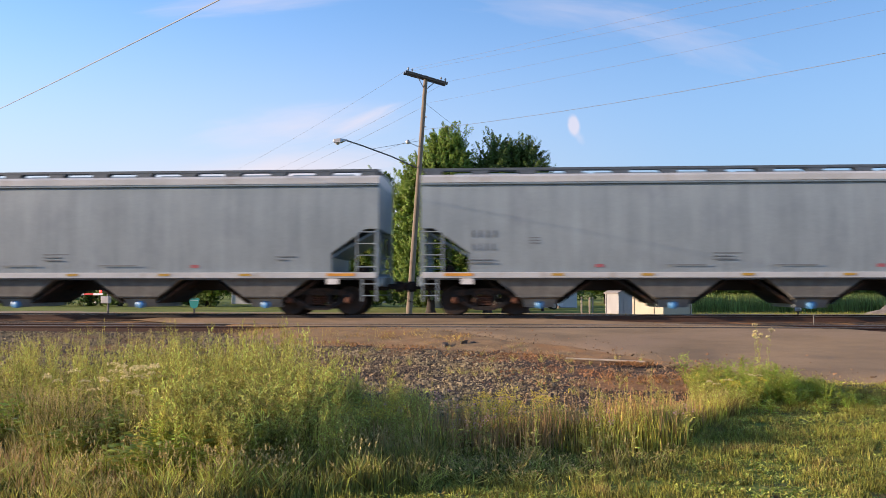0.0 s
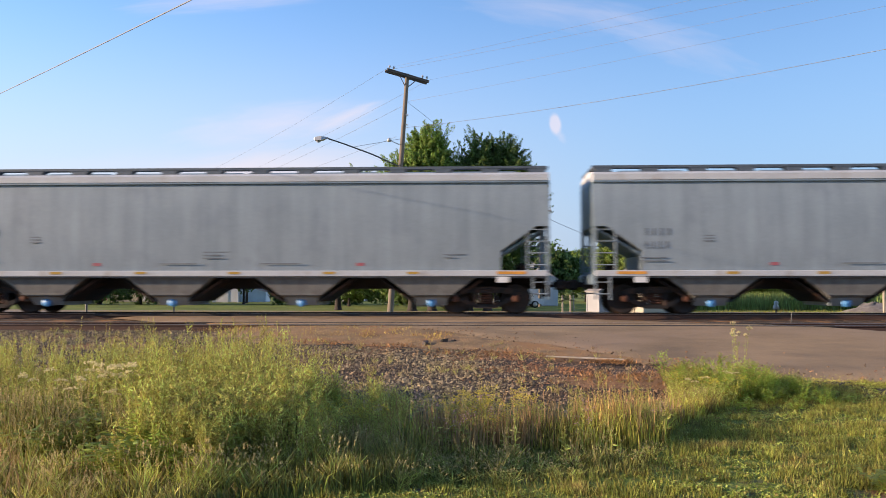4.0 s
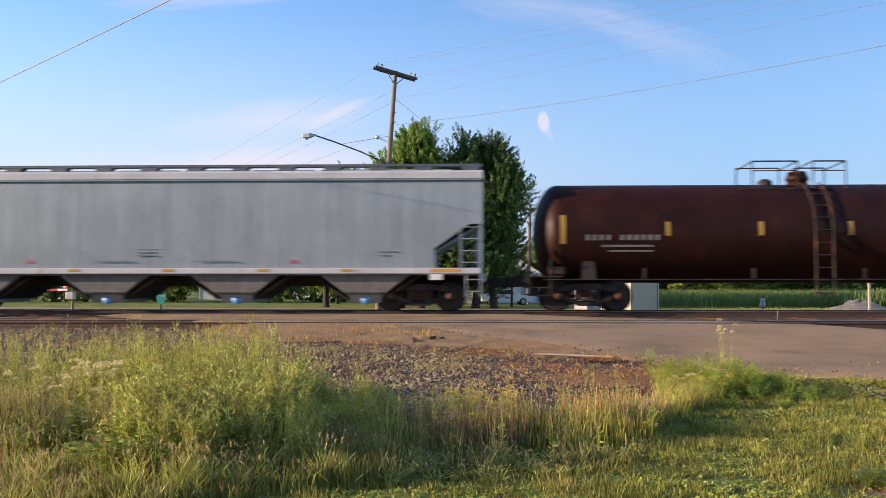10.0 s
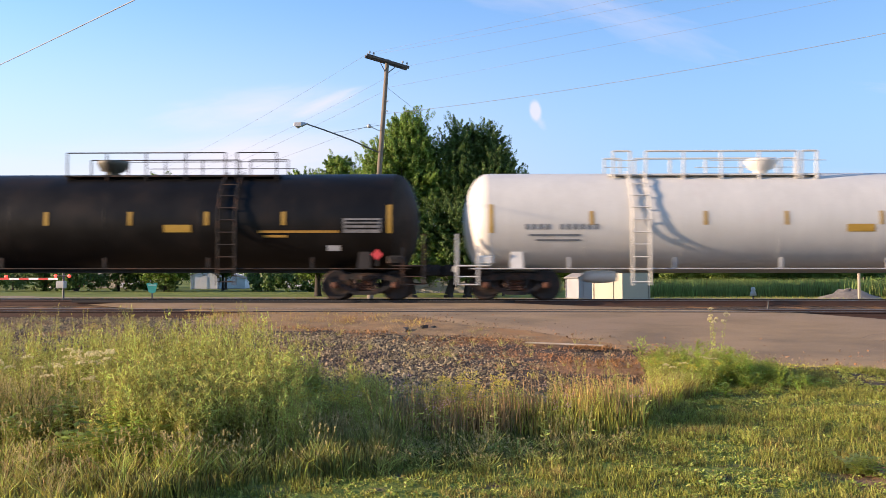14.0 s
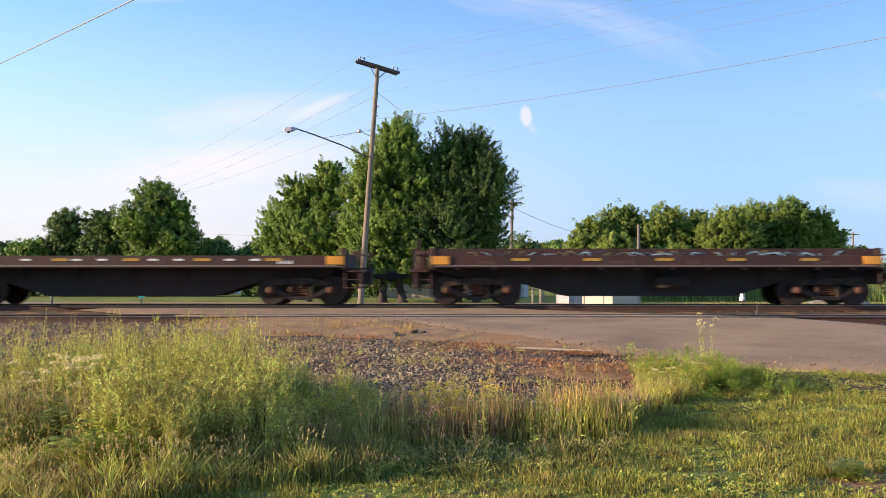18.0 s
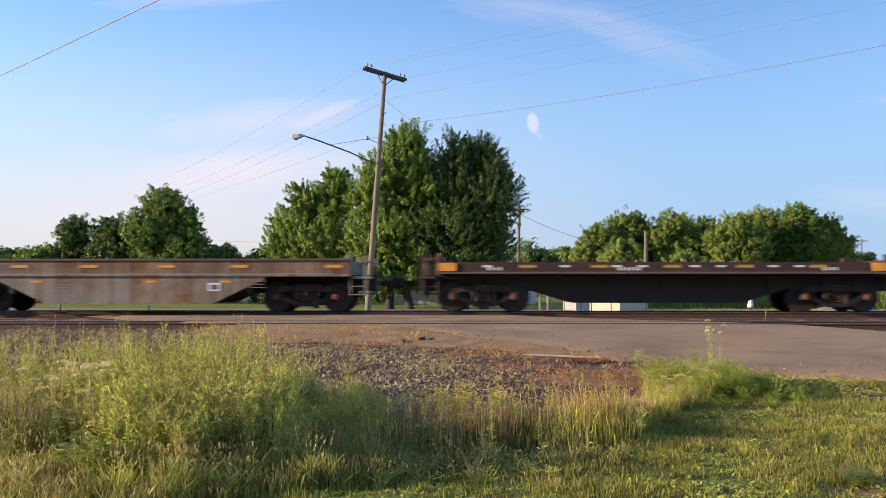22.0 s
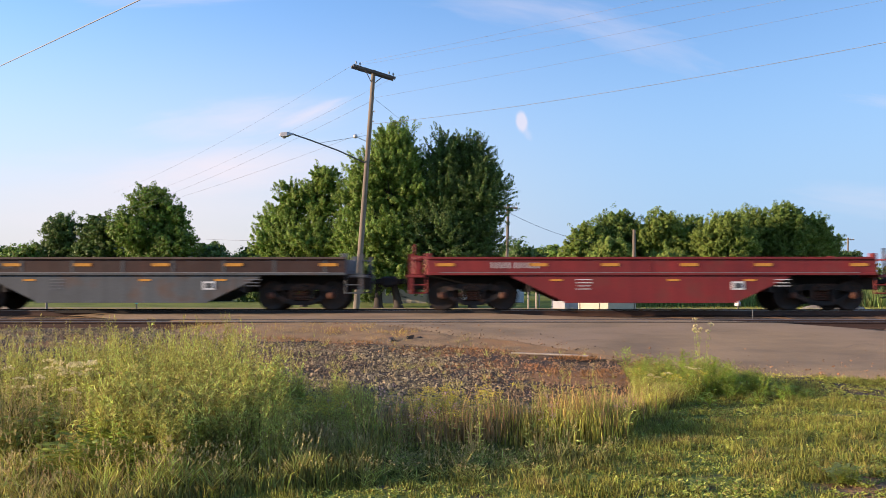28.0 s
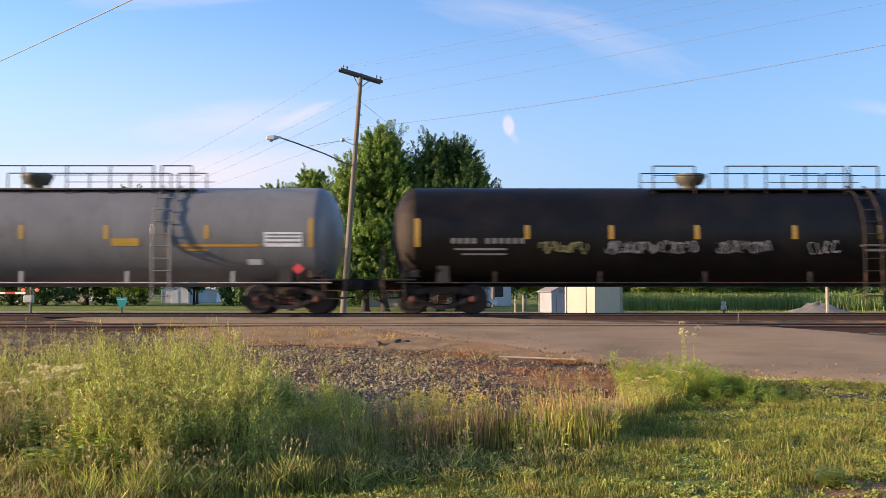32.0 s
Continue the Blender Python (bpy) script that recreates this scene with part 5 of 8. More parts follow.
def ends(car, h, d, end_paint, paint, rng):
    """End bulkheads, posts, steps and the hand brake stand."""
    accent, end_paint = end_paint, paint
    for e in (-1, 1):
        part("end_platform", Shape().box(e * (h - 0.22) - 0.25, e * (h - 0.22) + 0.25, -1.5, 1.5, 0.98, 1.06), end_paint, car)
        part("end_wall", Shape().box(e * (d - 0.04) - 0.04, e * (d - 0.04) + 0.04, -1.43, 1.43, 1.1, 1.52), paint, car)
        for y in (-1.42, 1.42):
            part("corner_post", Shape().box(e * (d - 0.05) - 0.09, e * (d - 0.05) + 0.09, y - 0.08, y + 0.08, 1.05, 1.68, 0.02), accent if e < 0 else end_paint, car)
            part("end_post", Shape().box(e * (h - 0.10) - 0.05, e * (h - 0.10) + 0.05, y - 0.05, y + 0.05, 0.5, 1.66), end_paint, car)
            s = Shape()
            for z in (0.52, 0.76):
                s.tube((e * (h - 0.08), y, z), (e * (h - 0.55), y, z), 0.02, 6)
            s.tube((e * (h - 0.55), y, 0.5), (e * (h - 0.55), y, 1.0), 0.02, 6)
            part("step", s, end_paint, car)
        part("end_rail", Shape().tube((e * (h - 0.1), -1.42, 1.5), (e * (h - 0.1), 1.42, 1.5), 0.025, 6), end_paint, car)
    part("brake_stand", Shape().box(-h + 0.16, -h + 0.42, -1.3, -0.9, 1.05, 1.62, 0.03), accent, car)
    part("brake_bracket", Shape().box(-h + 0.30, -h + 0.72, -1.48, -1.36, 1.50, 1.60, 0.02), accent, car)
    part("brake_wheel", Shape().lathe([(0, 0.05), (0, 0.24), (0.04, 0.24), (0.04, 0.05)], "x", 16, centre=(-h + 0.10, 0.47, 1.8)), end_paint, car)


def slab_car(paint, label, side_h=0.30, sprayed=None, seed=1):
    """Flat car with a low edge over a deep centre girder coloured as if shadowed."""
    rng = random.Random(seed)
    car = thing("slab_flat_car", label, "flat car", "low steel-carrying cars of the train")
    h, d = LOW_HALF, LOW_DECK
    for y in (-1.50, 1.50):
        part("side_channel", Shape().box(-d, d, y - 0.06, y + 0.06, 1.16, 1.16 + side_h, 0.012), paint, car)
        part("rub_rail", Shape().box(-d, d, y - 0.09, y + 0.09, 1.12, 1.17), RIB_RUST, car)
        part("worn_edge", Shape().box(-d + 0.2, d - 0.2, y - 0.094, y + 0.094, 1.165, 1.178), LETTER_DIM, car, "scuffed bright edge")
    part("deck", Shape().box(-d, d, -1.44, 1.44, 1.18, 1.26), FLAT_DARK, car)
    # recessed girder: shadow below the deck put into its colour
    for y in (-0.75, 0.75):
        part("girder", Shape().prism([(-d + 4.0, 0.27), (d - 4.0, 0.27), (d - 2.5, 0.74), (d - 0.4, 0.86), (d - 0.4, 1.16), (-d + 0.4, 1.16), (-d + 0.4, 0.86), (-d + 2.5, 0.74)], y - 0.03, y + 0.03), FLAT_DARK, car, "deep girder, shadow put into its near-black")
    part("centre_sill", Shape().box(-h - 0.1, h + 0.1, -0.3, 0.3, 0.62, 1.12), FLAT_DARK, car)
    for i in range(7):
        x = -d + 1.6 + i * (2 * d - 3.2) / 6
        part("crossbearer", Shape().prism([(x - 0.05, 0.7), (x + 0.05, 0.7), (x + 0.05, 1.14), (x - 0.05, 1.14)], -0.9, 0.9), FLAT_DARK, car)
    if sprayed:
        s = Shape().box(-d, d, -1.47, -1.43, 1.18, 1.66, 0.01)
        part("side_board", s, paint, car)
        part("side_board", Shape().box(-d, d, 1.43, 1.47, 1.18, 1.66, 0.01), paint, car)
        spray(car, rng, -d * 0.85, 1.26, d * 1.7, 0.32, -1.478, sprayed, 30)
        spray(car, rng, -d * 0.5, 1.26, d * 1.3, 0.30, -1.482, (SPRAY_BLUE, SPRAY_DARK, SPRAY_BLUE), 16)
        me = Shape().box(-0.06, 0.06, -1.53, -1.47, 1.05, 1.2).mesh("lug")
        for i in range(12):
            part("lug", me, RIB_RUST, car, at=pose(-d + 0.8 + i * (2 * d - 1.6) / 11, 0, 0))
        part("tank_reservoir", Shape().lathe([(-0.5, 0), (-0.5, 0.2), (0.5, 0.2), (0.5, 0)], "x", 12, centre=(0.6, -0.9, 0.7)), FLAT_DARK, car)
    ends(car, h, d, paint, paint, rng)
    for e in (-1, 1):
        truck(car, e * (d - 1.36))
        part("corner_plate", Shape().box(e * (d - 0.28) - 0.25, e * (d - 0.28) + 0.25, -1.60, -1.56, 1.20, 1.44), ORANGE, car, "orange corner plate")
    ref = Shape().box(-0.24, 0.24, -1.575, -1.563, 1.30, 1.38).mesh("reflector")
    for i in range(5):
        part("reflector", ref, REFLECT, car, "yellow reflector strip", at=pose(-d * 0.6 + i * d * 0.32, 0, 0))
    if not sprayed:
        dash = Shape().box(-0.14, 0.14, -1.575, -1.563, 1.31, 1.37).mesh("red_dash")
        for i in range(14):
            x = -d * 0.78 + i * d * 0.115
            if min(abs(x + d * 0.6 - j * d * 0.32) for j in range(5)) > 0.45:
                part("red_dash", dash, RED_SIGN if i % 3 else LETTER_WHITE, car, "worn red and white reflective dash", at=pose(x, 0, 0))
    for x, w in ((-d * 0.78, 0.9), (-d * 0.2, 1.3), (d * 0.15, 0.6), (d * 0.7, 0.9)):
        part("small_print", bars(x, 1.22, (int(w * 5),), -1.562, 0.09, 0.06, 0.06), LETTER_WHITE if rng.random() < 0.4 else RIB_RUST, car)
    couplers(car, -h - 0.70, h + 0.70)
    return car


def gondola(half):
    rng = random.Random(5)
    car = thing("gondola", "black ribbed mill gondola, rusty ribs, pale blue sprayed lettering", "gondola car")
    h = half
    for y in (-1.46, 1.46):
        part("side_wall", Shape().box(-h, h, y - 0.03, y + 0.03, 0.86, 2.48), GONDOLA, car)
        part("top_rail", Shape().box(-h - 0.02, h + 0.02, y - 0.09, y + 0.09, 2.44, 2.56, 0.02), RIB_RUST, car)
        part("side_sill", Shape().box(-h, h, y - 0.07, y + 0.07, 0.74, 0.92, 0.015), GONDOLA, car)
        me = Shape().loft([[(-0.07, y - 0.10, z), (0.07, y - 0.10, z), (0.10, y + 0.05, z), (-0.10, y + 0.05, z)] for z in (0.88, 2.46)]).mesh("rib") if y < 0 else Shape().box(-0.12, 0.12, y - 0.05, y + 0.1, 0.88, 2.46).mesh("rib")
        for x in RIBS:
            part("rib", me, RIB_RUST, car, at=pose(x, 0, 0))
    part("floor", Shape().box(-h, h, -1.43, 1.43, 0.92, 1.0), FLAT_DARK, car)
    part("centre_sill", Shape().box(-h - 0.4, h + 0.4, -0.3, 0.3, 0.6, 0.9), FLAT_DARK, car)
    for e in (-1, 1):
        part("end_wall", Shape().box(e * h - 0.04, e * h + 0.04, -1.46, 1.46, 0.86, 2.54), GONDOLA, car)
        part("corner_post", Shape().box(e * h - 0.09, e * h + 0.09, -1.58, -1.50, 0.74, 2.56), RIB_RUST, car)
        for z in (1.3, 2.0):
            part("end_rib", Shape().box(e * (h + 0.08) - 0.06, e * (h + 0.08) + 0.06, -1.44, 1.44, z, z + 0.14), GONDOLA, car)
        part("ladder", ladder_shape(0.42, 0.45, 2.4, 6), GONDOLA, car, at=pose(e * (h - 0.36) - 0.21, -1.54, 0))
        truck(car, e * (h - 1.75))
    ref = Shape().box(-0.24, 0.24, -1.505, -1.493, 1.12, 1.30).mesh("reflector")
    for x in (-7.55, -4.0, -1.0, 2.0, 5.0, 7.6):
        part("reflector", ref, ORANGE if abs(x) > 6 else REFLECT, car, "orange reflector plate", at=pose(x, 0, 0))
    for i in range(4):
        part("mark_letter", bars(-6.2 + 0.18 * i, 1.85, (1,), -1.494, 0.24, 0.08), LETTER_WHITE, car, "white stencilled letter bar")
    for i in range(6):
        part("number_digit", bars(-6.25 + 0.14 * i, 1.45, (1,), -1.494, 0.2, 0.06), LETTER_WHITE, car, "white stencilled digit bar")
    part("small_plate", Shape().box(-6.05, -5.55, -1.502, -1.494, 1.12, 1.24), RED_SIGN, car)
    for x, z, ws in ((-4.9, 1.15, (0.4,)), (-7.3, 1.05, (0.3,)), (3.4, 1.35, (0.5, 0.5)), (5.3, 1.55, (0.6, 0.6, 0.5)), (7.0, 1.1, (0.3,))):
        part("small_print", lines(x, z, ws, -1.494), LETTER_WHITE, car)
    spray(car, rng, -2.35, 0.95, 5.0, 1.35, -1.560, (SPRAY_BLUE,), 7)
    spray(car, rng, -2.10, 1.00, 4.8, 1.15, -1.564, (SPRAY_BLUE, SPRAY_WHITE), 8)
    spray(car, rng, -2.20, 0.98, 4.6, 0.70, -1.568, (SPRAY_BLUE, SPRAY_DARK), 9)
    spray(car, rng, -2.5, 0.90, 5.0, 0.30, -1.572, (SPRAY_PINK, SPRAY_BLUE), 11)
    spray(car, rng, 3.6, 1.45, 0.9, 0.5, -1.494, (SPRAY_WHITE,), 3)
    couplers(car, -h - 0.55, h + 0.55)
    return car


RIBS = [-7.95, -6.35, -5.1, -4.3, -3.35, -2.35, -1.4, -0.45, 0.5, 1.45, 2.4, 3.4, 4.35, 5.1, 6.3, 7.95]


def coil_car(half):
    rng = random.Random(9)
    car = thing("coil_car", "oxide-red coil steel car under two ribbed peaked covers", "coil car")
    h = half
    part("trough", Shape().prism([(-h + 3.2, 0.28), (h - 3.2, 0.28), (h - 3.0, 1.14), (-h + 3.0, 1.14)], -1.42, 1.42), COIL_DARK, car)
    part("deck", Shape().box(-h, h, -1.48, 1.48, 1.10, 1.20, 0.02), COIL_DARK, car)
    part("bright_edge", Shape().box(-h + 0.7, h - 0.3, -1.52, -1.48, 1.18, 1.205), PALE_METAL, car, "bright worn deck edge")
    part("centre_sill", Shape().box(-h - 0.1, h + 0.1, -0.3, 0.3, 0.62, 1.12), FLAT_DARK, car)
    # two covers with upright ends, meeting in the middle, ribs standing proud
    top = lambda x: float(np.interp(x, (-6.24, -3.3, -0.1, 3.2, 5.98), (2.30, 2.50, 2.56, 2.50, 2.32)))
    for x0, x1 in ((-6.24, -0.12), (-0.02, 5.98)):
        rows = []
        for k in range(7):
            x = x0 + (x1 - x0) * k / 6
            z = top(x) + (0.03 if k % 2 else 0.0)
            rows.append([(x, -1.40, 1.21), (x, -1.40, z - 0.40), (x, -1.12, z - 0.10), (x, 0, z), (x, 1.12, z - 0.10), (x, 1.40, z - 0.40), (x, 1.40, 1.21)])
        part("cover", Shape().loft(rows), COIL_RED, car, "oxide-red coil cover, dented")
        for x in (x0 + 0.08, x0 + 2.0, x0 + 4.05, x1 - 0.08):
            z = top(x)
            s = Shape()
            pts = [(-1.43, 1.22), (-1.43, z - 0.38), (-1.14, z - 0.06), (0, z + 0.05), (1.14, z - 0.06), (1.43, z - 0.38), (1.43, 1.22)]
            for (y0, z0), (y1, z1) in zip(pts, pts[1:]):
                s.loft([[(x - 0.06, y0, z0 - 0.04), (x + 0.06, y0, z0 - 0.04), (x + 0.06, y0, z0 + 0.05), (x - 0.06, y0, z0 + 0.05)], [(x - 0.06, y1, z1 - 0.04), (x + 0.06, y1, z1 - 0.04), (x + 0.06, y1, z1 + 0.05), (x - 0.06, y1, z1 + 0.05)]])
            part("cover_rib", s, COIL_RED, car)
        part("bracing", Shape().box(x0 + 0.2, x1 - 0.2, -1.425, -1.395, 2.02, 2.08), COIL_DARK, car)
    # raking panels at both ends and the lifting yoke over the joint
    part("raking_panel", Shape().prism([(-5.55, 1.24), (-3.30, 2.12), (-3.30, 2.20), (-5.75, 1.24)][::-1], -1.45, -1.405), COIL_DARK, car)
    part("raking_panel", Shape().prism([(4.0, 1.24), (5.45, 1.24), (4.05, 1.95)], -1.43, -1.405), COIL_DARK, car)
    part("lifting_yoke", Shape().path([(-0.85, 0, 2.52), (-0.42, 0, 3.22), (0.30, 0, 3.22), (0.72, 0, 2.52)], 0.045, 6).box(-0.42, 0.30, -0.12, 0.12, 3.19, 3.27), COIL_RED, car, "red lifting yoke on the cover")
    for e in (-1, 1):
        for y in (-1.42, 1.42):
            part("end_post", Shape().box(e * (h - 0.08) - 0.06, e * (h - 0.08) + 0.06, y - 0.06, y + 0.06, 0.5, 2.0 if e < 0 else 1.3), COIL_DARK, car)
            part("end_post", Shape().box(e * (h - 0.85) - 0.07, e * (h - 0.85) + 0.07, y - 0.06, y + 0.06, 1.1, 2.0 if e < 0 else 1.3), COIL_DARK, car)
        truck(car, e * (h - 1.85))
    part("step_box", Shape().box(-h + 1.2, -h + 1.9, -1.5, -1.0, 1.2, 1.5, 0.02), COIL_DARK, car)
    ref = Shape().box(-0.22, 0.22, -1.432, -1.424, 0.42, 0.54).mesh("reflector")
    for x in (-h + 3.7, -1.75, 1.4, h - 3.5):
        part("reflector", ref, REFLECT, car, "yellow reflector", at=pose(x, 0, 0))
    for k in range(10):
        part("lettering", bars(-h + 3.95 + k * 0.185 + (0.18 if k > 3 else 0.0), 0.64, (1,), -1.425, 0.20, 0.09), LETTER_WHITE, car, "white stencilled mark")
    for x, z, ws in ((-1.5, 0.85, (0.5, 0.5)), (-0.2, 0.85, (0.3, 0.4)), (0.5, 0.8, (0.3, 0.9)), (3.0, 0.75, (0.6,)), (4.3, 0.85, (0.3, 0.3))):
        part("small_print", lines(x, z, ws, -1.425, 0.045, 0.2), LETTER_DIM, car)
    for k in range(10):
        part("side_lettering", bars(0.93 + k * 0.193, 1.48, (1,), -1.436, 0.24 if k else 0.28, 0.10), LETTER_WHITE, car, "bold white lettering")
    part("emblem", Shape().lathe([(0, 0.07), (0, 0.13), (0.006, 0.13), (0.006, 0.07)], "y", 12, centre=(0.12, -1.438, 1.62)), LETTER_FADED, car, "round white emblem")
    part("emblem", Shape().prism([(-h + 4.1, 1.55), (-h + 4.5, 1.55), (-h + 4.5, 1.85), (-h + 4.3, 1.9), (-h + 4.1, 1.8)], -1.412, -1.404), LETTER_DIM, car, "white emblem patch")
    for x, z, ws in ((-2.9, 1.98, (0.7, 0.9, 0.8, 0.7, 1.1)), (-1.0, 1.65, (0.9, 0.5))):
        part("small_print", lines(x, z, ws, -1.402, 0.035, 0.1), LETTER_FADED, car)
    couplers(car, -h - 0.25, h + 0.25)
    return car


# ---- the train: cars in order, each with the x of its middle at 0 s ----
TRAIN = []


def place(car, x):
    car.matrix_world = along_track(x, TRACK_Y)
    TRAIN.append((car, x))
    return car


def between(a, b):
    return (a + b) / 2


def build_train():
    rng = random.Random(3)
    first = covered_hopper()
    pitch = 19.745
    x0 = -3.95 + HOP_HALF - pitch
    cars = [first] + [copy_thing(first, Matrix()) for _ in range(12)]
    for i, c in enumerate(cars):
        place(c, x0 + i * pitch)
        hopper_marks(c, rng, {7: "blue", 8: "dark"}.get(i))
    dark = "black tank car, grimy, yellow reflector stripes along the flank"
    place(tank_car(15.65, 1.49, TANK_BROWN, "rust-brown tank car with white stencils and a small top platform", "general", LETTER_WHITE, seed=1, stripes=(-4.02, -1.36, 1.18, 4.13)), between(233.24, 248.99))
    place(tank_car(15.55, 1.49, TANK_BLACK, "black tank car with white stencils and a small top platform", "general", LETTER_WHITE, seed=2, stripes=(-4.5, -1.55, 1.28, 4.15)), between(250.56, 266.1))
    place(coil_car(7.9), between(267.73, 283.43))
    long_black = tank_car(18.45, 1.52, TANK_BLACK, dark, "long", seed=4)
    place(long_black, between(284.9, 303.41))
    place(tank_car(18.4, 1.52, TANK_BLACK, dark, "long", seed=6, stripes=(-4.98, -1.72, 0.77, 3.03, 5.3), placard=1.77, housing=-0.35), between(304.86, 323.26))
    place(tank_car(18.3, 1.52, TANK_WHITE, "white tank car with white railings and ladders", "long", LETTER_DARK, TANK_WHITE, seed=7, stripes=(-5.44, -2.16, 0.16, 2.86, 5.34), rails=((-4.7, -4.2), (-3.74, 0.71), (0.85, 1.29)), placard=1.87, housing=-0.07, rung=-4.28), between(324.65, 342.9))
    place(copy_thing(long_black, Matrix()), between(344.3, 362.75))
    place(copy_thing(long_black, Matrix()), between(364.3, 382.85))
    place(gondola(7.98), between(383.72, 399.67))
    middles = [408.15, 423.65, 438.95, 454.6, 470.1, 485.7, 501.3, 516.85, 532.6, 548.2, 563.7, 579.2, 594.65, 610.2, 625.9, 641.3, 656.65]
    kinds = ["slab", "low", "grey", "spray", "red", "slab", "tan", "slab", "slab", "tan", "tan", "stripe", "grey", "stripe", "brown", "slate", "red"]
    for i, (kind, x) in enumerate(zip(kinds, middles)):
        orange_end = ORANGE if i in (1, 2, 3, 5, 6, 11, 12, 13) else None
        if kind == "slab":
            c = slab_car(FLAT_BROWN, "flat car with a rust-brown edge over a shadow-dark girder", seed=i)
        elif kind == "low":
            c = slab_car(FLAT_BROWN, "rust-brown low-sided flat car sprayed with faded paint", sprayed=(SPRAY_OLIVE, SPRAY_BLUE, SPRAY_DARK, SPRAY_OLIVE), seed=i)
        elif kind == "brown":
            c = slab_car(FLAT_BROWN, "dark brown low-sided flat car with orange plates", side_h=0.46, seed=i)
        elif kind == "stripe":
            c = fishbelly_car(FLAT_BLUE, "dark slate car with fish-bellied plates and a faded orange stripe", orange_end, i, None, LETTER_YELLOW, FLAT_BROWN, LETTER_ORANGE)
        elif kind == "red":
            c = fishbelly_car(FLAT_RED, "low-sided red car with fish-bellied plates and orange reflectors", ORANGE if i == 4 else FLAT_RED, i, (SPRAY_WHITE,) if i == 4 else None, LETTER_WHITE)
        elif kind == "slate":
            c = fishbelly_car(FLAT_SLATE, "low-sided slate-grey car with fish-bellied plates, rusty top rail", orange_end, i, top=FLAT_BROWN)
        elif kind == "tan":
            c = fishbelly_car(FLAT_TAN, "low-sided tan-grey car with fish-bellied plates, rust-stained top", orange_end, i, top=FLAT_TOP)
        else:
            c = fishbelly_car(FLAT_GREY, "low-sided pale grey car with fish-bellied plates" + (", dark sprayed letters" if kind == "spray" else ", rust-stained"), orange_end, i, (SPRAY_DARK,) if kind == "spray" else None)
        place(c, x)
    place(tank_car(16.5, 1.46, TANK_BLACK, "clean black tank car with white stencils and a yellow placard", "plain", LETTER_WHITE, seed=9, stripes=(-4.39, -1.3, 1.44, 4.49)), between(665.08, 681.5))
    place(tank_car(18.6, 1.52, TANK_BLACK, dark, "long", seed=5, stripes=(-4.71, -2.45, -0.25, 2.46, 5.17), rails=((-4.46, -4.03), (-3.61, 1.3)), placard=-0.51, housing=0.0, rung=-4.3), between(682.5, 701.2))
    place(copy_thing(long_black, Matrix()), between(702.66, 721.19))
    place(tank_car(18.4, 1.52, TANK_GREY, "grey tank car with yellow placards and a pale side rail", "grey", LETTER_YELLOW, seed=10, stripes=(-5.37, -2.48, 0.0, 2.46, 5.38), rails=((-1.58, 3.6), (3.84, 4.74)), placard=2.62, housing=-0.26, rung=3.85), between(722.72, 741.19))
    last = place(tank_car(18.4, 1.52, TANK_BLACK, "black tank car with white and olive sprayed lettering", "long", LETTER_WHITE, seed=14, stripes=(-5.2, -2.75, -0.25, 2.6, 5.1), rails=((-1.35, -0.1), (0.85, 4.4), (4.55, 5.4)), placard=6.3, housing=0.0, rung=4.6), 751.85)
    for x, w, mats, n in ((-4.85, 1.4, (SPRAY_OLIVE,), 4), (-2.95, 2.7, (LETTER_DIM,), 8), (0.3, 1.6, (LETTER_DIM,), 5), (3.0, 0.9, (LETTER_DIM,), 2)):
        spray(last, rng, x, 1.78, w, 0.36, -1.53, mats, n * 2)


build_train()

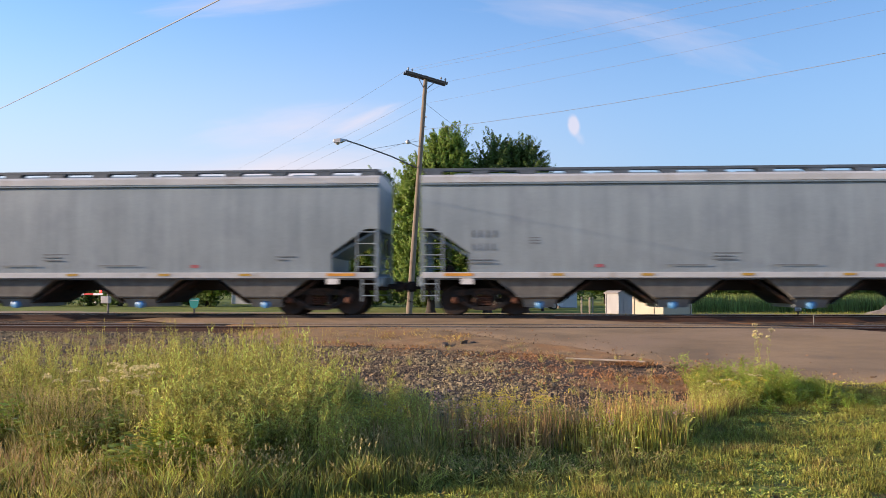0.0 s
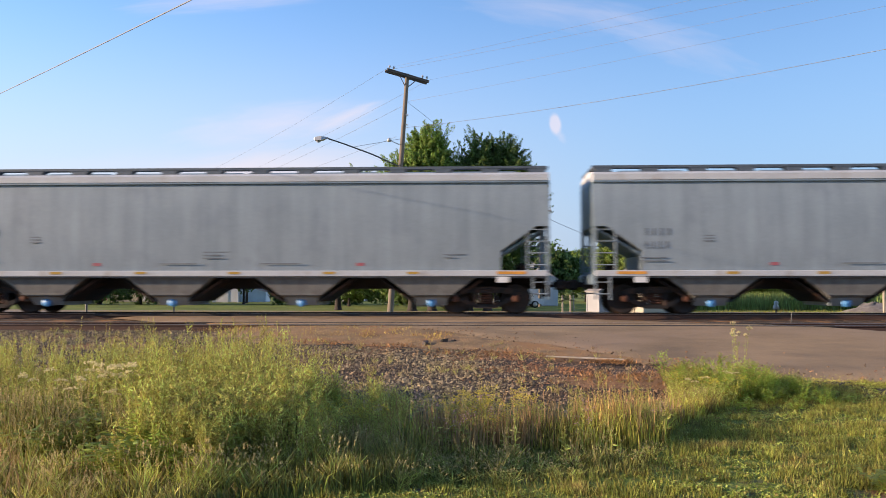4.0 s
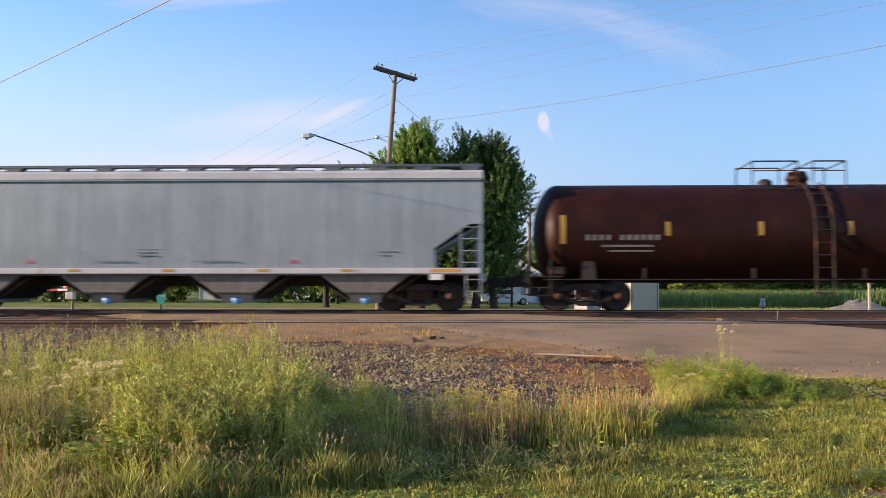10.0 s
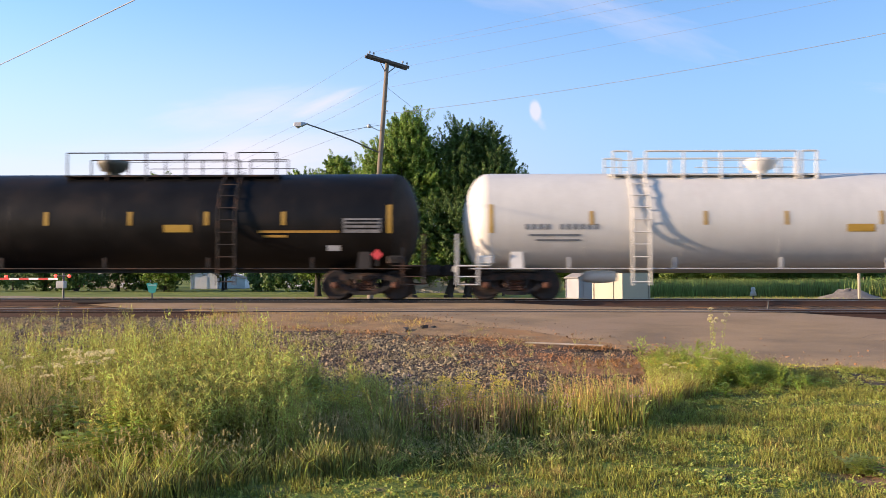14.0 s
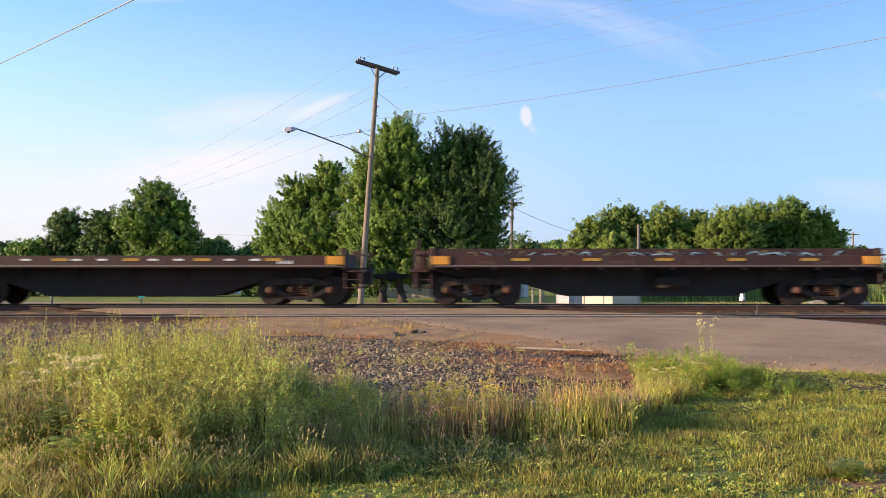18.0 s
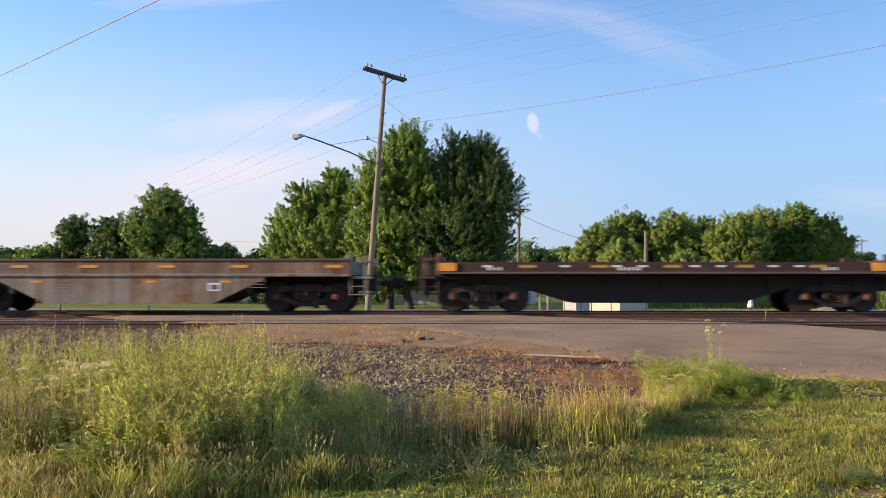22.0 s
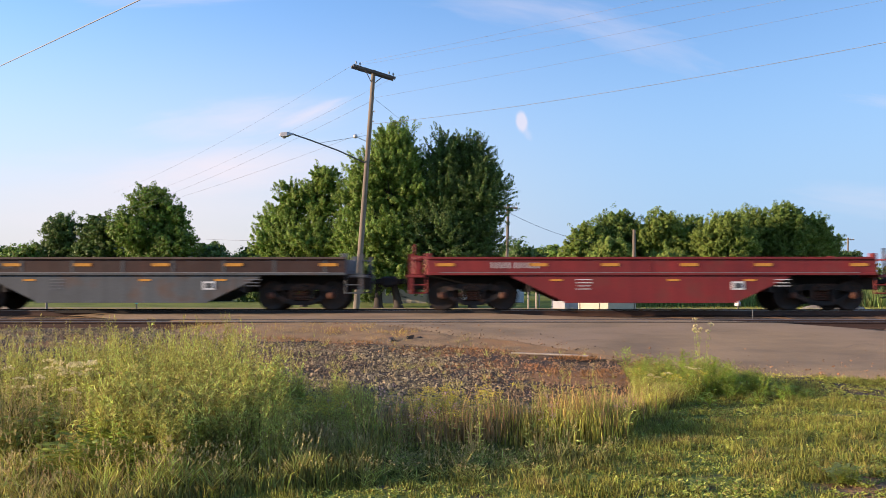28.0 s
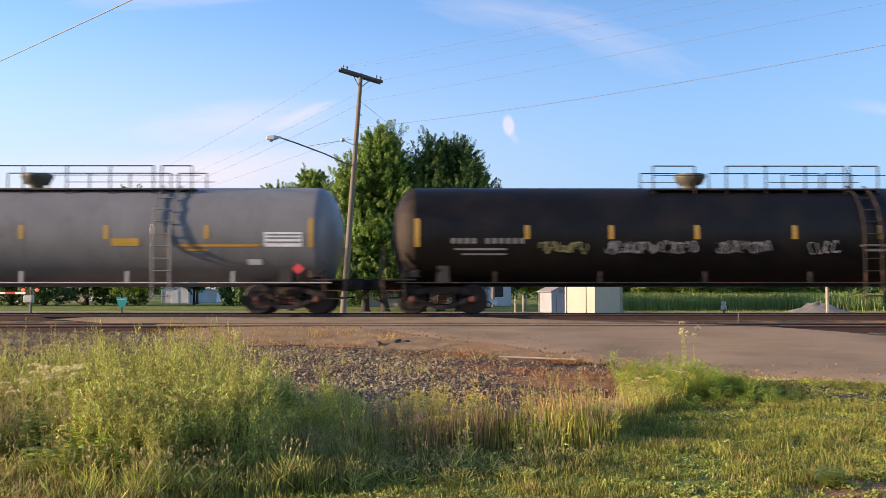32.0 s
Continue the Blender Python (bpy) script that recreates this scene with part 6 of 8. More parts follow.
# ---- poles, wires and signs beyond the tracks ----
def utility_pole():
    base, top = Vector((-7.335, 44, -0.82)), Vector((-6.455, 44.0, 11.72))
    p = thing("utility_pole", "leaning weathered wooden utility pole with a dark crossarm", "utility pole", where=Matrix.Translation(base))
    d = top - base
    part("shaft", Shape().tube((0, 0, 0), d, 0.165, 14, 0.105), POLE, p)
    c = d * 0.990
    a, b = Vector((-1.0, -0.52, 0.22)), Vector((1.0, 0.50, -0.22))
    s = Shape()
    ax = (b - a).normalized()
    up = Vector((0, 0, 1))
    side = ax.cross(up).normalized()
    up = side.cross(ax)
    ring = lambda q: [q + side * i * 0.05 + up * j * 0.065 for i, j in ((-1, -1), (1, -1), (1, 1), (-1, 1))]
    off = side * 0.17 if side.y < 0 else -side * 0.17
    part("crossarm", s.loft([ring(c + a + off), ring(c + b + off)]), CROSSARM, p)
    part("crossarm", Shape().loft([ring(c + a - off), ring(c + b - off)]), CROSSARM, p)
    for q in (0.55, -0.55):
        part("brace", Shape().tube(c + off + ax * q, c - d.normalized() * 0.62, 0.022, 6), CROSSARM, p)
    ins = Shape().lathe([(0, 0.02), (0.08, 0.02), (0.09, 0.055), (0.15, 0.05), (0.19, 0.03), (0.19, 0.0)], "z", 10).mesh("insulator")
    for q in (-1.02, -0.80, 0.78, 1.02):
        part("insulator", ins, INSULATOR, p, at=Matrix.Translation(c + off + ax * q + up * 0.06))
    for z in (0.83, 0.79):
        part("spool", Shape().lathe([(-0.06, 0.05), (0, 0.03), (0.06, 0.05)], "x", 8, centre=tuple(d * z + Vector((0.16, -0.1, 0)))), INSULATOR, p)
    # street lamp on a long arm with a stay
    k = d * ((6.93 + 0.82) / d.z)
    tip = Vector((-10.45, 42.0, 8.12)) - base
    bend = k.lerp(tip, 0.72) + Vector((0, 0, 0.15))
    lamp = part("lamp_arm", Shape().path([k, k.lerp(bend, 0.5) + Vector((0, 0, 0.06)), bend, tip + Vector((0.3, 0.15, 0.03))], 0.036, 8), SIGN_POST, p, "long dark lamp arm")
    part("stay", Shape().tube(d * 0.735, k.lerp(bend, 0.86), 0.010, 5), WIRE, lamp)
    h = Shape().loft([[tip + Vector((x, -w, z0)), tip + Vector((x, w, z0)), tip + Vector((x, w * 0.7, z1)), tip + Vector((x, -w * 0.7, z1))] for x, w, z0, z1 in
                      ((-0.34, 0.06, -0.06, 0.02), (-0.28, 0.15, -0.10, 0.08), (0.05, 0.16, -0.10, 0.11), (0.22, 0.09, -0.03, 0.08), (0.36, 0.05, -0.01, 0.06))])
    part("lamp_head", h, LAMP_METAL, p, "dull cobra-head lamp housing")
    part("lens", Shape().lathe([(-0.10, 0.0), (-0.08, 0.09), (0.0, 0.12)], "z", 12, centre=tuple(tip + Vector((-0.12, 0, -0.10)))), INSULATOR, p)
    g = Vector((-7.32, 43.6, 8.26)) - base
    part("yard_light", Shape().lathe([(-0.10, 0.02), (-0.08, 0.09), (0.02, 0.12), (0.10, 0.06), (0.12, 0.0)], "z", 12, centre=tuple(g)), LAMP_METAL, p, "small round yard light")
    part("yard_light_arm", Shape().tube(g, d * 0.705, 0.018, 6), LAMP_METAL, p)


def span(points, sag, r, label="thin sagging overhead wire", material=None):
    """A wire between two places, hanging by sag in the middle."""
    a, b = Vector(points[0]), Vector(points[1])
    pts = [a.lerp(b, t) - Vector((0, 0, sag * 4 * t * (1 - t))) for t in (i / 14 for i in range(15))]
    solo("overhead_wire", Shape().path(pts, r, 5), material or WIRE, label, "wire", "overhead wires")


def wires():
    span(((-6.62, 44, 8.95), (15.1, 22, 7.8)), 0.35, 0.0095, "stout overhead service wire")
    span(((-32.6, 40, 7.54), (-1.74, 9.0, 4.75)), 0.10, 0.0105, "pale overhead wire close to the viewer", WIRE_PALE)
    for a, b in (((-7.42, 43.5, 11.93), (15.7, 22, 10.45)), ((-7.20, 43.6, 11.88), (18.5, 22, 10.3)), ((-5.45, 44.5, 11.5), (19.7, 22, 10.3)), ((-6.43, 44, 10.3), (20.3, 22, 9.85))):
        span((a, b), 0.12, 0.0048)
    span(((-6.58, 44, 10.13), (-40.8, 92, 8.92)), 0.5, 0.007)
    span(((-7.0, 44, 8.5), (-41.0, 92, 8.5)), 0.3, 0.007)
    span(((-7.42, 43.5, 11.90), (-41.6, 91.5, 10.7)), 0.5, 0.006)
    span(((-5.45, 44.5, 11.48), (-39.6, 92.5, 10.3)), 0.5, 0.006)
    span(((-6.60, 44, 10.4), (-4.75, 46.0, 9.1)), 0.0, 0.008)
    span(((0.5, 85, 7.9), (14, 118, 6.2)), 0.6, 0.02)
    span(((-36, 105, 6.4), (-14, 90, 5.8)), 0.3, 0.018)
    span(((-75, 120, 6.0), (-50, 100, 6.2)), 0.4, 0.018)


def plain_pole(name, label, x, y, z1, r, arm=0.0):
    z0 = ground_z(x, y) - 0.05
    p = thing(name, label, "utility pole", where=pose(x, y, z0))
    part("shaft", Shape().tube((0, 0, 0), (0.28 if arm else 0.06, 0, z1 - z0), r, 10, r * 0.8), POLE, p)
    if arm:
        part("crossarm", Shape().box(-arm, arm, -0.06, 0.06, z1 - z0 - 0.45, z1 - z0 - 0.30), CROSSARM, p, at=pose(0.27, 0, 0))
        for q in (-0.9, -0.4, 0.4, 0.9):
            part("insulator", Shape().tube((q * arm + 0.27, 0, z1 - z0 - 0.3), (q * arm + 0.27, 0, z1 - z0 - 0.12), 0.04, 6), INSULATOR, p)


def crossing_gate(x=-24.55, y=46.0):
    z = ground_z(x, y)
    g = thing("crossing_gate", "lowered red and white crossing gate with lit red lamps", "crossing gate", where=pose(x, y, z - 0.02))
    part("mast", Shape().tube((0, 0, 0), (0, 0, 2.2), 0.06, 10), SIGN_POST, g)
    part("base", Shape().box(-0.25, 0.25, -0.25, 0.25, 0, 0.18, 0.03), SIGN_POST, g)
    part("mechanism_box", Shape().box(-0.2, 0.25, -0.45, -0.1, 0.85, 1.25, 0.03), LAMP_METAL, g)
    zz = 1.36
    for i in range(10):
        part("gate_stripe", Shape().box(-0.15 - (i + 1) * 0.55, -0.15 - i * 0.55, -0.33, -0.29, zz - 0.055, zz + 0.055), RED_PAINT if i % 2 else WHITE_PAINT, g)
    for q in (-1, 1):
        part("target", Shape().lathe([(0, 0.0), (0, 0.25), (0.02, 0.25), (0.02, 0.0)], "y", 18, centre=(q * 0.38, -0.1, 2.05)), RUBBER, g)
        part("lamp", Shape().lathe([(-0.03, 0.0), (-0.02, 0.09), (0.0, 0.09)], "y", 14, centre=(q * 0.38, -0.12, 1.52)), RED_LIGHT, g, "lit red signal lamp")
    part("lamp_bar", Shape().tube((-0.5, -0.05, 1.52), (0.5, -0.05, 1.52), 0.03, 8), SIGN_POST, g)
    part("gate_lamp", Shape().lathe([(-0.04, 0.0), (-0.03, 0.09), (0.03, 0.09), (0.04, 0)], "y", 12, centre=(-3.1, -0.31, zz + 0.12)), RED_LIGHT, g, "small lit red gate lamp")


def sign():
    x, y = -21.25, 50
    z = ground_z(x, y)
    s = thing("road_sign", "small teal shield-shaped road sign on a dark post", "sign", where=pose(x, y, z - 0.02, 0, 0, 6))
    part("post", Shape().box(-0.04, 0.04, -0.03, 0.03, 0, 1.0), SIGN_POST, s)
    part("panel", Shape().prism([(-0.20, 0.58), (0.0, 0.50), (0.20, 0.58), (0.33, 1.08), (0.17, 1.13), (0.0, 1.06), (-0.17, 1.13), (-0.33, 1.08)], -0.05, -0.03), TEAL, s, "plain teal shield-shaped panel")
    part("border", Shape().prism([(-0.25, 0.98), (0.25, 0.98), (0.25, 1.01), (-0.25, 1.01)], -0.056, -0.052), WHITE_PAINT, s)


def gable_box(name, label, x, y, wx, wy, eave, ridge, turn, wall, roof, category="shed", door=True, windows=()):
    """A small building: walls with corner trim, gabled roof with overhang, door and windows."""
    z = ground_z(x, y)
    b = thing(name, label, category, where=pose(x, y, z - 0.04, 0, 0, turn))
    hx, hy = wx / 2, wy / 2
    part("wall", Shape().prism([(-hx, 0), (hx, 0), (hx, eave), (0, ridge), (-hx, eave)], -hy, hy), wall, b)
    o = 0.14
    slope = (ridge - eave) / hx
    for q in (-1, 1):
        pts = [(0, ridge + 0.02), (q * (hx + o), eave - slope * o + 0.02), (q * (hx + o), eave - slope * o + 0.09), (0, ridge + 0.09)]
        part("roof", Shape().prism(pts if q < 0 else pts[::-1], -hy - o, hy + o), roof, b)
    for cx in (-hx, hx):
        for cy in (-hy, hy):
            part("corner_trim", Shape().box(cx - 0.05, cx + 0.05, cy - 0.05, cy + 0.05, 0, eave - 0.02), wall, b)
    if door:
        part("door", Shape().box(-0.42, 0.42, -hy - 0.04, -hy - 0.004, 0.05, min(2.0, eave - 0.15), 0.01), wall, b)
        part("vent", Shape().box(-0.2, 0.2, -hy - 0.03, -hy - 0.004, eave - 0.05, eave + 0.15), GREY_ROOF, b)
    for wxp, wz, ww, wh in windows:
        w = part("window", Shape().box(wxp - ww / 2 - 0.06, wxp + ww / 2 + 0.06, -hy - 0.05, -hy - 0.01, wz - 0.06, wz + wh + 0.06), WHITE_PAINT, b)
        part("pane", Shape().box(wxp - ww / 2, wxp + ww / 2, -hy - 0.06, -hy - 0.052, wz, wz + wh), GLASS_DARK, w)
    part("base_course", Shape().box(-hx - 0.02, hx + 0.02, -hy - 0.02, hy + 0.02, 0.0, 0.12), GREY_ROOF, b)
    return b


def parked_car(x, y, turn, paint, label):
    z = ground_z(x, y)
    c = thing("parked_car", label, "car", where=pose(x, y, z, 0, 0, turn))
    body = [(-2.2, 0.35), (2.2, 0.35), (2.25, 0.75), (1.35, 0.92), (0.75, 1.42), (-1.0, 1.45), (-1.75, 0.98), (-2.2, 0.9)]
    part("body", Shape().prism(body, -0.86, 0.86), paint, c)
    part("side_window", Shape().prism([(0.62, 0.96), (0.45, 1.34), (-0.9, 1.37), (-1.35, 0.98)][::-1], -0.875, -0.862), GLASS_DARK, c)
    part("windscreen", Shape().prism([(1.30, 0.95), (0.80, 1.38), (0.84, 1.40), (1.34, 0.97)], -0.7, 0.7), GLASS_DARK, c)
    for wx in (-1.35, 1.4):
        for q in (-1, 1):
            w = part("wheel", Shape().lathe([(-0.1, 0.0), (-0.1, 0.29), (-0.07, 0.32), (0.07, 0.32), (0.1, 0.29), (0.1, 0.0)], "y", 16, centre=(wx, q * 0.8, 0.32)), RUBBER, c)
            part("rim", Shape().lathe([(-0.012, 0.0), (-0.012, 0.19), (0.0, 0.2), (0.0, 0.0)], "y", 12, centre=(wx, q * 0.905, 0.32)), LAMP_METAL, w)
    for q in (-1, 1):
        part("headlight", Shape().box(2.2, 2.26, q * 0.6 - 0.16, q * 0.6 + 0.16, 0.62, 0.76), INSULATOR, c)


def gravel_pile():
    x, y = 22.0, 60.0
    s = Shape()
    rings = []
    for r, h in ((1.0, 0.0), (0.85, 0.28), (0.6, 0.62), (0.3, 0.95), (0.05, 1.05)):
        rings.append([(2.0 * r * math.cos(a) * (1 + 0.18 * math.sin(3 * a + r * 4)), 1.6 * r * math.sin(a), 0.62 * h * (1 + 0.2 * math.sin(2 * a + 9 * r))) for a in (i * math.tau / 26 for i in range(26))])
    s.loft(rings, smooth=True)
    solo("mound", s, GRAVEL_PILE, "low mound of grey gravel in the grass", "mound", where=pose(x, y, ground_z(x, y) - 0.03))


def trackside_bits():
    x, y = 8.18, 31.0
    z = ground_z(x, y)
    m = thing("trackside_marker", "small white rounded marker on a stake", "marker", where=pose(x, y, z))
    part("stake", Shape().tube((0, 0, -0.02), (0, 0, 0.5), 0.03, 8), SIGN_POST, m)
    part("cap", Shape().lathe([(0.44, 0.0), (0.44, 0.11), (0.56, 0.10), (0.60, 0.06), (0.66, 0.085), (0.72, 0.06), (0.74, 0.0)], "z", 14), WHITE_PAINT, m, "white rounded cap")
    x, y = 6.9, 24.7
    solo("marker_rod", Shape().tube((0, 0, -0.3), (0.02, 0, 0.08), 0.016, 6), SIGN_POST, "thin rusty rod beside the track", "rod", where=pose(x, y, 0))
    x, y = 17.0, 45.0
    z = ground_z(x, y)
    m = thing("wooden_post", "pale wooden post with an orange top", "post", where=pose(x, y, z))
    part("post", Shape().box(-0.055, 0.055, -0.055, 0.055, -0.05, 1.72, 0.015), BOARD, m)
    part("orange_top", Shape().box(-0.14, 0.14, -0.07, 0.07, 1.68, 1.80, 0.02), ORANGE, m)
    for x in (2.8, 3.9, 1.9, 2.4):
        y = 62 + 3 * math.sin(x * 5)
        solo("fence_post", Shape().box(-0.06, 0.06, -0.06, 0.06, -0.05, 1.15, 0.015), BOARD, "grey wooden fence post in the grass", "fence post", "posts in the grass", where=pose(x, y, ground_z(x, y)))


utility_pole()
wires()
plain_pole("utility_pole", "distant wooden utility pole with a crossarm", 0.45, 85, 8.6, 0.16, 0.9)
plain_pole("utility_pole", "short bare wooden pole beside the trees", 11.2, 75, 5.45, 0.17)
plain_pole("utility_pole", "far utility pole with a crossarm", 61.3, 160, 9.2, 0.17, 1.1)
crossing_gate()
sign()
gable_box("signal_bungalow", "cream metal signal bungalow with a shallow gable roof", 6.0, 50.3, 1.95, 2.6, 2.25, 2.62, -42, CREAM, ROOF_PALE, "signal hut")
gable_box("garden_shed", "small pale grey shed with a gable roof", 4.5, 58.5, 1.5, 2.0, 1.45, 1.80, 20, GREY_WALL, GREY_ROOF)
gable_box("garage", "small white garage with a grey gable roof", -42.9, 120, 3.5, 5.5, 1.9, 2.6, 8, WHITE_WALL, GREY_ROOF, "garage")
gable_box("garage", "low pale blue shed beside the garage", -39.4, 121, 3.4, 4, 1.5, 2.0, 8, BLUE_WALL, GREY_ROOF, "shed", False)
gable_box("house", "white house with dark windows behind the trees", -8.3, 88, 7.5, 7.0, 3.0, 5.2, 0, CREAM, GREY_ROOF, "house", True, ((-2.4, 1.0, 0.9, 1.2), (2.4, 1.0, 0.9, 1.2)))
gable_box("house", "white house with dark windows behind the trees", -0.5, 92, 5.5, 7.0, 2.8, 4.6, 0, WHITE_WALL, GREY_ROOF, "house", True, ((-1.6, 1.0, 0.9, 1.1), (1.6, 1.0, 0.9, 1.1)))
gable_box("house", "pale house in the shade of trees", -58, 128, 9, 7.0, 2.8, 4.6, 0, CREAM, GREY_ROOF, "house", True, ((-2.6, 1.0, 1.2, 1.1), (2.6, 1.0, 1.2, 1.1)))
gable_box("house", "pale house in the shade of trees", -30, 132, 8, 7.0, 2.8, 4.6, 0, WHITE_WALL, GREY_ROOF, "house", True, ((-2.6, 1.0, 1.2, 1.1), (2.6, 1.0, 1.2, 1.1)))
parked_car(-1.5, 78, 8, CAR_WHITE, "white parked car in front of the house")
parked_car(-57.5, 108, 4, CAR_RED, "red parked car by the far road")
parked_car(-49.5, 112, 184, CAR_WHITE, "white parked car by the far road")
gravel_pile()
trackside_bits()
solo("back_road", Shape().loft([[(x, 57.2, -0.80), (x, 60.4, -0.82), (x, 60.4, -0.86), (x, 57.2, -0.86)] for x in (-400, -60, -30, 0, 30, 60, 400)]), ASPHALT, "pale back road running along the railway", "road", kind="structure")

# ---- trees ----
def leaf_cloud(rng, lobes, count, leaf, shell=0.55, dense=1.1, rise=0.25, fill=0.0):
    """Leaves in small rounded sprays over the lobes; gaps stay between the sprays."""
    vs = []
    up = np.array([0, 0, 1.0])
    for cx, cy, cz, rx, ry, rz in lobes:
        area = 4 * math.pi * ((rx * ry + rx * rz + ry * rz) / 3)
        tufts = max(12, int(area * dense))
        d = rng.normal(size=(tufts, 3))
        d /= np.linalg.norm(d, axis=1)[:, None]
        rad = rng.uniform(shell, 1.0, tufts) ** 0.6
        rad *= 1 + 0.14 * np.sin(d[:, 0] * 5 + cx) * np.cos(d[:, 2] * 6 + cz) + rng.normal(0, 0.06, tufts)
        centre = d * rad[:, None] * np.array([rx, ry, rz]) + np.array([cx, cy, cz])
        axis = d * 0.8 + up * 0.7 + rng.normal(size=d.shape) * 0.3
        axis /= np.linalg.norm(axis, axis=1)[:, None]
        e = rng.normal(size=(tufts, count, 3))
        e /= np.linalg.norm(e, axis=2)[..., None]
        size = rng.uniform(0.45, 1.15, (tufts, 1, 1)) * leaf * 4.6
        run = rng.uniform(0, 1, (tufts, count, 1))
        off = e * size * rng.uniform(0.3, 1, (tufts, count, 1)) ** 0.5 * np.array([1, 1, 0.75]) * (1 - 0.6 * run) + axis[:, None] * run * (rise + size * 0.8)
        pts = (centre[:, None] + off).reshape(-1, 3)
        nor = e.reshape(-1, 3) * 0.9 + np.repeat(d, count, 0) * 0.5 + rng.normal(size=pts.shape) * 0.45 + up * 0.25
        nor /= np.linalg.norm(nor, axis=1)[:, None]
        a = np.cross(nor, rng.normal(size=pts.shape))
        a /= np.linalg.norm(a, axis=1)[:, None]
        b = np.cross(nor, a)
        deep = np.repeat(rad < 0.8, count)[:, None]
        s = leaf * rng.uniform(0.6, 1.2, (len(pts), 1)) * np.where(deep, 1.7, 1.0)
        a, b = a * s, b * s * 0.62
        vs.append(np.stack([pts - a, pts + a, pts + b * 1.7], 1))
        # larger leaves deep inside close the crown
        m = int(area * fill)
        e = rng.normal(size=(m, 3))
        e /= np.linalg.norm(e, axis=1)[:, None]
        pts = e * rng.uniform(0.15, 0.72, (m, 1)) * np.array([rx, ry, rz]) + np.array([cx, cy, cz])
        a = np.cross(rng.normal(size=pts.shape), up)
        a /= np.linalg.norm(a, axis=1)[:, None]
        b = np.cross(a, rng.normal(size=pts.shape))
        b /= np.linalg.norm(b, axis=1)[:, None]
        a, b = a * leaf * 3.2, b * leaf * 2.2
        vs.append(np.stack([pts - a, pts + a, pts + b * 1.7], 1))
    v = np.concatenate(vs)
    return v.reshape(-1, 3), np.arange(len(v) * 3).reshape(-1, 3)


def tree(label, x, y, lobes, leaf=0.2, n=28, seed=1, material=None, trunk=0.28, name="tree", stems=1, shell=0.38, rise=0.25, dense=2.4):
    """lobes: (x, z, radius across, radius up) in metres from the foot, at the tree's own depth."""
    rng = np.random.default_rng(seed)
    r2 = random.Random(seed)
    z = ground_z(x, y)
    t = thing(name, label, "tree", where=pose(x, y, z - 0.05))
    full = []
    for lx, lz, rw, rh in lobes:
        full.append((lx, r2.uniform(-0.35, 0.35) * rw, lz, rw, rw * 0.9, rh))
    v, f = leaf_cloud(rng, full, n, leaf, shell, dense, rise, 0.0 if stems == 0 or trunk < 0.15 else 0.12 / leaf ** 2)
    mesh_stuff("crown", v, f, None, [material or LEAF], "", "", parent=t)
    s = Shape()
    mean_x = sum(l[0] for l in full) / len(full)
    low = min(l[2] - l[5] for l in full)
    for k in range(stems):
        bx = (k - (stems - 1) / 2) * trunk * 4.5
        fork = Vector((bx + (mean_x - bx) * 0.25, 0, max(low + 0.4, 1.4)))
        mid = Vector((bx + (mean_x - bx) * 0.1, 0, fork.z * 0.5))
        s.tube((bx, 0, 0), (bx, 0, 0.25), trunk * 1.35, 10, trunk).tube((bx, 0, 0.25), mid, trunk, 10, trunk * 0.85).tube(mid, fork, trunk * 0.85, 10, trunk * 0.7)
        for i, (lx, ly, lz, rw, rd, rh) in enumerate(full):
            if i % stems != k:
                continue
            knee = fork.lerp(Vector((lx, ly, lz)), 0.5) + Vector((r2.uniform(-0.3, 0.3), r2.uniform(-0.3, 0.3), 0.2))
            s.tube(fork, knee, trunk * 0.45, 7, trunk * 0.3).tube(knee, (lx, ly, lz + rh * 0.5), trunk * 0.3, 6, trunk * 0.08)
            for j in range(4):
                a = r2.uniform(0, 6.28)
                s.tube(knee.lerp(Vector((lx, ly, lz)), 0.3 * j), (lx + math.cos(a) * rw * 0.8, ly + math.sin(a) * rd * 0.8, lz + r2.uniform(-0.3, 0.8) * rh), trunk * 0.14, 5, trunk * 0.04)
    part("trunk", s, BARK, t, "forked brown trunk and limbs")
    return t


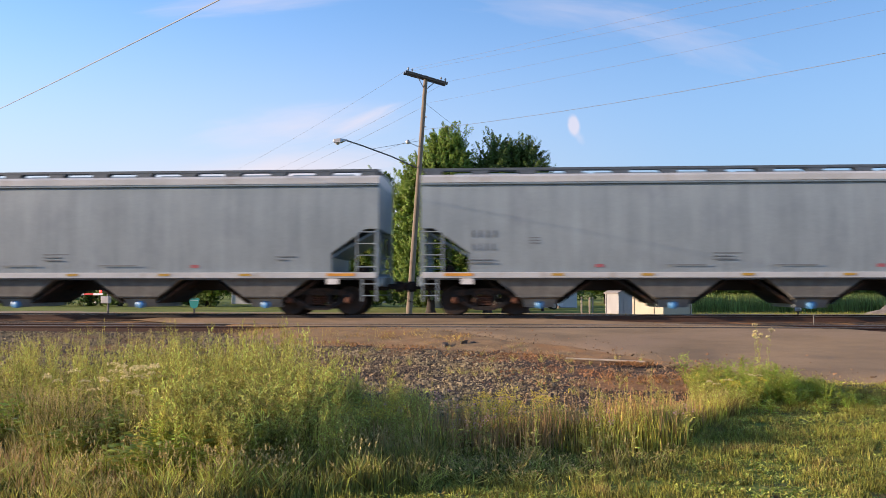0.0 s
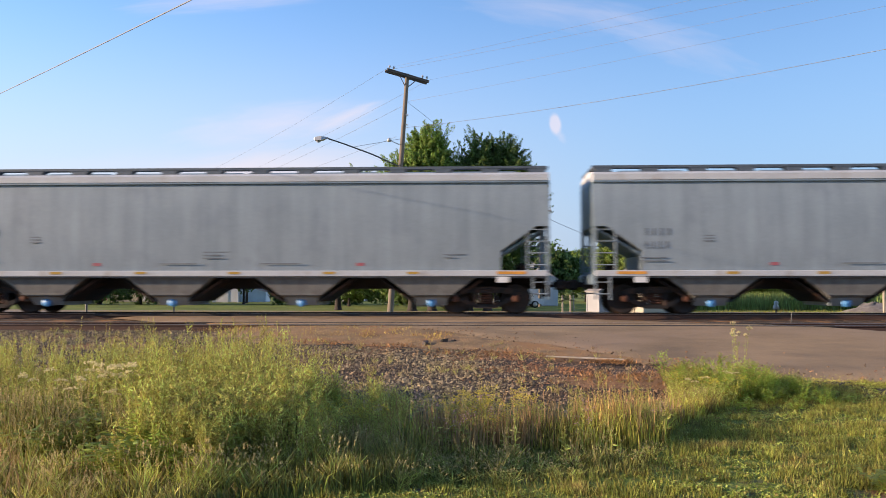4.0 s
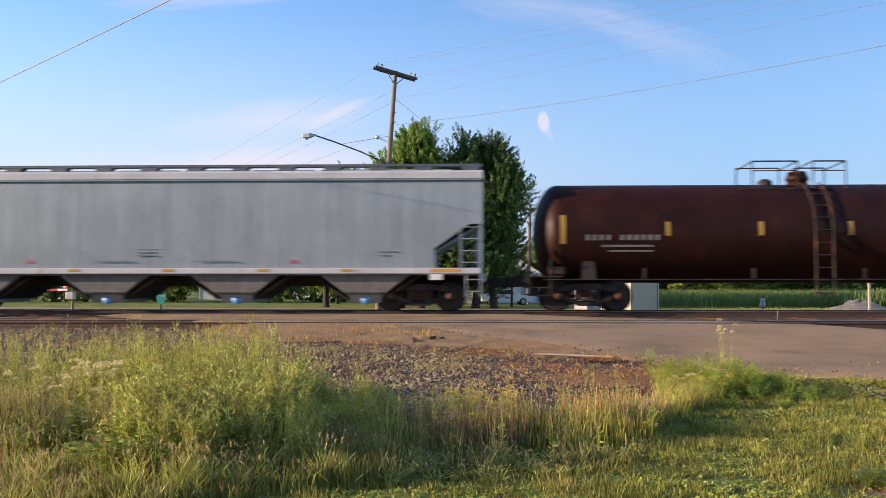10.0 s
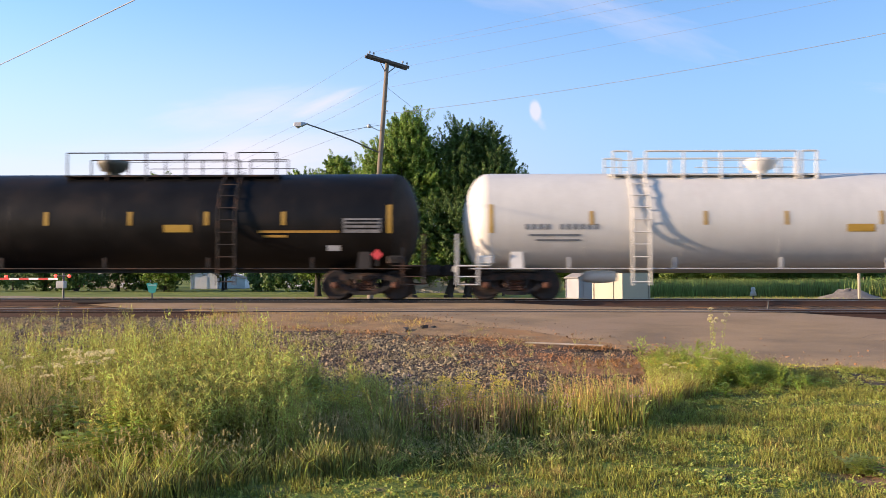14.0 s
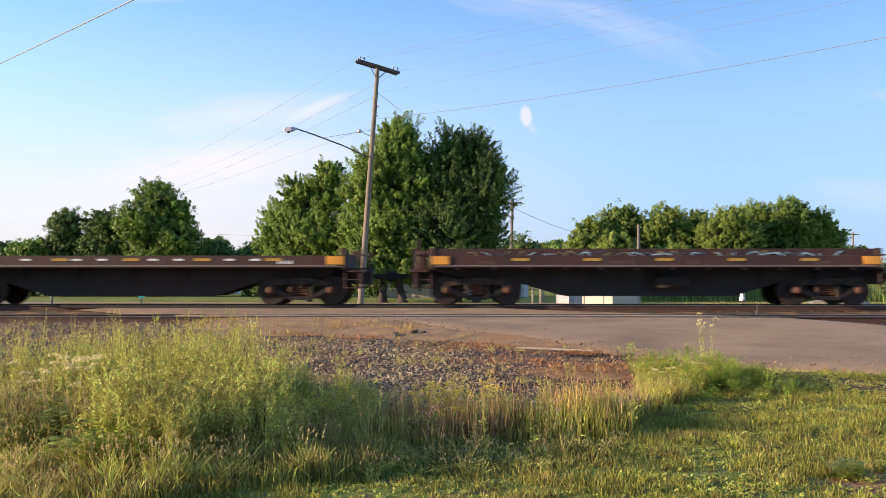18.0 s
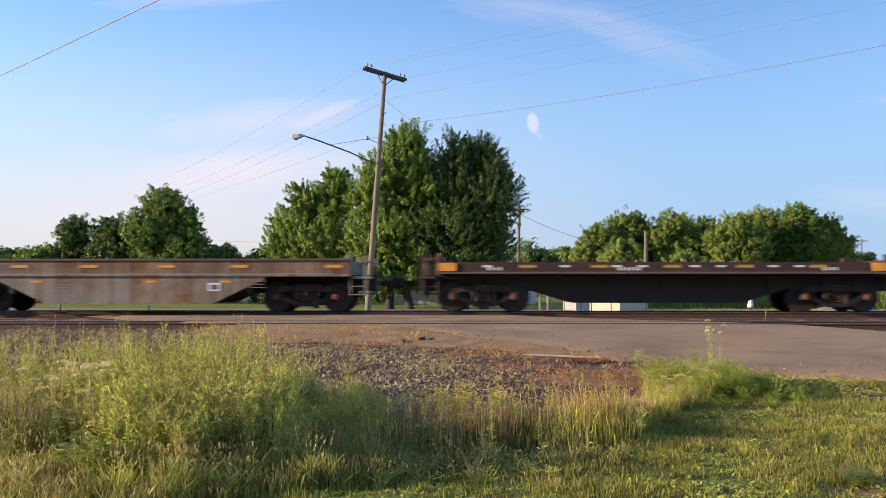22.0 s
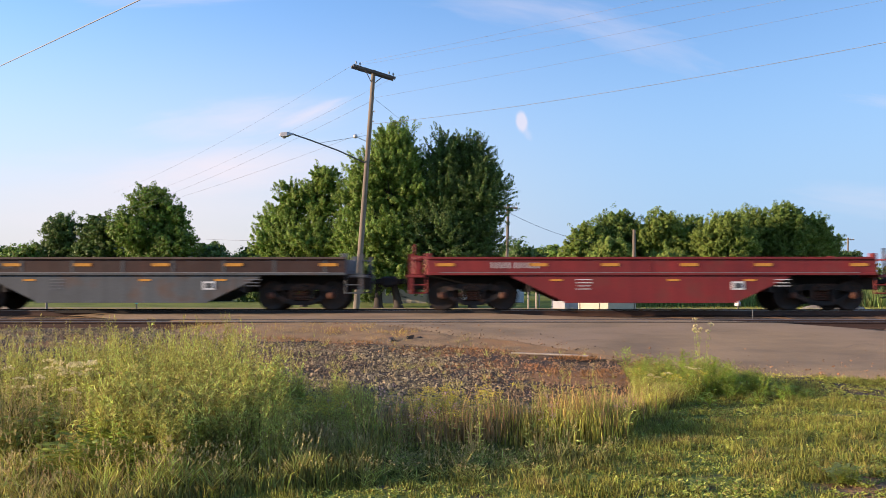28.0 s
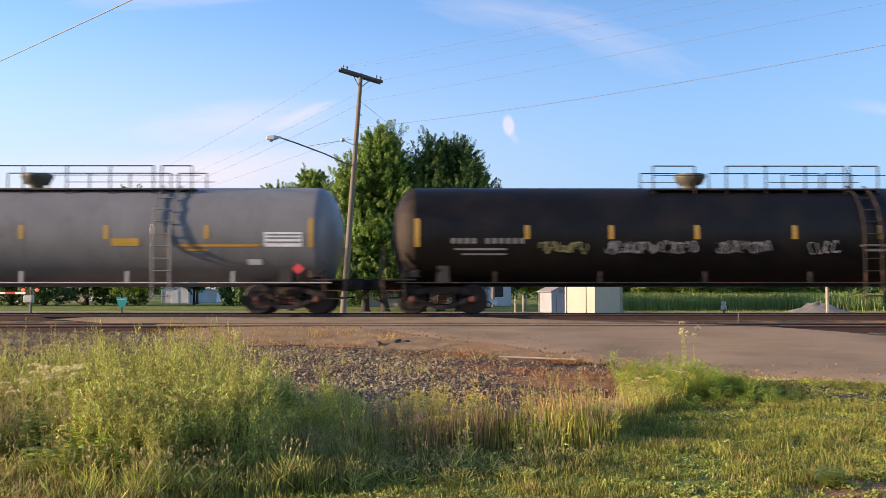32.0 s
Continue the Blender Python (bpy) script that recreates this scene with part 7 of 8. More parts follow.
def trees():
    g = 0.85
    # side light put into leaf tones: lighter tree on the sun's side, darker beyond
    tree("tall maple with a broad light green crown, lit from one side", -8.0, 62, [(0.5, 11.5, 1.5, 2.0), (0.2, 10.3, 2.0, 2.1), (0.9, 8.6, 2.9, 2.7), (-2.1, 7.9, 1.7, 2.3), (-0.4, 5.2, 2.9, 2.2), (-2.4, 5.0, 1.6, 2.1), (-0.9, 9.6, 1.7, 1.8), (1.6, 3.4, 2.2, 1.6), (-1.4, 3.2, 2.2, 1.5), (0.2, 2.3, 2.4, 1.0), (-2.2, 2.4, 1.8, 1.0)], 0.062, 76, 11, LEAF_LIGHT, 0.32, stems=2, rise=0.45, dense=4.2)
    tree("tall dark green tree with upswept branches", -3.4, 63, [(-0.8, 10.5, 1.5, 1.9), (-0.6, 8.0, 2.7, 2.6), (1.3, 9.9, 1.5, 2.1), (1.8, 7.6, 1.9, 2.1), (-1.0, 4.9, 2.8, 2.1), (1.6, 5.0, 1.9, 2.0), (0.0, 3.2, 2.5, 1.5), (2.7, 8.6, 1.1, 1.6), (1.2, 10.9, 1.0, 1.3), (1.4, 2.4, 2.2, 1.0), (-1.6, 2.4, 2.2, 1.0)], 0.060, 76, 12, LEAF_DARK, 0.30, stems=3, rise=0.95, dense=4.2)
    tree("maple with a rounded light green crown", -15.0, 66, [(1.6, 9.6, 1.15, 1.25), (1.3, 7.9, 2.0, 1.9), (-0.9, 8.2, 1.5, 1.5), (-1.9, 6.2, 1.9, 1.7), (0.6, 5.0, 3.0, 2.0), (-2.8, 4.8, 1.3, 1.4), (1.9, 4.0, 1.9, 1.9), (-1.0, 3.2, 2.2, 1.3), (0.4, 2.3, 2.6, 0.9)], 0.062, 74, 13, LEAF_LIGHT, 0.26, rise=0.35, dense=4.2)
    tree("thin tree with sparse grey-green leaves", -0.9, 70, [(0.4, 6.4, 1.0, 1.3), (-0.2, 4.8, 1.2, 1.4), (0.9, 7.4, 0.7, 0.8), (-0.6, 3.4, 1.1, 1.1)], 0.08, 14, 14, LEAF_DARK, 0.10, shell=0.2, dense=1.2)
    tree("broad tree with a lit crown beside a field", -37.5, 92, [(-0.5, 10.6, 2.6, 2.0), (-1.6, 7.6, 2.8, 2.5), (1.9, 8.6, 2.2, 2.4), (2.6, 5.8, 2.8, 2.2), (-0.5, 5.0, 3.4, 2.2), (0.5, 3.0, 3.6, 1.8)], 0.12, 40, 15, LEAF, 0.3)
    tree("rounded dark tree beside a field", -44.4, 95, [(0, 7.8, 2.8, 1.9), (-0.4, 5.4, 3.1, 2.0), (0.6, 3.4, 3.2, 1.7)], 0.12, 40, 16, LEAF_DARK, 0.28)
    tree("rounded dark tree beside a field", -49.2, 95, [(0.1, 7.9, 2.0, 1.8), (-0.4, 5.6, 2.4, 2.0), (0.2, 3.4, 2.7, 1.6)], 0.12, 40, 17, LEAF_DARK, 0.26)
    tree("low spreading tree beside a field", -53.4, 96, [(0, 4.9, 2.4, 1.2), (0.8, 3.3, 2.8, 1.4)], 0.20, 24, 18, LEAF, 0.2)
    tree("small round tree far off", -37.0, 110, [(0, 5.6, 1.9, 1.2), (0.2, 3.8, 2.1, 1.5)], 0.2, 24, 19, LEAF_DARK, 0.18)
    tree("small round tree far off", -39.0, 130, [(0, 5.2, 1.9, 1.2), (0.2, 3.4, 2.3, 1.6)], 0.22, 24, 20, LEAF, 0.18)
    specs = [(10.8, 113, 9.6, 3.0, 1), (15.0, 116, 11.6, 3.6, 0), (20.6, 115, 11.2, 3.6, 2), (25.0, 118, 11.0, 3.2, 0), (28.2, 112, 11.0, 3.8, 1), (33.0, 117, 11.8, 3.4, 2), (36.6, 115, 12.2, 3.4, 0), (40.2, 116, 11.0, 3.2, 2), (42.6, 118, 8.2, 2.4, 0)]
    for i, (x, y, h, w, tone) in enumerate(specs):
        h += 0.1
        lob = [(0, h - 2.0, w * 0.75, 2.2), (-w * 0.45, h - 3.6, w * 0.72, 2.3), (w * 0.45, h - 4.0, w * 0.75, 2.4), (0, h - 5.8, w, 2.4), (w * 0.2, 3.2, w, 2.2), (-w * 0.4, 2.4, w * 0.8, 1.6)]
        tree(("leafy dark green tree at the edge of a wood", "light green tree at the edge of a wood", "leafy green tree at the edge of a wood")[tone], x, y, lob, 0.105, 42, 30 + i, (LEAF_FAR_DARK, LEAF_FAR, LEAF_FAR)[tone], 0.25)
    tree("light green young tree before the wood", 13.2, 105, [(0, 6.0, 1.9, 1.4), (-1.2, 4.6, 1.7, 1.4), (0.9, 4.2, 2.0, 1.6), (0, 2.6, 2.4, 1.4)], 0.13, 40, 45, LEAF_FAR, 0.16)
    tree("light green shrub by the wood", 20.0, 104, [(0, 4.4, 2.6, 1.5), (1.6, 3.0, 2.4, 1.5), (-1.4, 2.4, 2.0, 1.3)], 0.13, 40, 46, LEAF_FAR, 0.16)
    tree("pale green bushy tree far off", 7.4, 130, [(0, 5.8, 2.4, 1.4), (1.8, 4.8, 2.0, 1.4), (-1.8, 4.6, 2.0, 1.4), (0, 3.2, 3.4, 1.6)], 0.22, 24, 47, LEAF_LIGHT, 0.16)
    tree("pale green bushy tree far off", 1.2, 128, [(0, 5.2, 2.0, 1.2), (0.4, 3.4, 2.6, 1.6)], 0.22, 24, 48, LEAF, 0.16)
    # yard trees whose trunks and low boughs show below the cars
    r = random.Random(6)
    for i, (x, y) in enumerate(((-62, 104), (-34, 100), (-28, 98), (-22, 102), (-18, 84), (-11, 78), (-5.5, 76), (2.0, 96), (-52, 118), (-70, 125), (16, 128), (24, 130), (48, 125))):
        h = r.uniform(5.0, 6.4)
        tree("yard tree with low dark boughs", x, y, [(0, h - 1.2, 2.0, 1.4), (-1.6, h - 2.2, 1.8, 1.3), (1.6, h - 2.3, 1.8, 1.3), (0.3, h - 3.2, 2.2, 1.1)], 0.2, 18, 60 + i, LEAF_DARK, 0.15)
    # low shrubs along the back of the field
    rng = np.random.default_rng(91)
    lob = []
    for i in range(62):
        x = -78 + i * 1.25 + rng.uniform(-0.4, 0.4)
        if -11.8 < x < -10.6 or -6.5 < x < -5.2 or -36.5 < x < -29 or i % 13 == 9:
            continue
        h = rng.uniform(1.5, 2.8)
        lob.append((x, 93 + 3 * math.sin(i * 0.7), h * 0.5 - 1.0, 1.0, 1.0, h * 0.55))
    v, f = leaf_cloud(rng, lob, 26, 0.15, 0.4, 1.6, 0.1)
    mesh_stuff("shrubs", v, f, None, [LEAF_DARK], "low dark shrubs along the back of the field", "shrubs")
    # far woods along the horizon
    rng = np.random.default_rng(90)
    lob = []
    for i in range(150):
        x = -330 + i * 5.0 + rng.uniform(-2, 2)
        y = 185 + 25 * math.sin(i * 0.37)
        h = 3.2 + 1.2 * math.sin(i * 0.9) + rng.uniform(0, 1.2)
        lob.append((x, y, h * 0.45, 4.4, 3.0, h * 0.62))
    v, f = leaf_cloud(rng, lob, 12, 0.36, 0.4, 0.25)
    mesh_stuff("far_woods", v + np.array([0, 0, -1.2]), f, None, [LEAF_DARK], "far dark woods along the horizon", "woods")
    lob = [(x, 420 + 20 * math.sin(x), 4.5 + 2.5 * math.sin(x * 0.02), 12, 6, 8 + 3 * math.sin(x * 0.013 + 1)) for x in range(60, 520, 11)]
    v, f = leaf_cloud(rng, lob, 10, 0.9, 0.4, 0.06)
    mesh_stuff("far_hill_woods", v + np.array([0, 0, -1.2]), f, None, [LEAF_DARK], "hazy wooded rise on the horizon", "woods")


# ---- grass and weeds ----
def inside_lawn(x, y):
    """True on the mown side of the verge."""
    return x > np.interp(y, (3, 6.3, 6.8, 7.05, 7.6, 8.6, 9.8, 12.3, 15.5, 16.0), (-4.2, -1.98, -0.85, 0.2, 0.9, 1.2, 1.5, 2.76, 6.5, 9.0))


def weed_limit(x):
    """The y at which the verge ends and the stones begin."""
    return np.interp(x, (-20, -6, -3.97, -2.7, -2.0, -0.33, 1.0, 1.5, 1.8, 2.05, 3.2, 4.6, 6.5, 14), (13, 12.0, 11.4, 9.8, 9.0, 9.2, 10.2, 11.4, 12.2, 14.0, 14.8, 14.45, 14.0, 12.4))


def heights(x, y):
    return np.array([ground_z(a, b) for a, b in zip(x, y)])


def blades(name, x, y, h, w, lean, material, rng, label, category, simple=False, lift=0.0):
    """Tapered blades bent over by lean: three triangles each, or one."""
    n = len(x)
    z = heights(x, y) - 0.01 + lift
    a = rng.uniform(0, math.tau, n)
    ux, uy = np.cos(a) * w * 0.5, np.sin(a) * w * 0.5
    b = rng.uniform(0, math.tau, n)
    lx, ly = np.cos(b) * lean * h, np.sin(b) * lean * h
    base = np.stack([x, y, z], 1)
    side = np.stack([ux, uy, 0 * ux], 1)
    mid = base + np.stack([lx * 0.3, ly * 0.3, h * 0.58], 1)
    tip = base + np.stack([lx, ly, h * np.sqrt(np.maximum(1 - lean ** 2, 0.2))], 1)
    if simple:
        v = np.stack([base - side, base + side, tip], 1).reshape(-1, 3)
        return mesh_stuff(name, v, np.arange(len(v)).reshape(-1, 3), None, [material], label, category)
    v = np.stack([base - side, base + side, mid - side * 0.8, mid + side * 0.8, tip], 1).reshape(-1, 3)
    f = np.array([(0, 1, 3), (0, 3, 2), (2, 3, 4)])
    f = (f[None] + (np.arange(n) * 5)[:, None, None]).reshape(-1, 3)
    return mesh_stuff(name, v, f, None, [material], label, category)


def tri_leaf(p, d, n, length, width):
    """A leaf as two triangles from p along d."""
    d, n = np.asarray(d, float), np.asarray(n, float)
    s = np.cross(d, n)
    s = s / (np.linalg.norm(s) + 1e-9) * width * 0.5
    p = np.asarray(p, float)
    m = p + d * length * 0.5
    return [p, m + s, p + d * length, p, p + d * length, m - s]


def sliver(p, d, n, length, width):
    """A narrow leaf as one triangle from p along d."""
    return tri_leaf(p, d, n, length, width * 1.5)[:3]


def strip(a, b, r):
    """A thin stem as two crossed slivers."""
    a, b = np.asarray(a, float), np.asarray(b, float)
    out = []
    for s in (np.array([r, 0, 0]), np.array([0, r, 0])):
        out += [a - s, a + s, b, ]
    return out


def weed_template(rng, kind):
    """Triangles and material numbers of one plant, one metre tall."""
    tri, idx = [], []

    def put(pts, m):
        tri.extend(pts)
        idx.extend([m] * (len(pts) // 3))

    if kind == "clover":      # tall, loosely branched, yellowish spikes
        stems = 4
        for s in range(stems):
            a = rng.uniform(0, 6.28)
            lean = rng.uniform(0.03, 0.22)
            top = np.array([math.cos(a) * lean, math.sin(a) * lean, rng.uniform(0.8, 1.0)])
            put(strip((0, 0, 0), top, 0.007), 0)
            for i in range(11):
                t = 0.18 + 0.8 * i / 11
                p = top * t
                b = rng.uniform(0, 6.28)
                up = rng.uniform(0.9, 2.4)
                d = np.array([math.cos(b), math.sin(b), up])
                d /= np.linalg.norm(d)
                ln = rng.uniform(0.10, 0.22) * (1.15 - t * 0.5)
                e = p + d * ln
                put(strip(p, e, 0.003), 0)
                for k in range(6):
                    q = p + d * ln * (k + 1) / 6
                    ld = rng.normal(size=3) * 0.6 + d * 0.6 + np.array([0, 0, 0.35])
                    ld /= np.linalg.norm(ld)
                    put(sliver(q, ld, rng.normal(size=3), rng.uniform(0.034, 0.072), rng.uniform(0.012, 0.021)), 0)
                if t > 0.6:
                    for k in range(3):
                        q = e + d * 0.016 * k
                        ld = rng.normal(size=3)
                        ld /= np.linalg.norm(ld)
                        put(sliver(q, ld, rng.normal(size=3), 0.028, 0.018), 1)
    elif kind == "seedgrass":  # flowering grass: blades and straw heads
        for s in range(9):
            a, lean = rng.uniform(0, 6.28), rng.uniform(0.05, 0.3)
            top = np.array([math.cos(a) * lean, math.sin(a) * lean, rng.uniform(0.75, 1.0)])
            base = np.array([rng.normal(0, 0.03), rng.normal(0, 0.03), 0])
            put(strip(base, top, 0.0045), 2)
            d = top - base
            d /= np.linalg.norm(d)
            for k in range(9):
                q = top - d * 0.016 * k
                ld = d + rng.normal(size=3) * 0.35
                ld /= np.linalg.norm(ld)
                put(tri_leaf(q, ld, rng.normal(size=3), 0.030, 0.010), 2)
        for s in range(10):
            a, lean = rng.uniform(0, 6.28), rng.uniform(0.2, 0.6)
            d = np.array([math.cos(a) * lean, math.sin(a) * lean, 1.0])
            d /= np.linalg.norm(d)
            put(tri_leaf((rng.normal(0, 0.03), rng.normal(0, 0.03), 0), d, rng.normal(size=3), rng.uniform(0.4, 0.75), 0.014), 0)
    elif kind == "broad":     # leafy, darker plant
        for s in range(4):
            a, lean = rng.uniform(0, 6.28), rng.uniform(0.05, 0.3)
            top = np.array([math.cos(a) * lean, math.sin(a) * lean, rng.uniform(0.7, 1.0)])
            put(strip((0, 0, 0), top, 0.006), 0)
            for i in range(16):
                t = 0.1 + 0.9 * i / 16
                b = rng.uniform(0, 6.28)
                d = np.array([math.cos(b), math.sin(b), rng.uniform(0.0, 0.7)])
                d /= np.linalg.norm(d)
                put(tri_leaf(top * t, d, np.array([0, 0, 1.0]) + rng.normal(size=3) * 0.3, rng.uniform(0.09, 0.17) * (1.2 - 0.5 * t), rng.uniform(0.03, 0.05)), 3)
    elif kind == "umbel":     # feathery leaves under flat white flower heads
        for s in range(4):
            a, lean = rng.uniform(0, 6.28), rng.uniform(0.06, 0.22)
            top = np.array([math.cos(a) * lean, math.sin(a) * lean, rng.uniform(0.8, 1.0)])
            put(strip((0, 0, 0), top, 0.004), 0)
            for i in range(36):
                t = rng.uniform(0.05, 0.95)
                d = rng.normal(size=3) + np.array([0, 0, 0.5])
                d /= np.linalg.norm(d)
                put(tri_leaf(top * t, d, rng.normal(size=3), rng.uniform(0.05, 0.12) * (1.3 - t), 0.009), 0)
            head = rng.uniform(0.035, 0.065)
            for k in range(40):
                r, b = head * math.sqrt(rng.random()), rng.uniform(0, 6.28)
                q = top + np.array([math.cos(b) * r, math.sin(b) * r, 0.022 - r * 0.55 + rng.normal(0, 0.006)])
                put(tri_leaf(q, (math.cos(b) * 0.6, math.sin(b) * 0.6, rng.uniform(-0.3, 0.8)), rng.normal(size=3), 0.026, 0.022), 4)
            for k in range(9):
                b = k * 0.7
                put(strip(top * 0.95, top + np.array([math.cos(b) * 0.04, math.sin(b) * 0.04, 0]), 0.002), 0)
    elif kind in ("mustard", "pink"):
        for s in range(5):
            a, lean = rng.uniform(0, 6.28), rng.uniform(0.05, 0.3)
            top = np.array([math.cos(a) * lean, math.sin(a) * lean, rng.uniform(0.7, 1.0)])
            put(strip((0, 0, 0), top, 0.004), 0)
            for i in range(10):
                d = rng.normal(size=3) + np.array([0, 0, 0.6])
                d /= np.linalg.norm(d)
                put(tri_leaf(top * rng.uniform(0.1, 0.85), d, rng.normal(size=3), rng.uniform(0.05, 0.11), 0.018), 0)
            for k in range(16 if kind == "mustard" else 9):
                q = top + rng.normal(size=3) * np.array([0.025, 0.025, 0.035])
                d = rng.normal(size=3)
                d /= np.linalg.norm(d)
                put(tri_leaf(q, d, rng.normal(size=3), 0.022, 0.018), 5 if kind == "mustard" else 6)
    elif kind == "stalk":     # one thin stem with a loose brownish spike
        for s in range(2):
            a, lean = rng.uniform(0, 6.28), rng.uniform(0.02, 0.15)
            top = np.array([math.cos(a) * lean, math.sin(a) * lean, rng.uniform(0.85, 1.0)])
            put(strip((0, 0, 0), top, 0.004), 0)
            for k in range(40):
                t = rng.uniform(0.55, 1.0)
                d = rng.normal(size=3) + np.array([0, 0, 0.8])
                d /= np.linalg.norm(d)
                put(tri_leaf(top * t, d, rng.normal(size=3), rng.uniform(0.02, 0.05) * (1.4 - t), 0.014), 1 if k % 3 else 2)
            for k in range(6):
                d = rng.normal(size=3)
                d[2] = abs(d[2]) * 0.6
                d /= np.linalg.norm(d)
                put(tri_leaf(top * rng.uniform(0.05, 0.5), d, rng.normal(size=3), rng.uniform(0.06, 0.12), 0.025), 0)
    elif kind == "timothy":   # upright grass, each stem under a short pale head
        for s in range(6):
            a, lean = rng.uniform(0, 6.28), rng.uniform(0.02, 0.22)
            base = np.array([rng.normal(0, 0.05), rng.normal(0, 0.05), 0])
            top = base + np.array([math.cos(a) * lean, math.sin(a) * lean, rng.uniform(0.7, 1.0)])
            put(strip(base, top, 0.0045), 0)
            d = (top - base) / np.linalg.norm(top - base)
            for k in range(5):
                ld = d + rng.normal(size=3) * 0.22
                ld /= np.linalg.norm(ld)
                put(tri_leaf(top - d * 0.022 * k, ld, rng.normal(size=3), 0.045, 0.017), 2)
            for k in range(2):
                ld = np.array([math.cos(a + k * 2.4) * 0.5, math.sin(a + k * 2.4) * 0.5, 1.0])
                ld /= np.linalg.norm(ld)
                put(tri_leaf(base + (top - base) * rng.uniform(0.05, 0.4), ld, rng.normal(size=3), rng.uniform(0.3, 0.55), 0.016), 0)
    elif kind == "rosette":   # flat ring of leaves
        for k in range(9):
            a = rng.uniform(0, 6.28)
            d = np.array([math.cos(a), math.sin(a), rng.uniform(0.1, 0.8)])
            d /= np.linalg.norm(d)
            put(tri_leaf((rng.normal(0, 0.3), rng.normal(0, 0.3), rng.uniform(0.1, 0.5)), d, np.array([0, 0, 1.0]) + rng.normal(size=3) * 0.4, rng.uniform(0.35, 0.75), rng.uniform(0.2, 0.42)), 3 if k % 2 else 0)
    return np.array(tri).reshape(-1, 3, 3), np.array(idx)


def scatter(name, kind, x, y, h, spread, seed, label, category, variants=5, leaf=None):
    """Plants of one kind in one mesh, each turned and sized by itself."""
    rng = np.random.default_rng(seed)
    temps = [weed_template(rng, kind) for _ in range(variants)]
    z = heights(x, y) - 0.01
    vs, ids = [], []
    for i in range(len(x)):
        t, idx = temps[i % variants]
        a = rng.uniform(0, math.tau)
        c, s = math.cos(a), math.sin(a)
        k = spread[i]
        q = np.empty_like(t)
        q[..., 0] = (t[..., 0] * c - t[..., 1] * s) * k + x[i]
        q[..., 1] = (t[..., 0] * s + t[..., 1] * c) * k + y[i]
        q[..., 2] = t[..., 2] * h[i] + z[i]
        vs.append(q)
        ids.append(idx)
    v = np.concatenate(vs).reshape(-1, 3)
    return mesh_stuff(name, v, np.arange(len(v)).reshape(-1, 3), np.concatenate(ids), [leaf or WEED, WEED_TIP, STRAW, leaf or WEED_DARK, PETAL_WHITE, PETAL_YELLOW, PETAL_PINK], label, category)


def sample(rng, n, x0, x1, y0, y1, keep):
    out = []
    while sum(len(o) for o in out) < n:
        x, y = rng.uniform(x0, x1, n), rng.uniform(y0, y1, n)
        ok = keep(x, y)
        out.append(np.stack([x[ok], y[ok]], 1))
    p = np.concatenate(out)[:n]
    return p[:, 0], p[:, 1]


def visible(x, y):
    """The stretch of verge before the tracks, wider than any view of it."""
    return (x > -0.68 * y - 1.2) & (x < 0.56 * y + 1.2)


def clumps(rng, n, centres, spread, keep):
    """Places gathered round scattered middles, with a size of its own for each gathering."""
    cx, cy = centres
    k = rng.integers(0, len(cx), n)
    x, y = cx[k] + rng.normal(0, spread, n), cy[k] + rng.normal(0, spread, n)
    size = rng.uniform(0.55, 1.15, len(cx))[k]
    ok = keep(x, y)
    return x[ok], y[ok], size[ok]


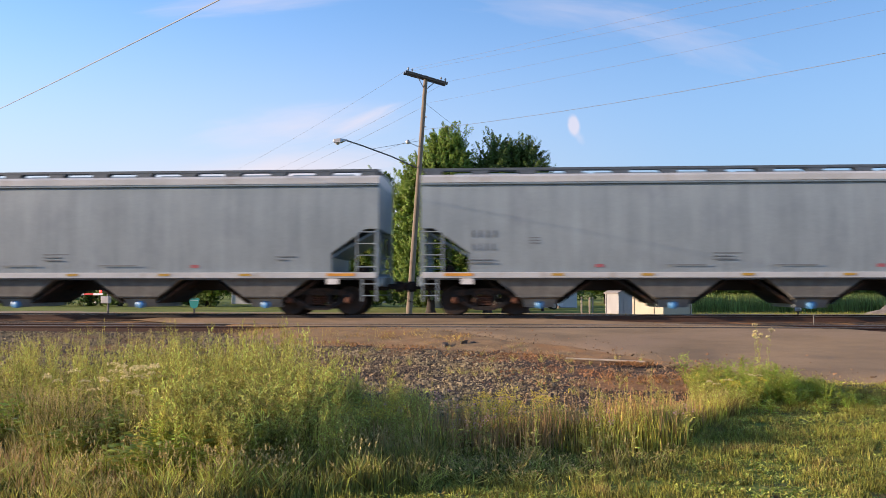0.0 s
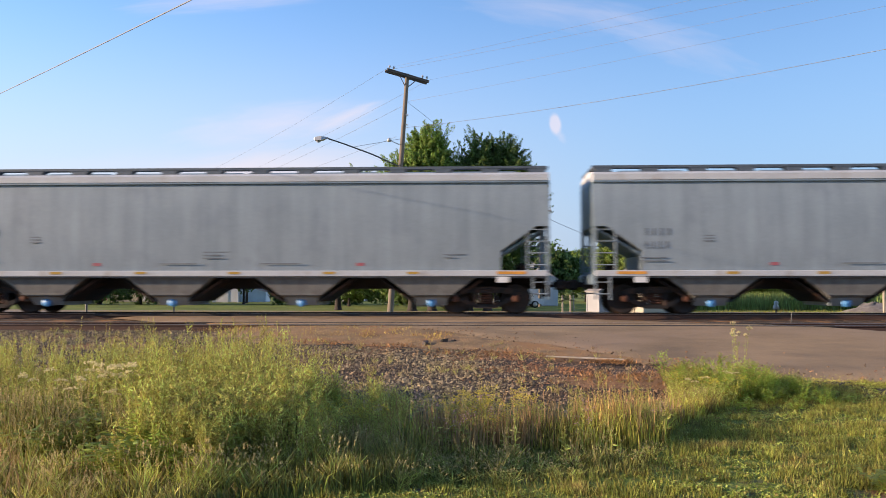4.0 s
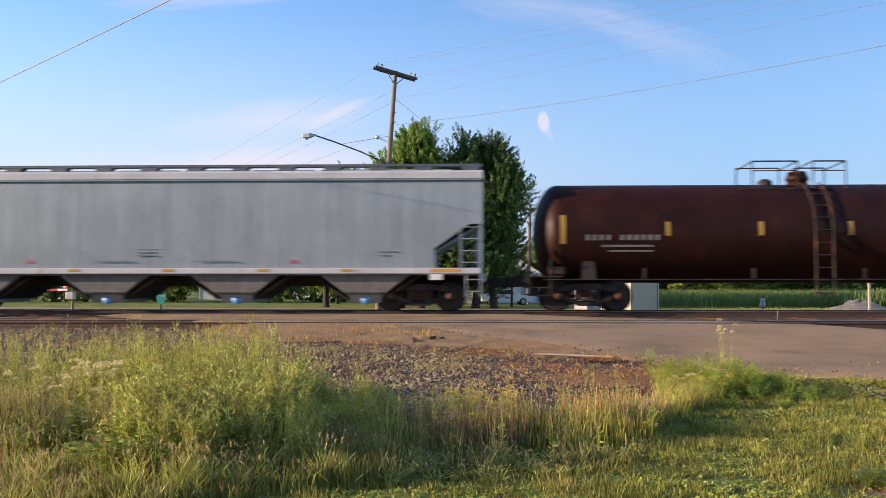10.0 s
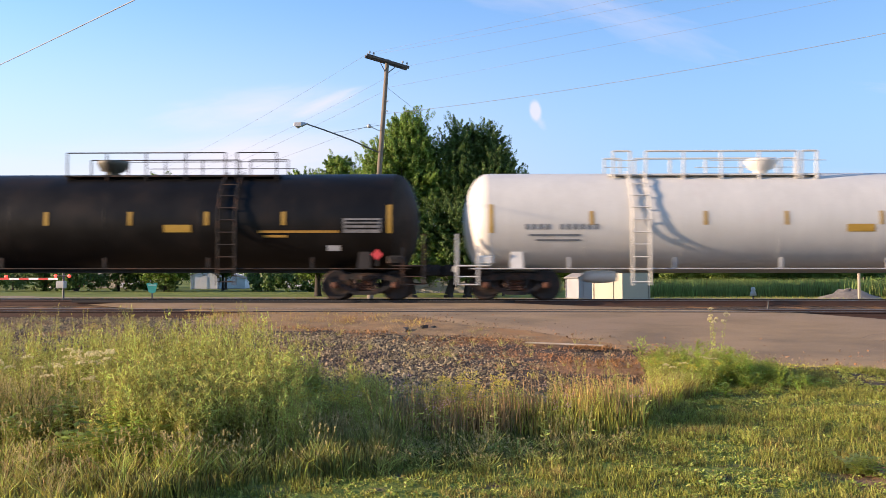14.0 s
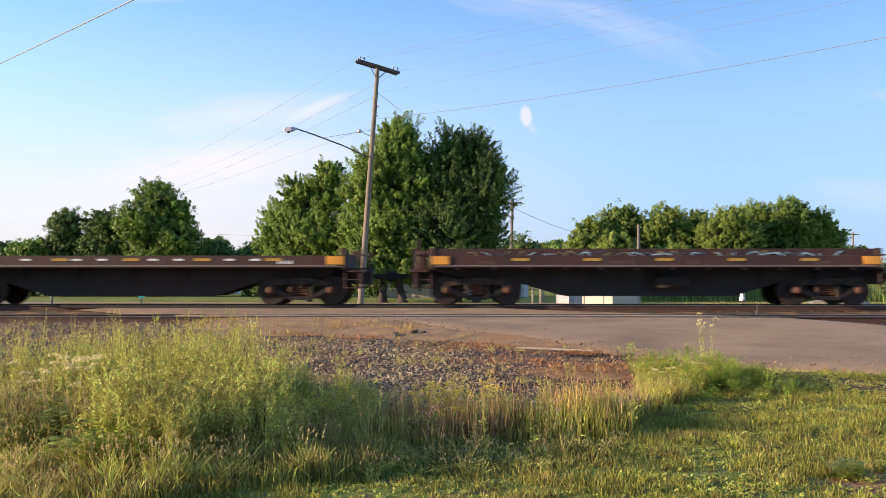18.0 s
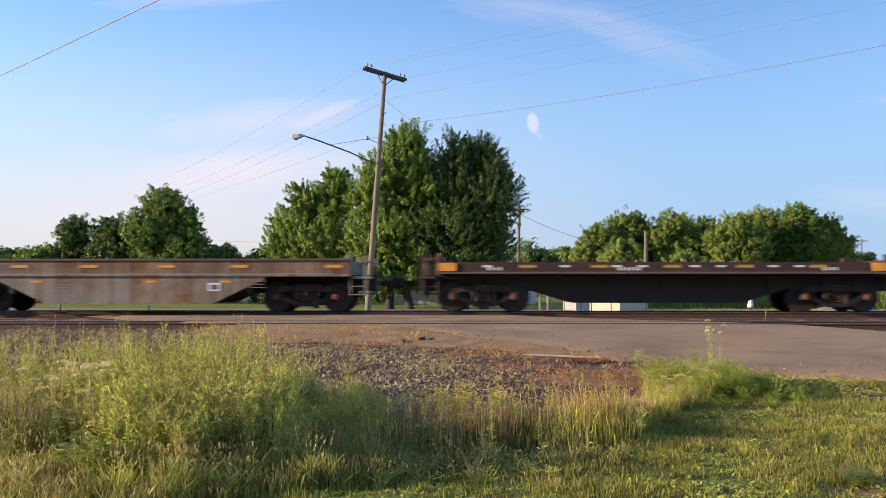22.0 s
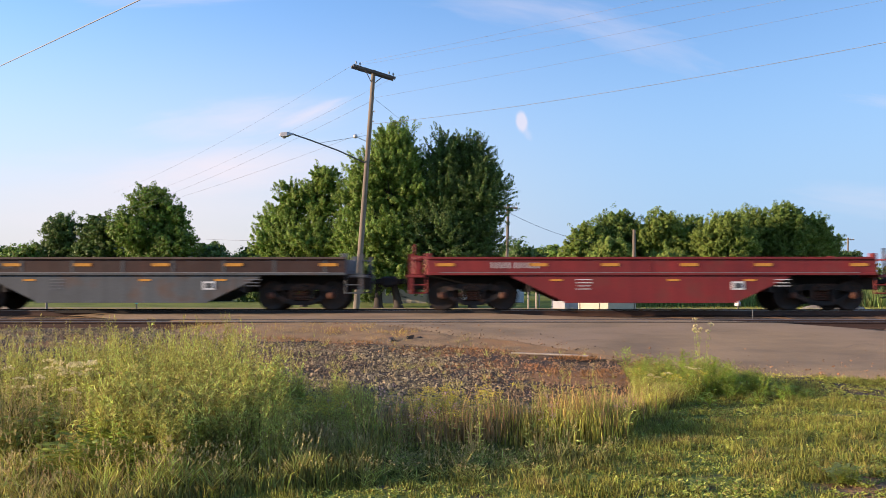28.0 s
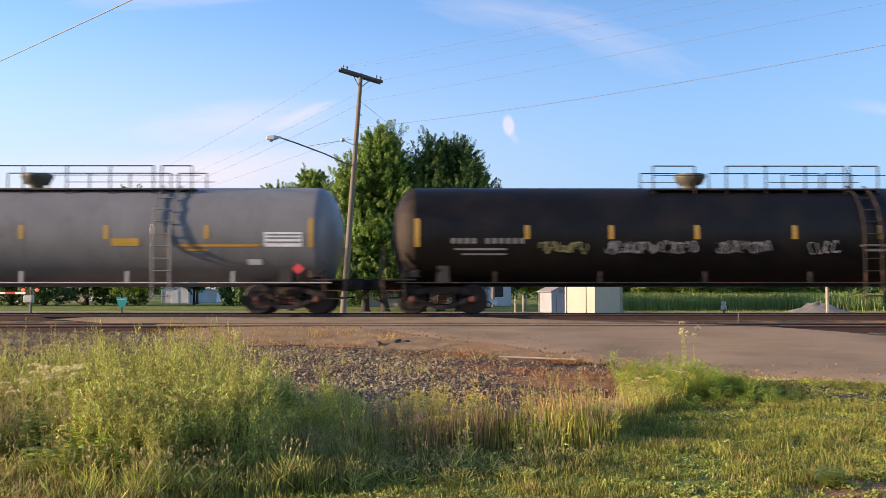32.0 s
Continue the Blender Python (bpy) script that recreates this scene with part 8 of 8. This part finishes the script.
def plants():
    rng = np.random.default_rng(21)
    lawn = lambda x, y: inside_lawn(x, y) & visible(x, y) & (y < weed_limit(x) - 0.1)
    tx, ty = sample(rng, 14000, -4, 9.5, 5.2, 15.9, lawn)
    k = rng.integers(0, len(tx), 250000)
    x, y = tx[k] + rng.normal(0, 0.035, len(k)), ty[k] + rng.normal(0, 0.035, len(k))
    tuft = rng.uniform(0.4, 1.5, len(tx)) ** 1.4
    patch = np.array([wobble(a, b, 0.9, 2.0) + 0.7 * wobble(a, b, 2.6, 5.0) for a, b in zip(x, y)])
    patch = patch + tuft[k] - 0.9
    bare = (np.hypot((x - 3.0) / 0.6, (y - 6.95) / 0.5) < 1.0 + 0.25 * np.sin(x * 9 + y * 7)) & (rng.random(len(x)) < 0.95)
    bare |= (patch < -0.55) & (rng.random(len(x)) < 0.6)
    x, y, patch = x[~bare], y[~bare], patch[~bare]
    blades("lawn", x, y, rng.uniform(0.020, 0.046, len(x)) * (1 + 1.7 * np.clip(patch, -0.5, 0.9)), rng.uniform(0.007, 0.013, len(x)), rng.uniform(0.1, 0.75, len(x)), GRASS, rng, "uneven mown grass, yellowish green", "grass", True)
    x, y = rng.normal(2.68, 0.16, 7), rng.normal(7.25, 0.12, 7)
    scatter("dirt_weed", "broad", x, y, rng.uniform(0.10, 0.22, 7), rng.uniform(0.5, 0.8, 7), 46, "leafy weeds at the edge of bare earth", "weeds", 3)
    # clover and plantain leaves low in the lawn
    tx, ty = sample(rng, 900, -4, 9.5, 5.4, 15.6, lawn)
    x, y, size = clumps(rng, 8000, (tx, ty), 0.10, lawn)
    scatter("lawn_clover", "rosette", x, y, 0.055 * size, size * 0.06, 40, "low broad-leaved clover in the lawn", "weeds", 6)
    # short at the front edge and again beside the stones
    low = lambda x, y: np.interp(y, (6.2, 6.8, 7.5), (0.5, 0.72, 1.0)) * np.interp(weed_limit(x) - y, (0, 1.6), (0.36, 1.0))
    verge = lambda x, y: ~inside_lawn(x, y) & visible(x, y) & (y < weed_limit(x) + rng.normal(0, 0.22, len(x)))
    x, y = sample(rng, 92000, -11.5, 6.5, 5.0, 16.8, verge)
    tall = np.interp(x, (-6, -2.6, -1.2, 0.8, 1.3, 2, 3.0, 4.2), (0.40, 0.44, 0.44, 0.34, 0.27, 0.24, 0.18, 0.08)) * low(x, y)
    swell = np.array([1 + 0.9 * wobble(a, b, 1.1, 4.0) + 0.6 * wobble(a, b, 3.0, 6.0) for a, b in zip(x, y)])
    # shade below and right of the tall weeds is set as darker blades
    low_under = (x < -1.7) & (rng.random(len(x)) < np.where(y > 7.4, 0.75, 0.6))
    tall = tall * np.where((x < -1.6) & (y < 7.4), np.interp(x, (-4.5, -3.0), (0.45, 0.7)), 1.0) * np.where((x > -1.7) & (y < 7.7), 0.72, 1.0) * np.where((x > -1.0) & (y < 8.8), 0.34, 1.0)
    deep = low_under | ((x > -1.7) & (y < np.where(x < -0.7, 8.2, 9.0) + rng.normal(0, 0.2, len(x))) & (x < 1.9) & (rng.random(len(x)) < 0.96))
    blades("shaded_grass", x[deep], y[deep], tall[deep] * rng.uniform(0.4, 1.0, deep.sum()) * np.maximum(swell[deep], 0.4), rng.uniform(0.008, 0.015, deep.sum()), rng.uniform(0.05, 0.6, deep.sum()), GRASS_SHADED, rng, "dense grass at the lawn's edge, shade put into its dark green", "grass")
    x, y, tall, swell = x[~deep], y[~deep], tall[~deep], swell[~deep]
    blades("verge_grass", x, y, tall * rng.uniform(0.3, 1.0, len(x)) * np.maximum(swell, 0.3), rng.uniform(0.008, 0.015, len(x)), rng.uniform(0.05, 0.7, len(x)), GRASS_TALL, rng, "tall uncut verge grass", "grass")
    rough = lambda x, y: ~inside_lawn(x, y) & visible(x, y) & (y < weed_limit(x))
    tx, ty = sample(rng, 190, -11, 3.6, 5.4, 15.5, rough)
    x, y, size = clumps(rng, 1500, (tx, ty), 0.32, rough)
    keep = np.where((x > -1.0) & (y < 8.9), rng.random(len(x)) < 0.08, (y > 7.5) | (rng.random(len(x)) < 0.35))
    x, y, size = x[keep], y[keep], size[keep]
    tall = np.interp(x, (-6, -2.6, -1.2, 0.4, 1.0, 2), (0.60, 0.56, 0.38, 0.34, 0.44, 0.36)) * low(x, y)
    scatter("seeding_grass", "seedgrass", x, y, tall * size * rng.uniform(0.7, 1.1, len(x)), rng.uniform(0.4, 0.7, len(x)), 31, "seeding grass with straw-coloured heads", "grass", 8)
    weedy = lambda x, y: visible(x, y) & (y < weed_limit(x) + 0.35) & (x < np.interp(y, (5, 6.5, 9, 10.5, 12), (-2.2, -1.7, -1.7, -2.5, -4.2)))
    tx, ty = sample(rng, 110, -11, -1.6, 7.3, 11.8, weedy)
    x, y, size = clumps(rng, 800, (tx, ty), 0.30, weedy)
    scatter("tall_weeds", "clover", x, y, np.clip(size * rng.uniform(0.5, 0.9, len(x)), 0.3, 0.86) * np.interp(y, (6.6, 8, 10), (0.6, 0.9, 1.0)) * np.interp(x / y, (-0.66, -0.54, -0.46, -0.36, -0.26, -0.2), (0.68, 0.72, 0.98, 1.0, 0.88, 0.6)) * np.where(y < 8.3, np.interp(x / y, (-0.70, -0.50, -0.42), (0.35, 0.5, 1.0)), 1.0), size * rng.uniform(0.7, 1.1, len(x)), 32, "tall loose yellowish weeds on the verge", "weeds", 10)
    x, y = rng.uniform(-4.6, -1.8, 60), rng.uniform(7.8, 9.8, 60)
    x, y = x[x / y < -0.25], y[x / y < -0.25]
    scatter("broad_weeds", "broad", x, y, rng.uniform(0.35, 0.65, len(x)), rng.uniform(0.7, 1.1, len(x)), 45, "leafy undergrowth between the tall weeds", "weeds", 6)
    x, y = rng.uniform(-6.2, -1.9, 210), rng.uniform(7.4, 10.6, 210)
    x, y = x[x / y < -0.25], y[x / y < -0.25]
    scatter("tall_weeds", "clover", x, y, rng.uniform(0.4, 0.85, len(x)) * np.interp(x / y, (-0.6, -0.5, -0.36, -0.25), (0.75, 0.85, 1.0, 0.7)) * np.where(y < 8.3, np.interp(x / y, (-0.70, -0.50, -0.42), (0.35, 0.5, 1.0)), 1.0), rng.uniform(0.7, 1.1, len(x)), 43, "dense tall weeds at the end of the verge", "weeds", 8)
    x, y = rng.uniform(-3.4, -2.15, 115), rng.uniform(6.85, 8.9, 115)
    scatter("tall_weeds", "clover", x, y, rng.uniform(0.50, 0.88, 115), rng.uniform(0.8, 1.15, 115), 47, "close stand of tall weeds on the verge", "weeds", 6)
    x, y = np.concatenate([rng.normal(-2.62, 0.12, 14), rng.normal(-1.95, 0.1, 8)]), np.concatenate([rng.normal(6.75, 0.12, 14), rng.normal(7.1, 0.15, 8)])
    scatter("tall_weeds", "clover", x, y, rng.uniform(0.45, 0.78, 22), rng.uniform(0.55, 0.8, 22), 57, "upright weeds at the front of the stand", "weeds", 5)
    x, y = rng.uniform(-3.4, -2.1, 24), rng.uniform(7.2, 8.9, 24)
    scatter("broad_weeds", "broad", x, y, rng.uniform(0.32, 0.62, 24), rng.uniform(0.7, 1.0, 24), 48, "leafy undergrowth in the stand of weeds", "weeds", 5)
    x, y = sample(rng, 95, -8, -2.2, 8.6, 11.6, weedy)
    scatter("weed_spires", "clover", x, y, rng.uniform(0.8, 1.22, len(x)) * np.interp(x / y, (-0.52, -0.44, -0.3, -0.22), (0.78, 1.0, 1.0, 0.75)), rng.uniform(0.45, 0.7, len(x)), 44, "tall single weed spires above the rest", "weeds", 6)
    # the stand thins out towards the middle of the verge
    x, y = rng.uniform(-2.3, -1.3, 40), rng.uniform(7.8, 9.2, 40)
    scatter("tall_weeds", "clover", x, y, rng.uniform(0.32, 0.56, 40) * np.interp(x, (-2.3, -1.3), (1.1, 0.8)), rng.uniform(0.5, 0.8, 40), 52, "thinning tall weeds in the verge", "weeds", 6)
    x, y = rng.uniform(-2.15, -1.35, 34), rng.uniform(8.7, 9.5, 34)
    scatter("tall_weeds", "clover", x, y, rng.uniform(0.42, 0.78, 34) * np.interp(x, (-2.15, -1.35), (1.1, 0.75)), rng.uniform(0.4, 0.65, 34), 58, "loose tall weeds beside the stones", "weeds", 6)
    # broad-leaved plants standing free at the front, with gaps between
    x = np.concatenate([rng.normal(cx, 0.13, 9) for cx in (-3.35, -2.95, -4.1)])
    y = np.concatenate([rng.normal(cy, 0.12, 9) for cy in (6.75, 6.65, 7.3)])
    scatter("broad_weeds", "broad", x, y, rng.uniform(0.26, 0.52, len(x)), rng.uniform(0.8, 1.2, len(x)), 53, "bright broad-leaved weeds at the mown edge", "weeds", 5)
    # grass with pale heads along the mown edge
    front = lambda x, y: ~inside_lawn(x, y) & (y < np.interp(x, (-4, -1.5, 0.9), (7.4, 7.9, 8.4)))
    tx, ty = sample(rng, 90, -4.4, 1.2, 6.1, 8.4, front)
    x, y, size = clumps(rng, 300, (tx, ty), 0.2, front)
    scatter("timothy_grass", "timothy", x, y, size * rng.uniform(0.24, 0.42, len(x)) * np.interp(x, (-1.5, -0.7), (1.0, 0.42)), rng.uniform(0.5, 0.9, len(x)), 51, "upright grass with short pale seed heads", "grass", 8)
    x, y = sample(rng, 110, -10, -1.9, 7.5, 12.0, weedy)
    scatter("dock_stalks", "stalk", x, y, rng.uniform(0.85, 1.15, len(x)), rng.uniform(0.8, 1.2, len(x)), 41, "tall thin seed stalks above the weeds", "weeds", 6)
    x, y = sample(rng, 40, -1.9, 1.6, 8.0, 10.2, rough)
    scatter("dock_stalks", "stalk", x, y, rng.uniform(0.5, 0.75, len(x)), rng.uniform(0.6, 0.9, len(x)), 42, "thin seed stalks above the grass", "weeds", 4)
    x, y = sample(rng, 80, -2.2, 3.4, 7.6, 14.0, lambda x, y: ~inside_lawn(x, y) & (y < weed_limit(x) - 0.1) & ((y > 9.0) | (x < -1.3)))
    scatter("short_weeds", "clover", x, y, rng.uniform(0.18, 0.42, len(x)), rng.uniform(0.5, 0.8, len(x)), 33, "shorter weeds between the grass", "weeds", 5)
    x, y = rng.uniform(1.95, 4.1, 90), rng.normal(12.9, 0.55, 90)
    scatter("weed_clump", "clover", x, y, rng.uniform(0.18, 0.50, 90) * np.interp(x, (3.0, 4.1), (1.0, 0.45)), rng.uniform(0.6, 1.0, 90), 34, "bright green clump of weeds beside the road", "weeds", 5, WEED_BRIGHT)
    x, y = rng.uniform(2.0, 4.2, 60), rng.normal(12.7, 0.5, 60)
    scatter("weed_clump", "broad", x, y, rng.uniform(0.14, 0.36, 60) * np.interp(x, (3.0, 4.2), (1.0, 0.5)), rng.uniform(0.6, 0.9, 60), 55, "bright broad-leaved weeds beside the road", "weeds", 5, WEED_BRIGHT)
    x, y = np.concatenate([rng.normal(-5.15, 0.12, 12), rng.normal(-3.05, 0.15, 10)]), np.concatenate([rng.normal(8.0, 0.15, 12), rng.normal(6.9, 0.12, 10)])
    scatter("broad_weeds", "broad", x, y, rng.uniform(0.35, 0.62, len(x)), rng.uniform(0.8, 1.1, len(x)), 56, "bright green leafy weeds in a gap of the verge", "weeds", 5, WEED_BRIGHT)
    x, y = np.concatenate([rng.normal(-2.65, 0.18, 4), rng.normal(-5.6, 0.6, 24), rng.normal(-3.9, 0.5, 12), rng.uniform(-2.6, -1.0, 22)]), np.concatenate([rng.normal(6.85, 0.2, 4), rng.normal(9.0, 0.7, 24), rng.normal(8.4, 0.5, 12), rng.uniform(7.9, 9.0, 22)])
    scatter("broad_weeds", "broad", x, y, np.where(x > -1.9, rng.uniform(0.16, 0.3, len(x)), rng.uniform(0.3, 0.55, len(x))), rng.uniform(0.7, 1.1, len(x)), 35, "leafy dark green weeds low on the verge", "weeds", 5)
    x, y = np.concatenate([rng.uniform(-4.95, -3.75, 11), rng.normal(2.87, 0.16, 2), rng.normal(2.6, 0.4, 2)]), np.concatenate([rng.uniform(7.9, 9.2, 11), rng.normal(12.9, 0.2, 2), rng.normal(12.4, 0.4, 2)])
    h = np.concatenate([rng.uniform(0.54, 0.84, 11), rng.uniform(0.98, 1.10, 2), rng.uniform(0.35, 0.5, 2)])
    scatter("wild_carrot", "umbel", x, y, h, np.concatenate([rng.uniform(0.70, 0.95, 11), rng.uniform(0.6, 0.75, 2), rng.uniform(0.6, 0.9, 2)]), 36, "wild carrot with flat white flower heads", "wild flowers", 5)
    x, y = np.concatenate([rng.normal(-2.1, 0.35, 30), rng.normal(-0.55, 0.2, 16), rng.normal(2.0, 0.4, 8)]), np.concatenate([rng.normal(9.2, 0.35, 30), rng.normal(9.2, 0.3, 16), rng.normal(12.4, 0.3, 8)])
    scatter("yellow_flowers", "mustard", x, y, rng.uniform(0.28, 0.46, len(x)), rng.uniform(0.7, 1.0, len(x)), 37, "small yellow wild flowers in the verge", "wild flowers", 4)
    x, y = sample(rng, 12, -1.8, 1.2, 7.8, 9.6, lambda x, y: ~inside_lawn(x, y))
    scatter("pink_flowers", "pink", x, y, rng.uniform(0.35, 0.52, len(x)), rng.uniform(0.6, 0.9, len(x)), 38, "small pink clover flowers in the verge", "wild flowers", 4)
    # dry litter on the dirt beside the road
    p = [ROAD_A[i] for i in rng.integers(48, 92, 2600)]
    x, y = np.array([q.x for q in p]) + rng.normal(0, 0.5, 2600), np.array([q.y for q in p]) - rng.exponential(0.7, 2600)
    blades("dry_litter", x, y, rng.uniform(0.03, 0.09, len(x)), rng.uniform(0.006, 0.014, len(x)), rng.uniform(0.7, 0.98, len(x)), STRAW, rng, "dry straw litter on the dirt", "litter", True)
    # dry grass on the brink of the slumped bank
    at = [(ROAD_A[i], d) for i, d in zip(rng.integers(0, 121, 26000), rng.uniform(0.05, 1.7, 26000)) if -8.2 < ROAD_A[i].x < -2.0 and wobble(ROAD_A[i].x, d, 1.7, 3.0) > -0.05]
    x, y = np.array([p.x for p, d in at]) + rng.normal(0, 0.15, len(at)), np.array([p.y - d for p, d in at])
    run = np.array([(d + 0.25) / 3.25 for p, d in at])
    rise = np.array([road_z(p.x, p.y) for p, d in at]) - heights(x, y)
    blades("bank_grass", x, y, rng.uniform(0.05, 0.17, len(x)), rng.uniform(0.008, 0.014, len(x)), rng.uniform(0.2, 0.9, len(x)), GOLDEN, rng, "dry golden grass on the slumped bank", "grass", True, np.maximum(rise * (1 - run * run * (3 - 2 * run)) - 0.02, 0.0))
    # rust-coloured litter in drifts below the road's edge
    x, y = [], []
    for cx, cy, rx, ry, n in ((-4.6, 18.3, 0.9, 0.45, 200), (-3.0, 17.9, 0.6, 0.35, 170), (-0.9, 17.0, 1.1, 0.55, 220), (1.35, 15.95, 0.35, 0.15, 380), (1.45, 14.1, 0.8, 0.7, 330)):
        x.append(rng.normal(cx, rx * 0.6, n))
        y.append(rng.normal(cy, ry * 0.6, n))
    x, y = np.concatenate(x), np.concatenate(y)
    ok = np.array([not on_road(a, b, 0.0) for a, b in zip(x, y)])
    x, y = x[ok], y[ok]
    blades("rust_litter", x, y, rng.uniform(0.05, 0.12, len(x)), rng.uniform(0.012, 0.03, len(x)), rng.uniform(0.6, 0.95, len(x)), RUST_LITTER, rng, "rust-coloured dead stalks and needles on the dirt", "litter", True, 0.05)
    # dry upright stems over the middle of the verge
    tx, ty = sample(rng, 70, -2.0, 1.9, 8.0, 10.6, rough)
    x, y, size = clumps(rng, 1700, (tx, ty), 0.2, rough)
    far = (y > 8.9) | (x < -0.9)
    x, y, size = x[far], y[far], size[far]
    blades("dry_stems", x, y, size * rng.uniform(0.25, 0.55, len(x)) * np.interp(x, (0.8, 1.6), (1.0, 0.7)), rng.uniform(0.006, 0.010, len(x)), rng.uniform(0.02, 0.25, len(x)), DRY_STEM, rng, "dry brown upright stems in the verge", "grass")
    tx, ty = sample(rng, 40, -5.0, -2.9, 6.3, 7.6, lambda x, y: ~inside_lawn(x, y))
    x, y, size = clumps(rng, 900, (tx, ty), 0.14, rough)
    blades("dry_stems", x, y, size * rng.uniform(0.12, 0.30, len(x)), rng.uniform(0.006, 0.011, len(x)), rng.uniform(0.05, 0.5, len(x)), DRY_STEM, rng, "low dry stems at the end of the verge", "grass")
    tx, ty = rng.uniform(-1.9, 0.1, 60), rng.uniform(8.2, 9.5, 60)
    x, y, size = clumps(rng, 1300, (tx, ty), 0.09, rough)
    blades("dry_stems", x, y, np.clip(size, 0.75, 1.1) * rng.uniform(0.24, 0.50, len(x)), rng.uniform(0.006, 0.011, len(x)), rng.uniform(0.02, 0.25, len(x)), DRY_STEM, rng, "stand of reddish brown dead stems", "grass")
    tx, ty = rng.normal(0.62, 0.24, 60), rng.uniform(9.0, 10.9, 60)
    x, y, size = clumps(rng, 950, (tx, ty), 0.07, rough)
    blades("golden_grass", x, y, size * rng.uniform(0.24, 0.48, len(x)), rng.uniform(0.006, 0.010, len(x)), rng.uniform(0.02, 0.3, len(x)), GOLDEN, rng, "golden ripe grass caught by the sun", "grass")
    tx, ty = rng.uniform(-2.0, 1.2, 95), rng.uniform(8.5, 9.4, 95)
    x, y, size = clumps(rng, 2600, (tx, ty), 0.09, rough)
    blades("fringe_grass", x, y, np.clip(size, 0.7, 1.1) * rng.uniform(0.14, 0.40, len(x)), rng.uniform(0.006, 0.011, len(x)), rng.uniform(0.02, 0.35, len(x)), GRASS_TALL, rng, "thin upright grass beside the stones", "grass")
    # bright yellow-green bushy plants in the middle of the verge
    x, y = np.concatenate([rng.normal(-1.9, 0.25, 14), rng.normal(-0.75, 0.12, 9), rng.normal(-0.1, 0.4, 6)]), np.concatenate([rng.normal(8.6, 0.25, 14), rng.normal(9.2, 0.15, 9), rng.normal(9.4, 0.15, 6)])
    scatter("yellow_flowers", "mustard", x, y, rng.uniform(0.36, 0.52, len(x)), rng.uniform(0.8, 1.1, len(x)), 54, "bushy yellow-green flowering plants in the verge", "wild flowers", 4)
    # stray tufts on the stones and beyond the tracks
    x, y = sample(rng, 260, -12, 4, 12, 21, lambda x, y: (y > weed_limit(x)) & np.array([not on_road(a, b, 0.1) for a, b in zip(x, y)]))
    scatter("stray_tufts", "seedgrass", x, y, rng.uniform(0.10, 0.28, len(x)), rng.uniform(0.3, 0.6, len(x)), 39, "dry tufts growing among the stones", "grass", 4)
    x, y = sample(rng, 80000, 5, 64, 67, 96, lambda x, y: x > 6.5 + (y - 67) * 0.04)
    blades("tall_meadow", x, y, rng.uniform(0.7, 1.5, len(x)) * np.array([1 + 0.25 * wobble(a, b, 0.12, 8.0) for a, b in zip(x, y)]), rng.uniform(0.05, 0.10, len(x)), rng.uniform(0.05, 0.4, len(x)), MEADOW, rng, "tall green meadow beyond the tracks", "grass", True)
    x, y = sample(rng, 46000, -60, 60, 33, 66, lambda x, y: ((y < 57) | (x > 7)) & np.array([not on_road(a, b, 0.2) for a, b in zip(x, y)]))
    blades("far_grass", x, y, rng.uniform(0.06, 0.22, len(x)), rng.uniform(0.02, 0.04, len(x)), rng.uniform(0.1, 0.6, len(x)), GRASS, rng, "short grass beyond the tracks", "grass", True)


trees()
plants()


# ---- what moves ----
def motions():
    for car, x in TRAIN:
        walk(car, [(t, along_track(x - SPEED * t, TRACK_Y)) for t in (0, 8, 16, 24, 32)])


motions()
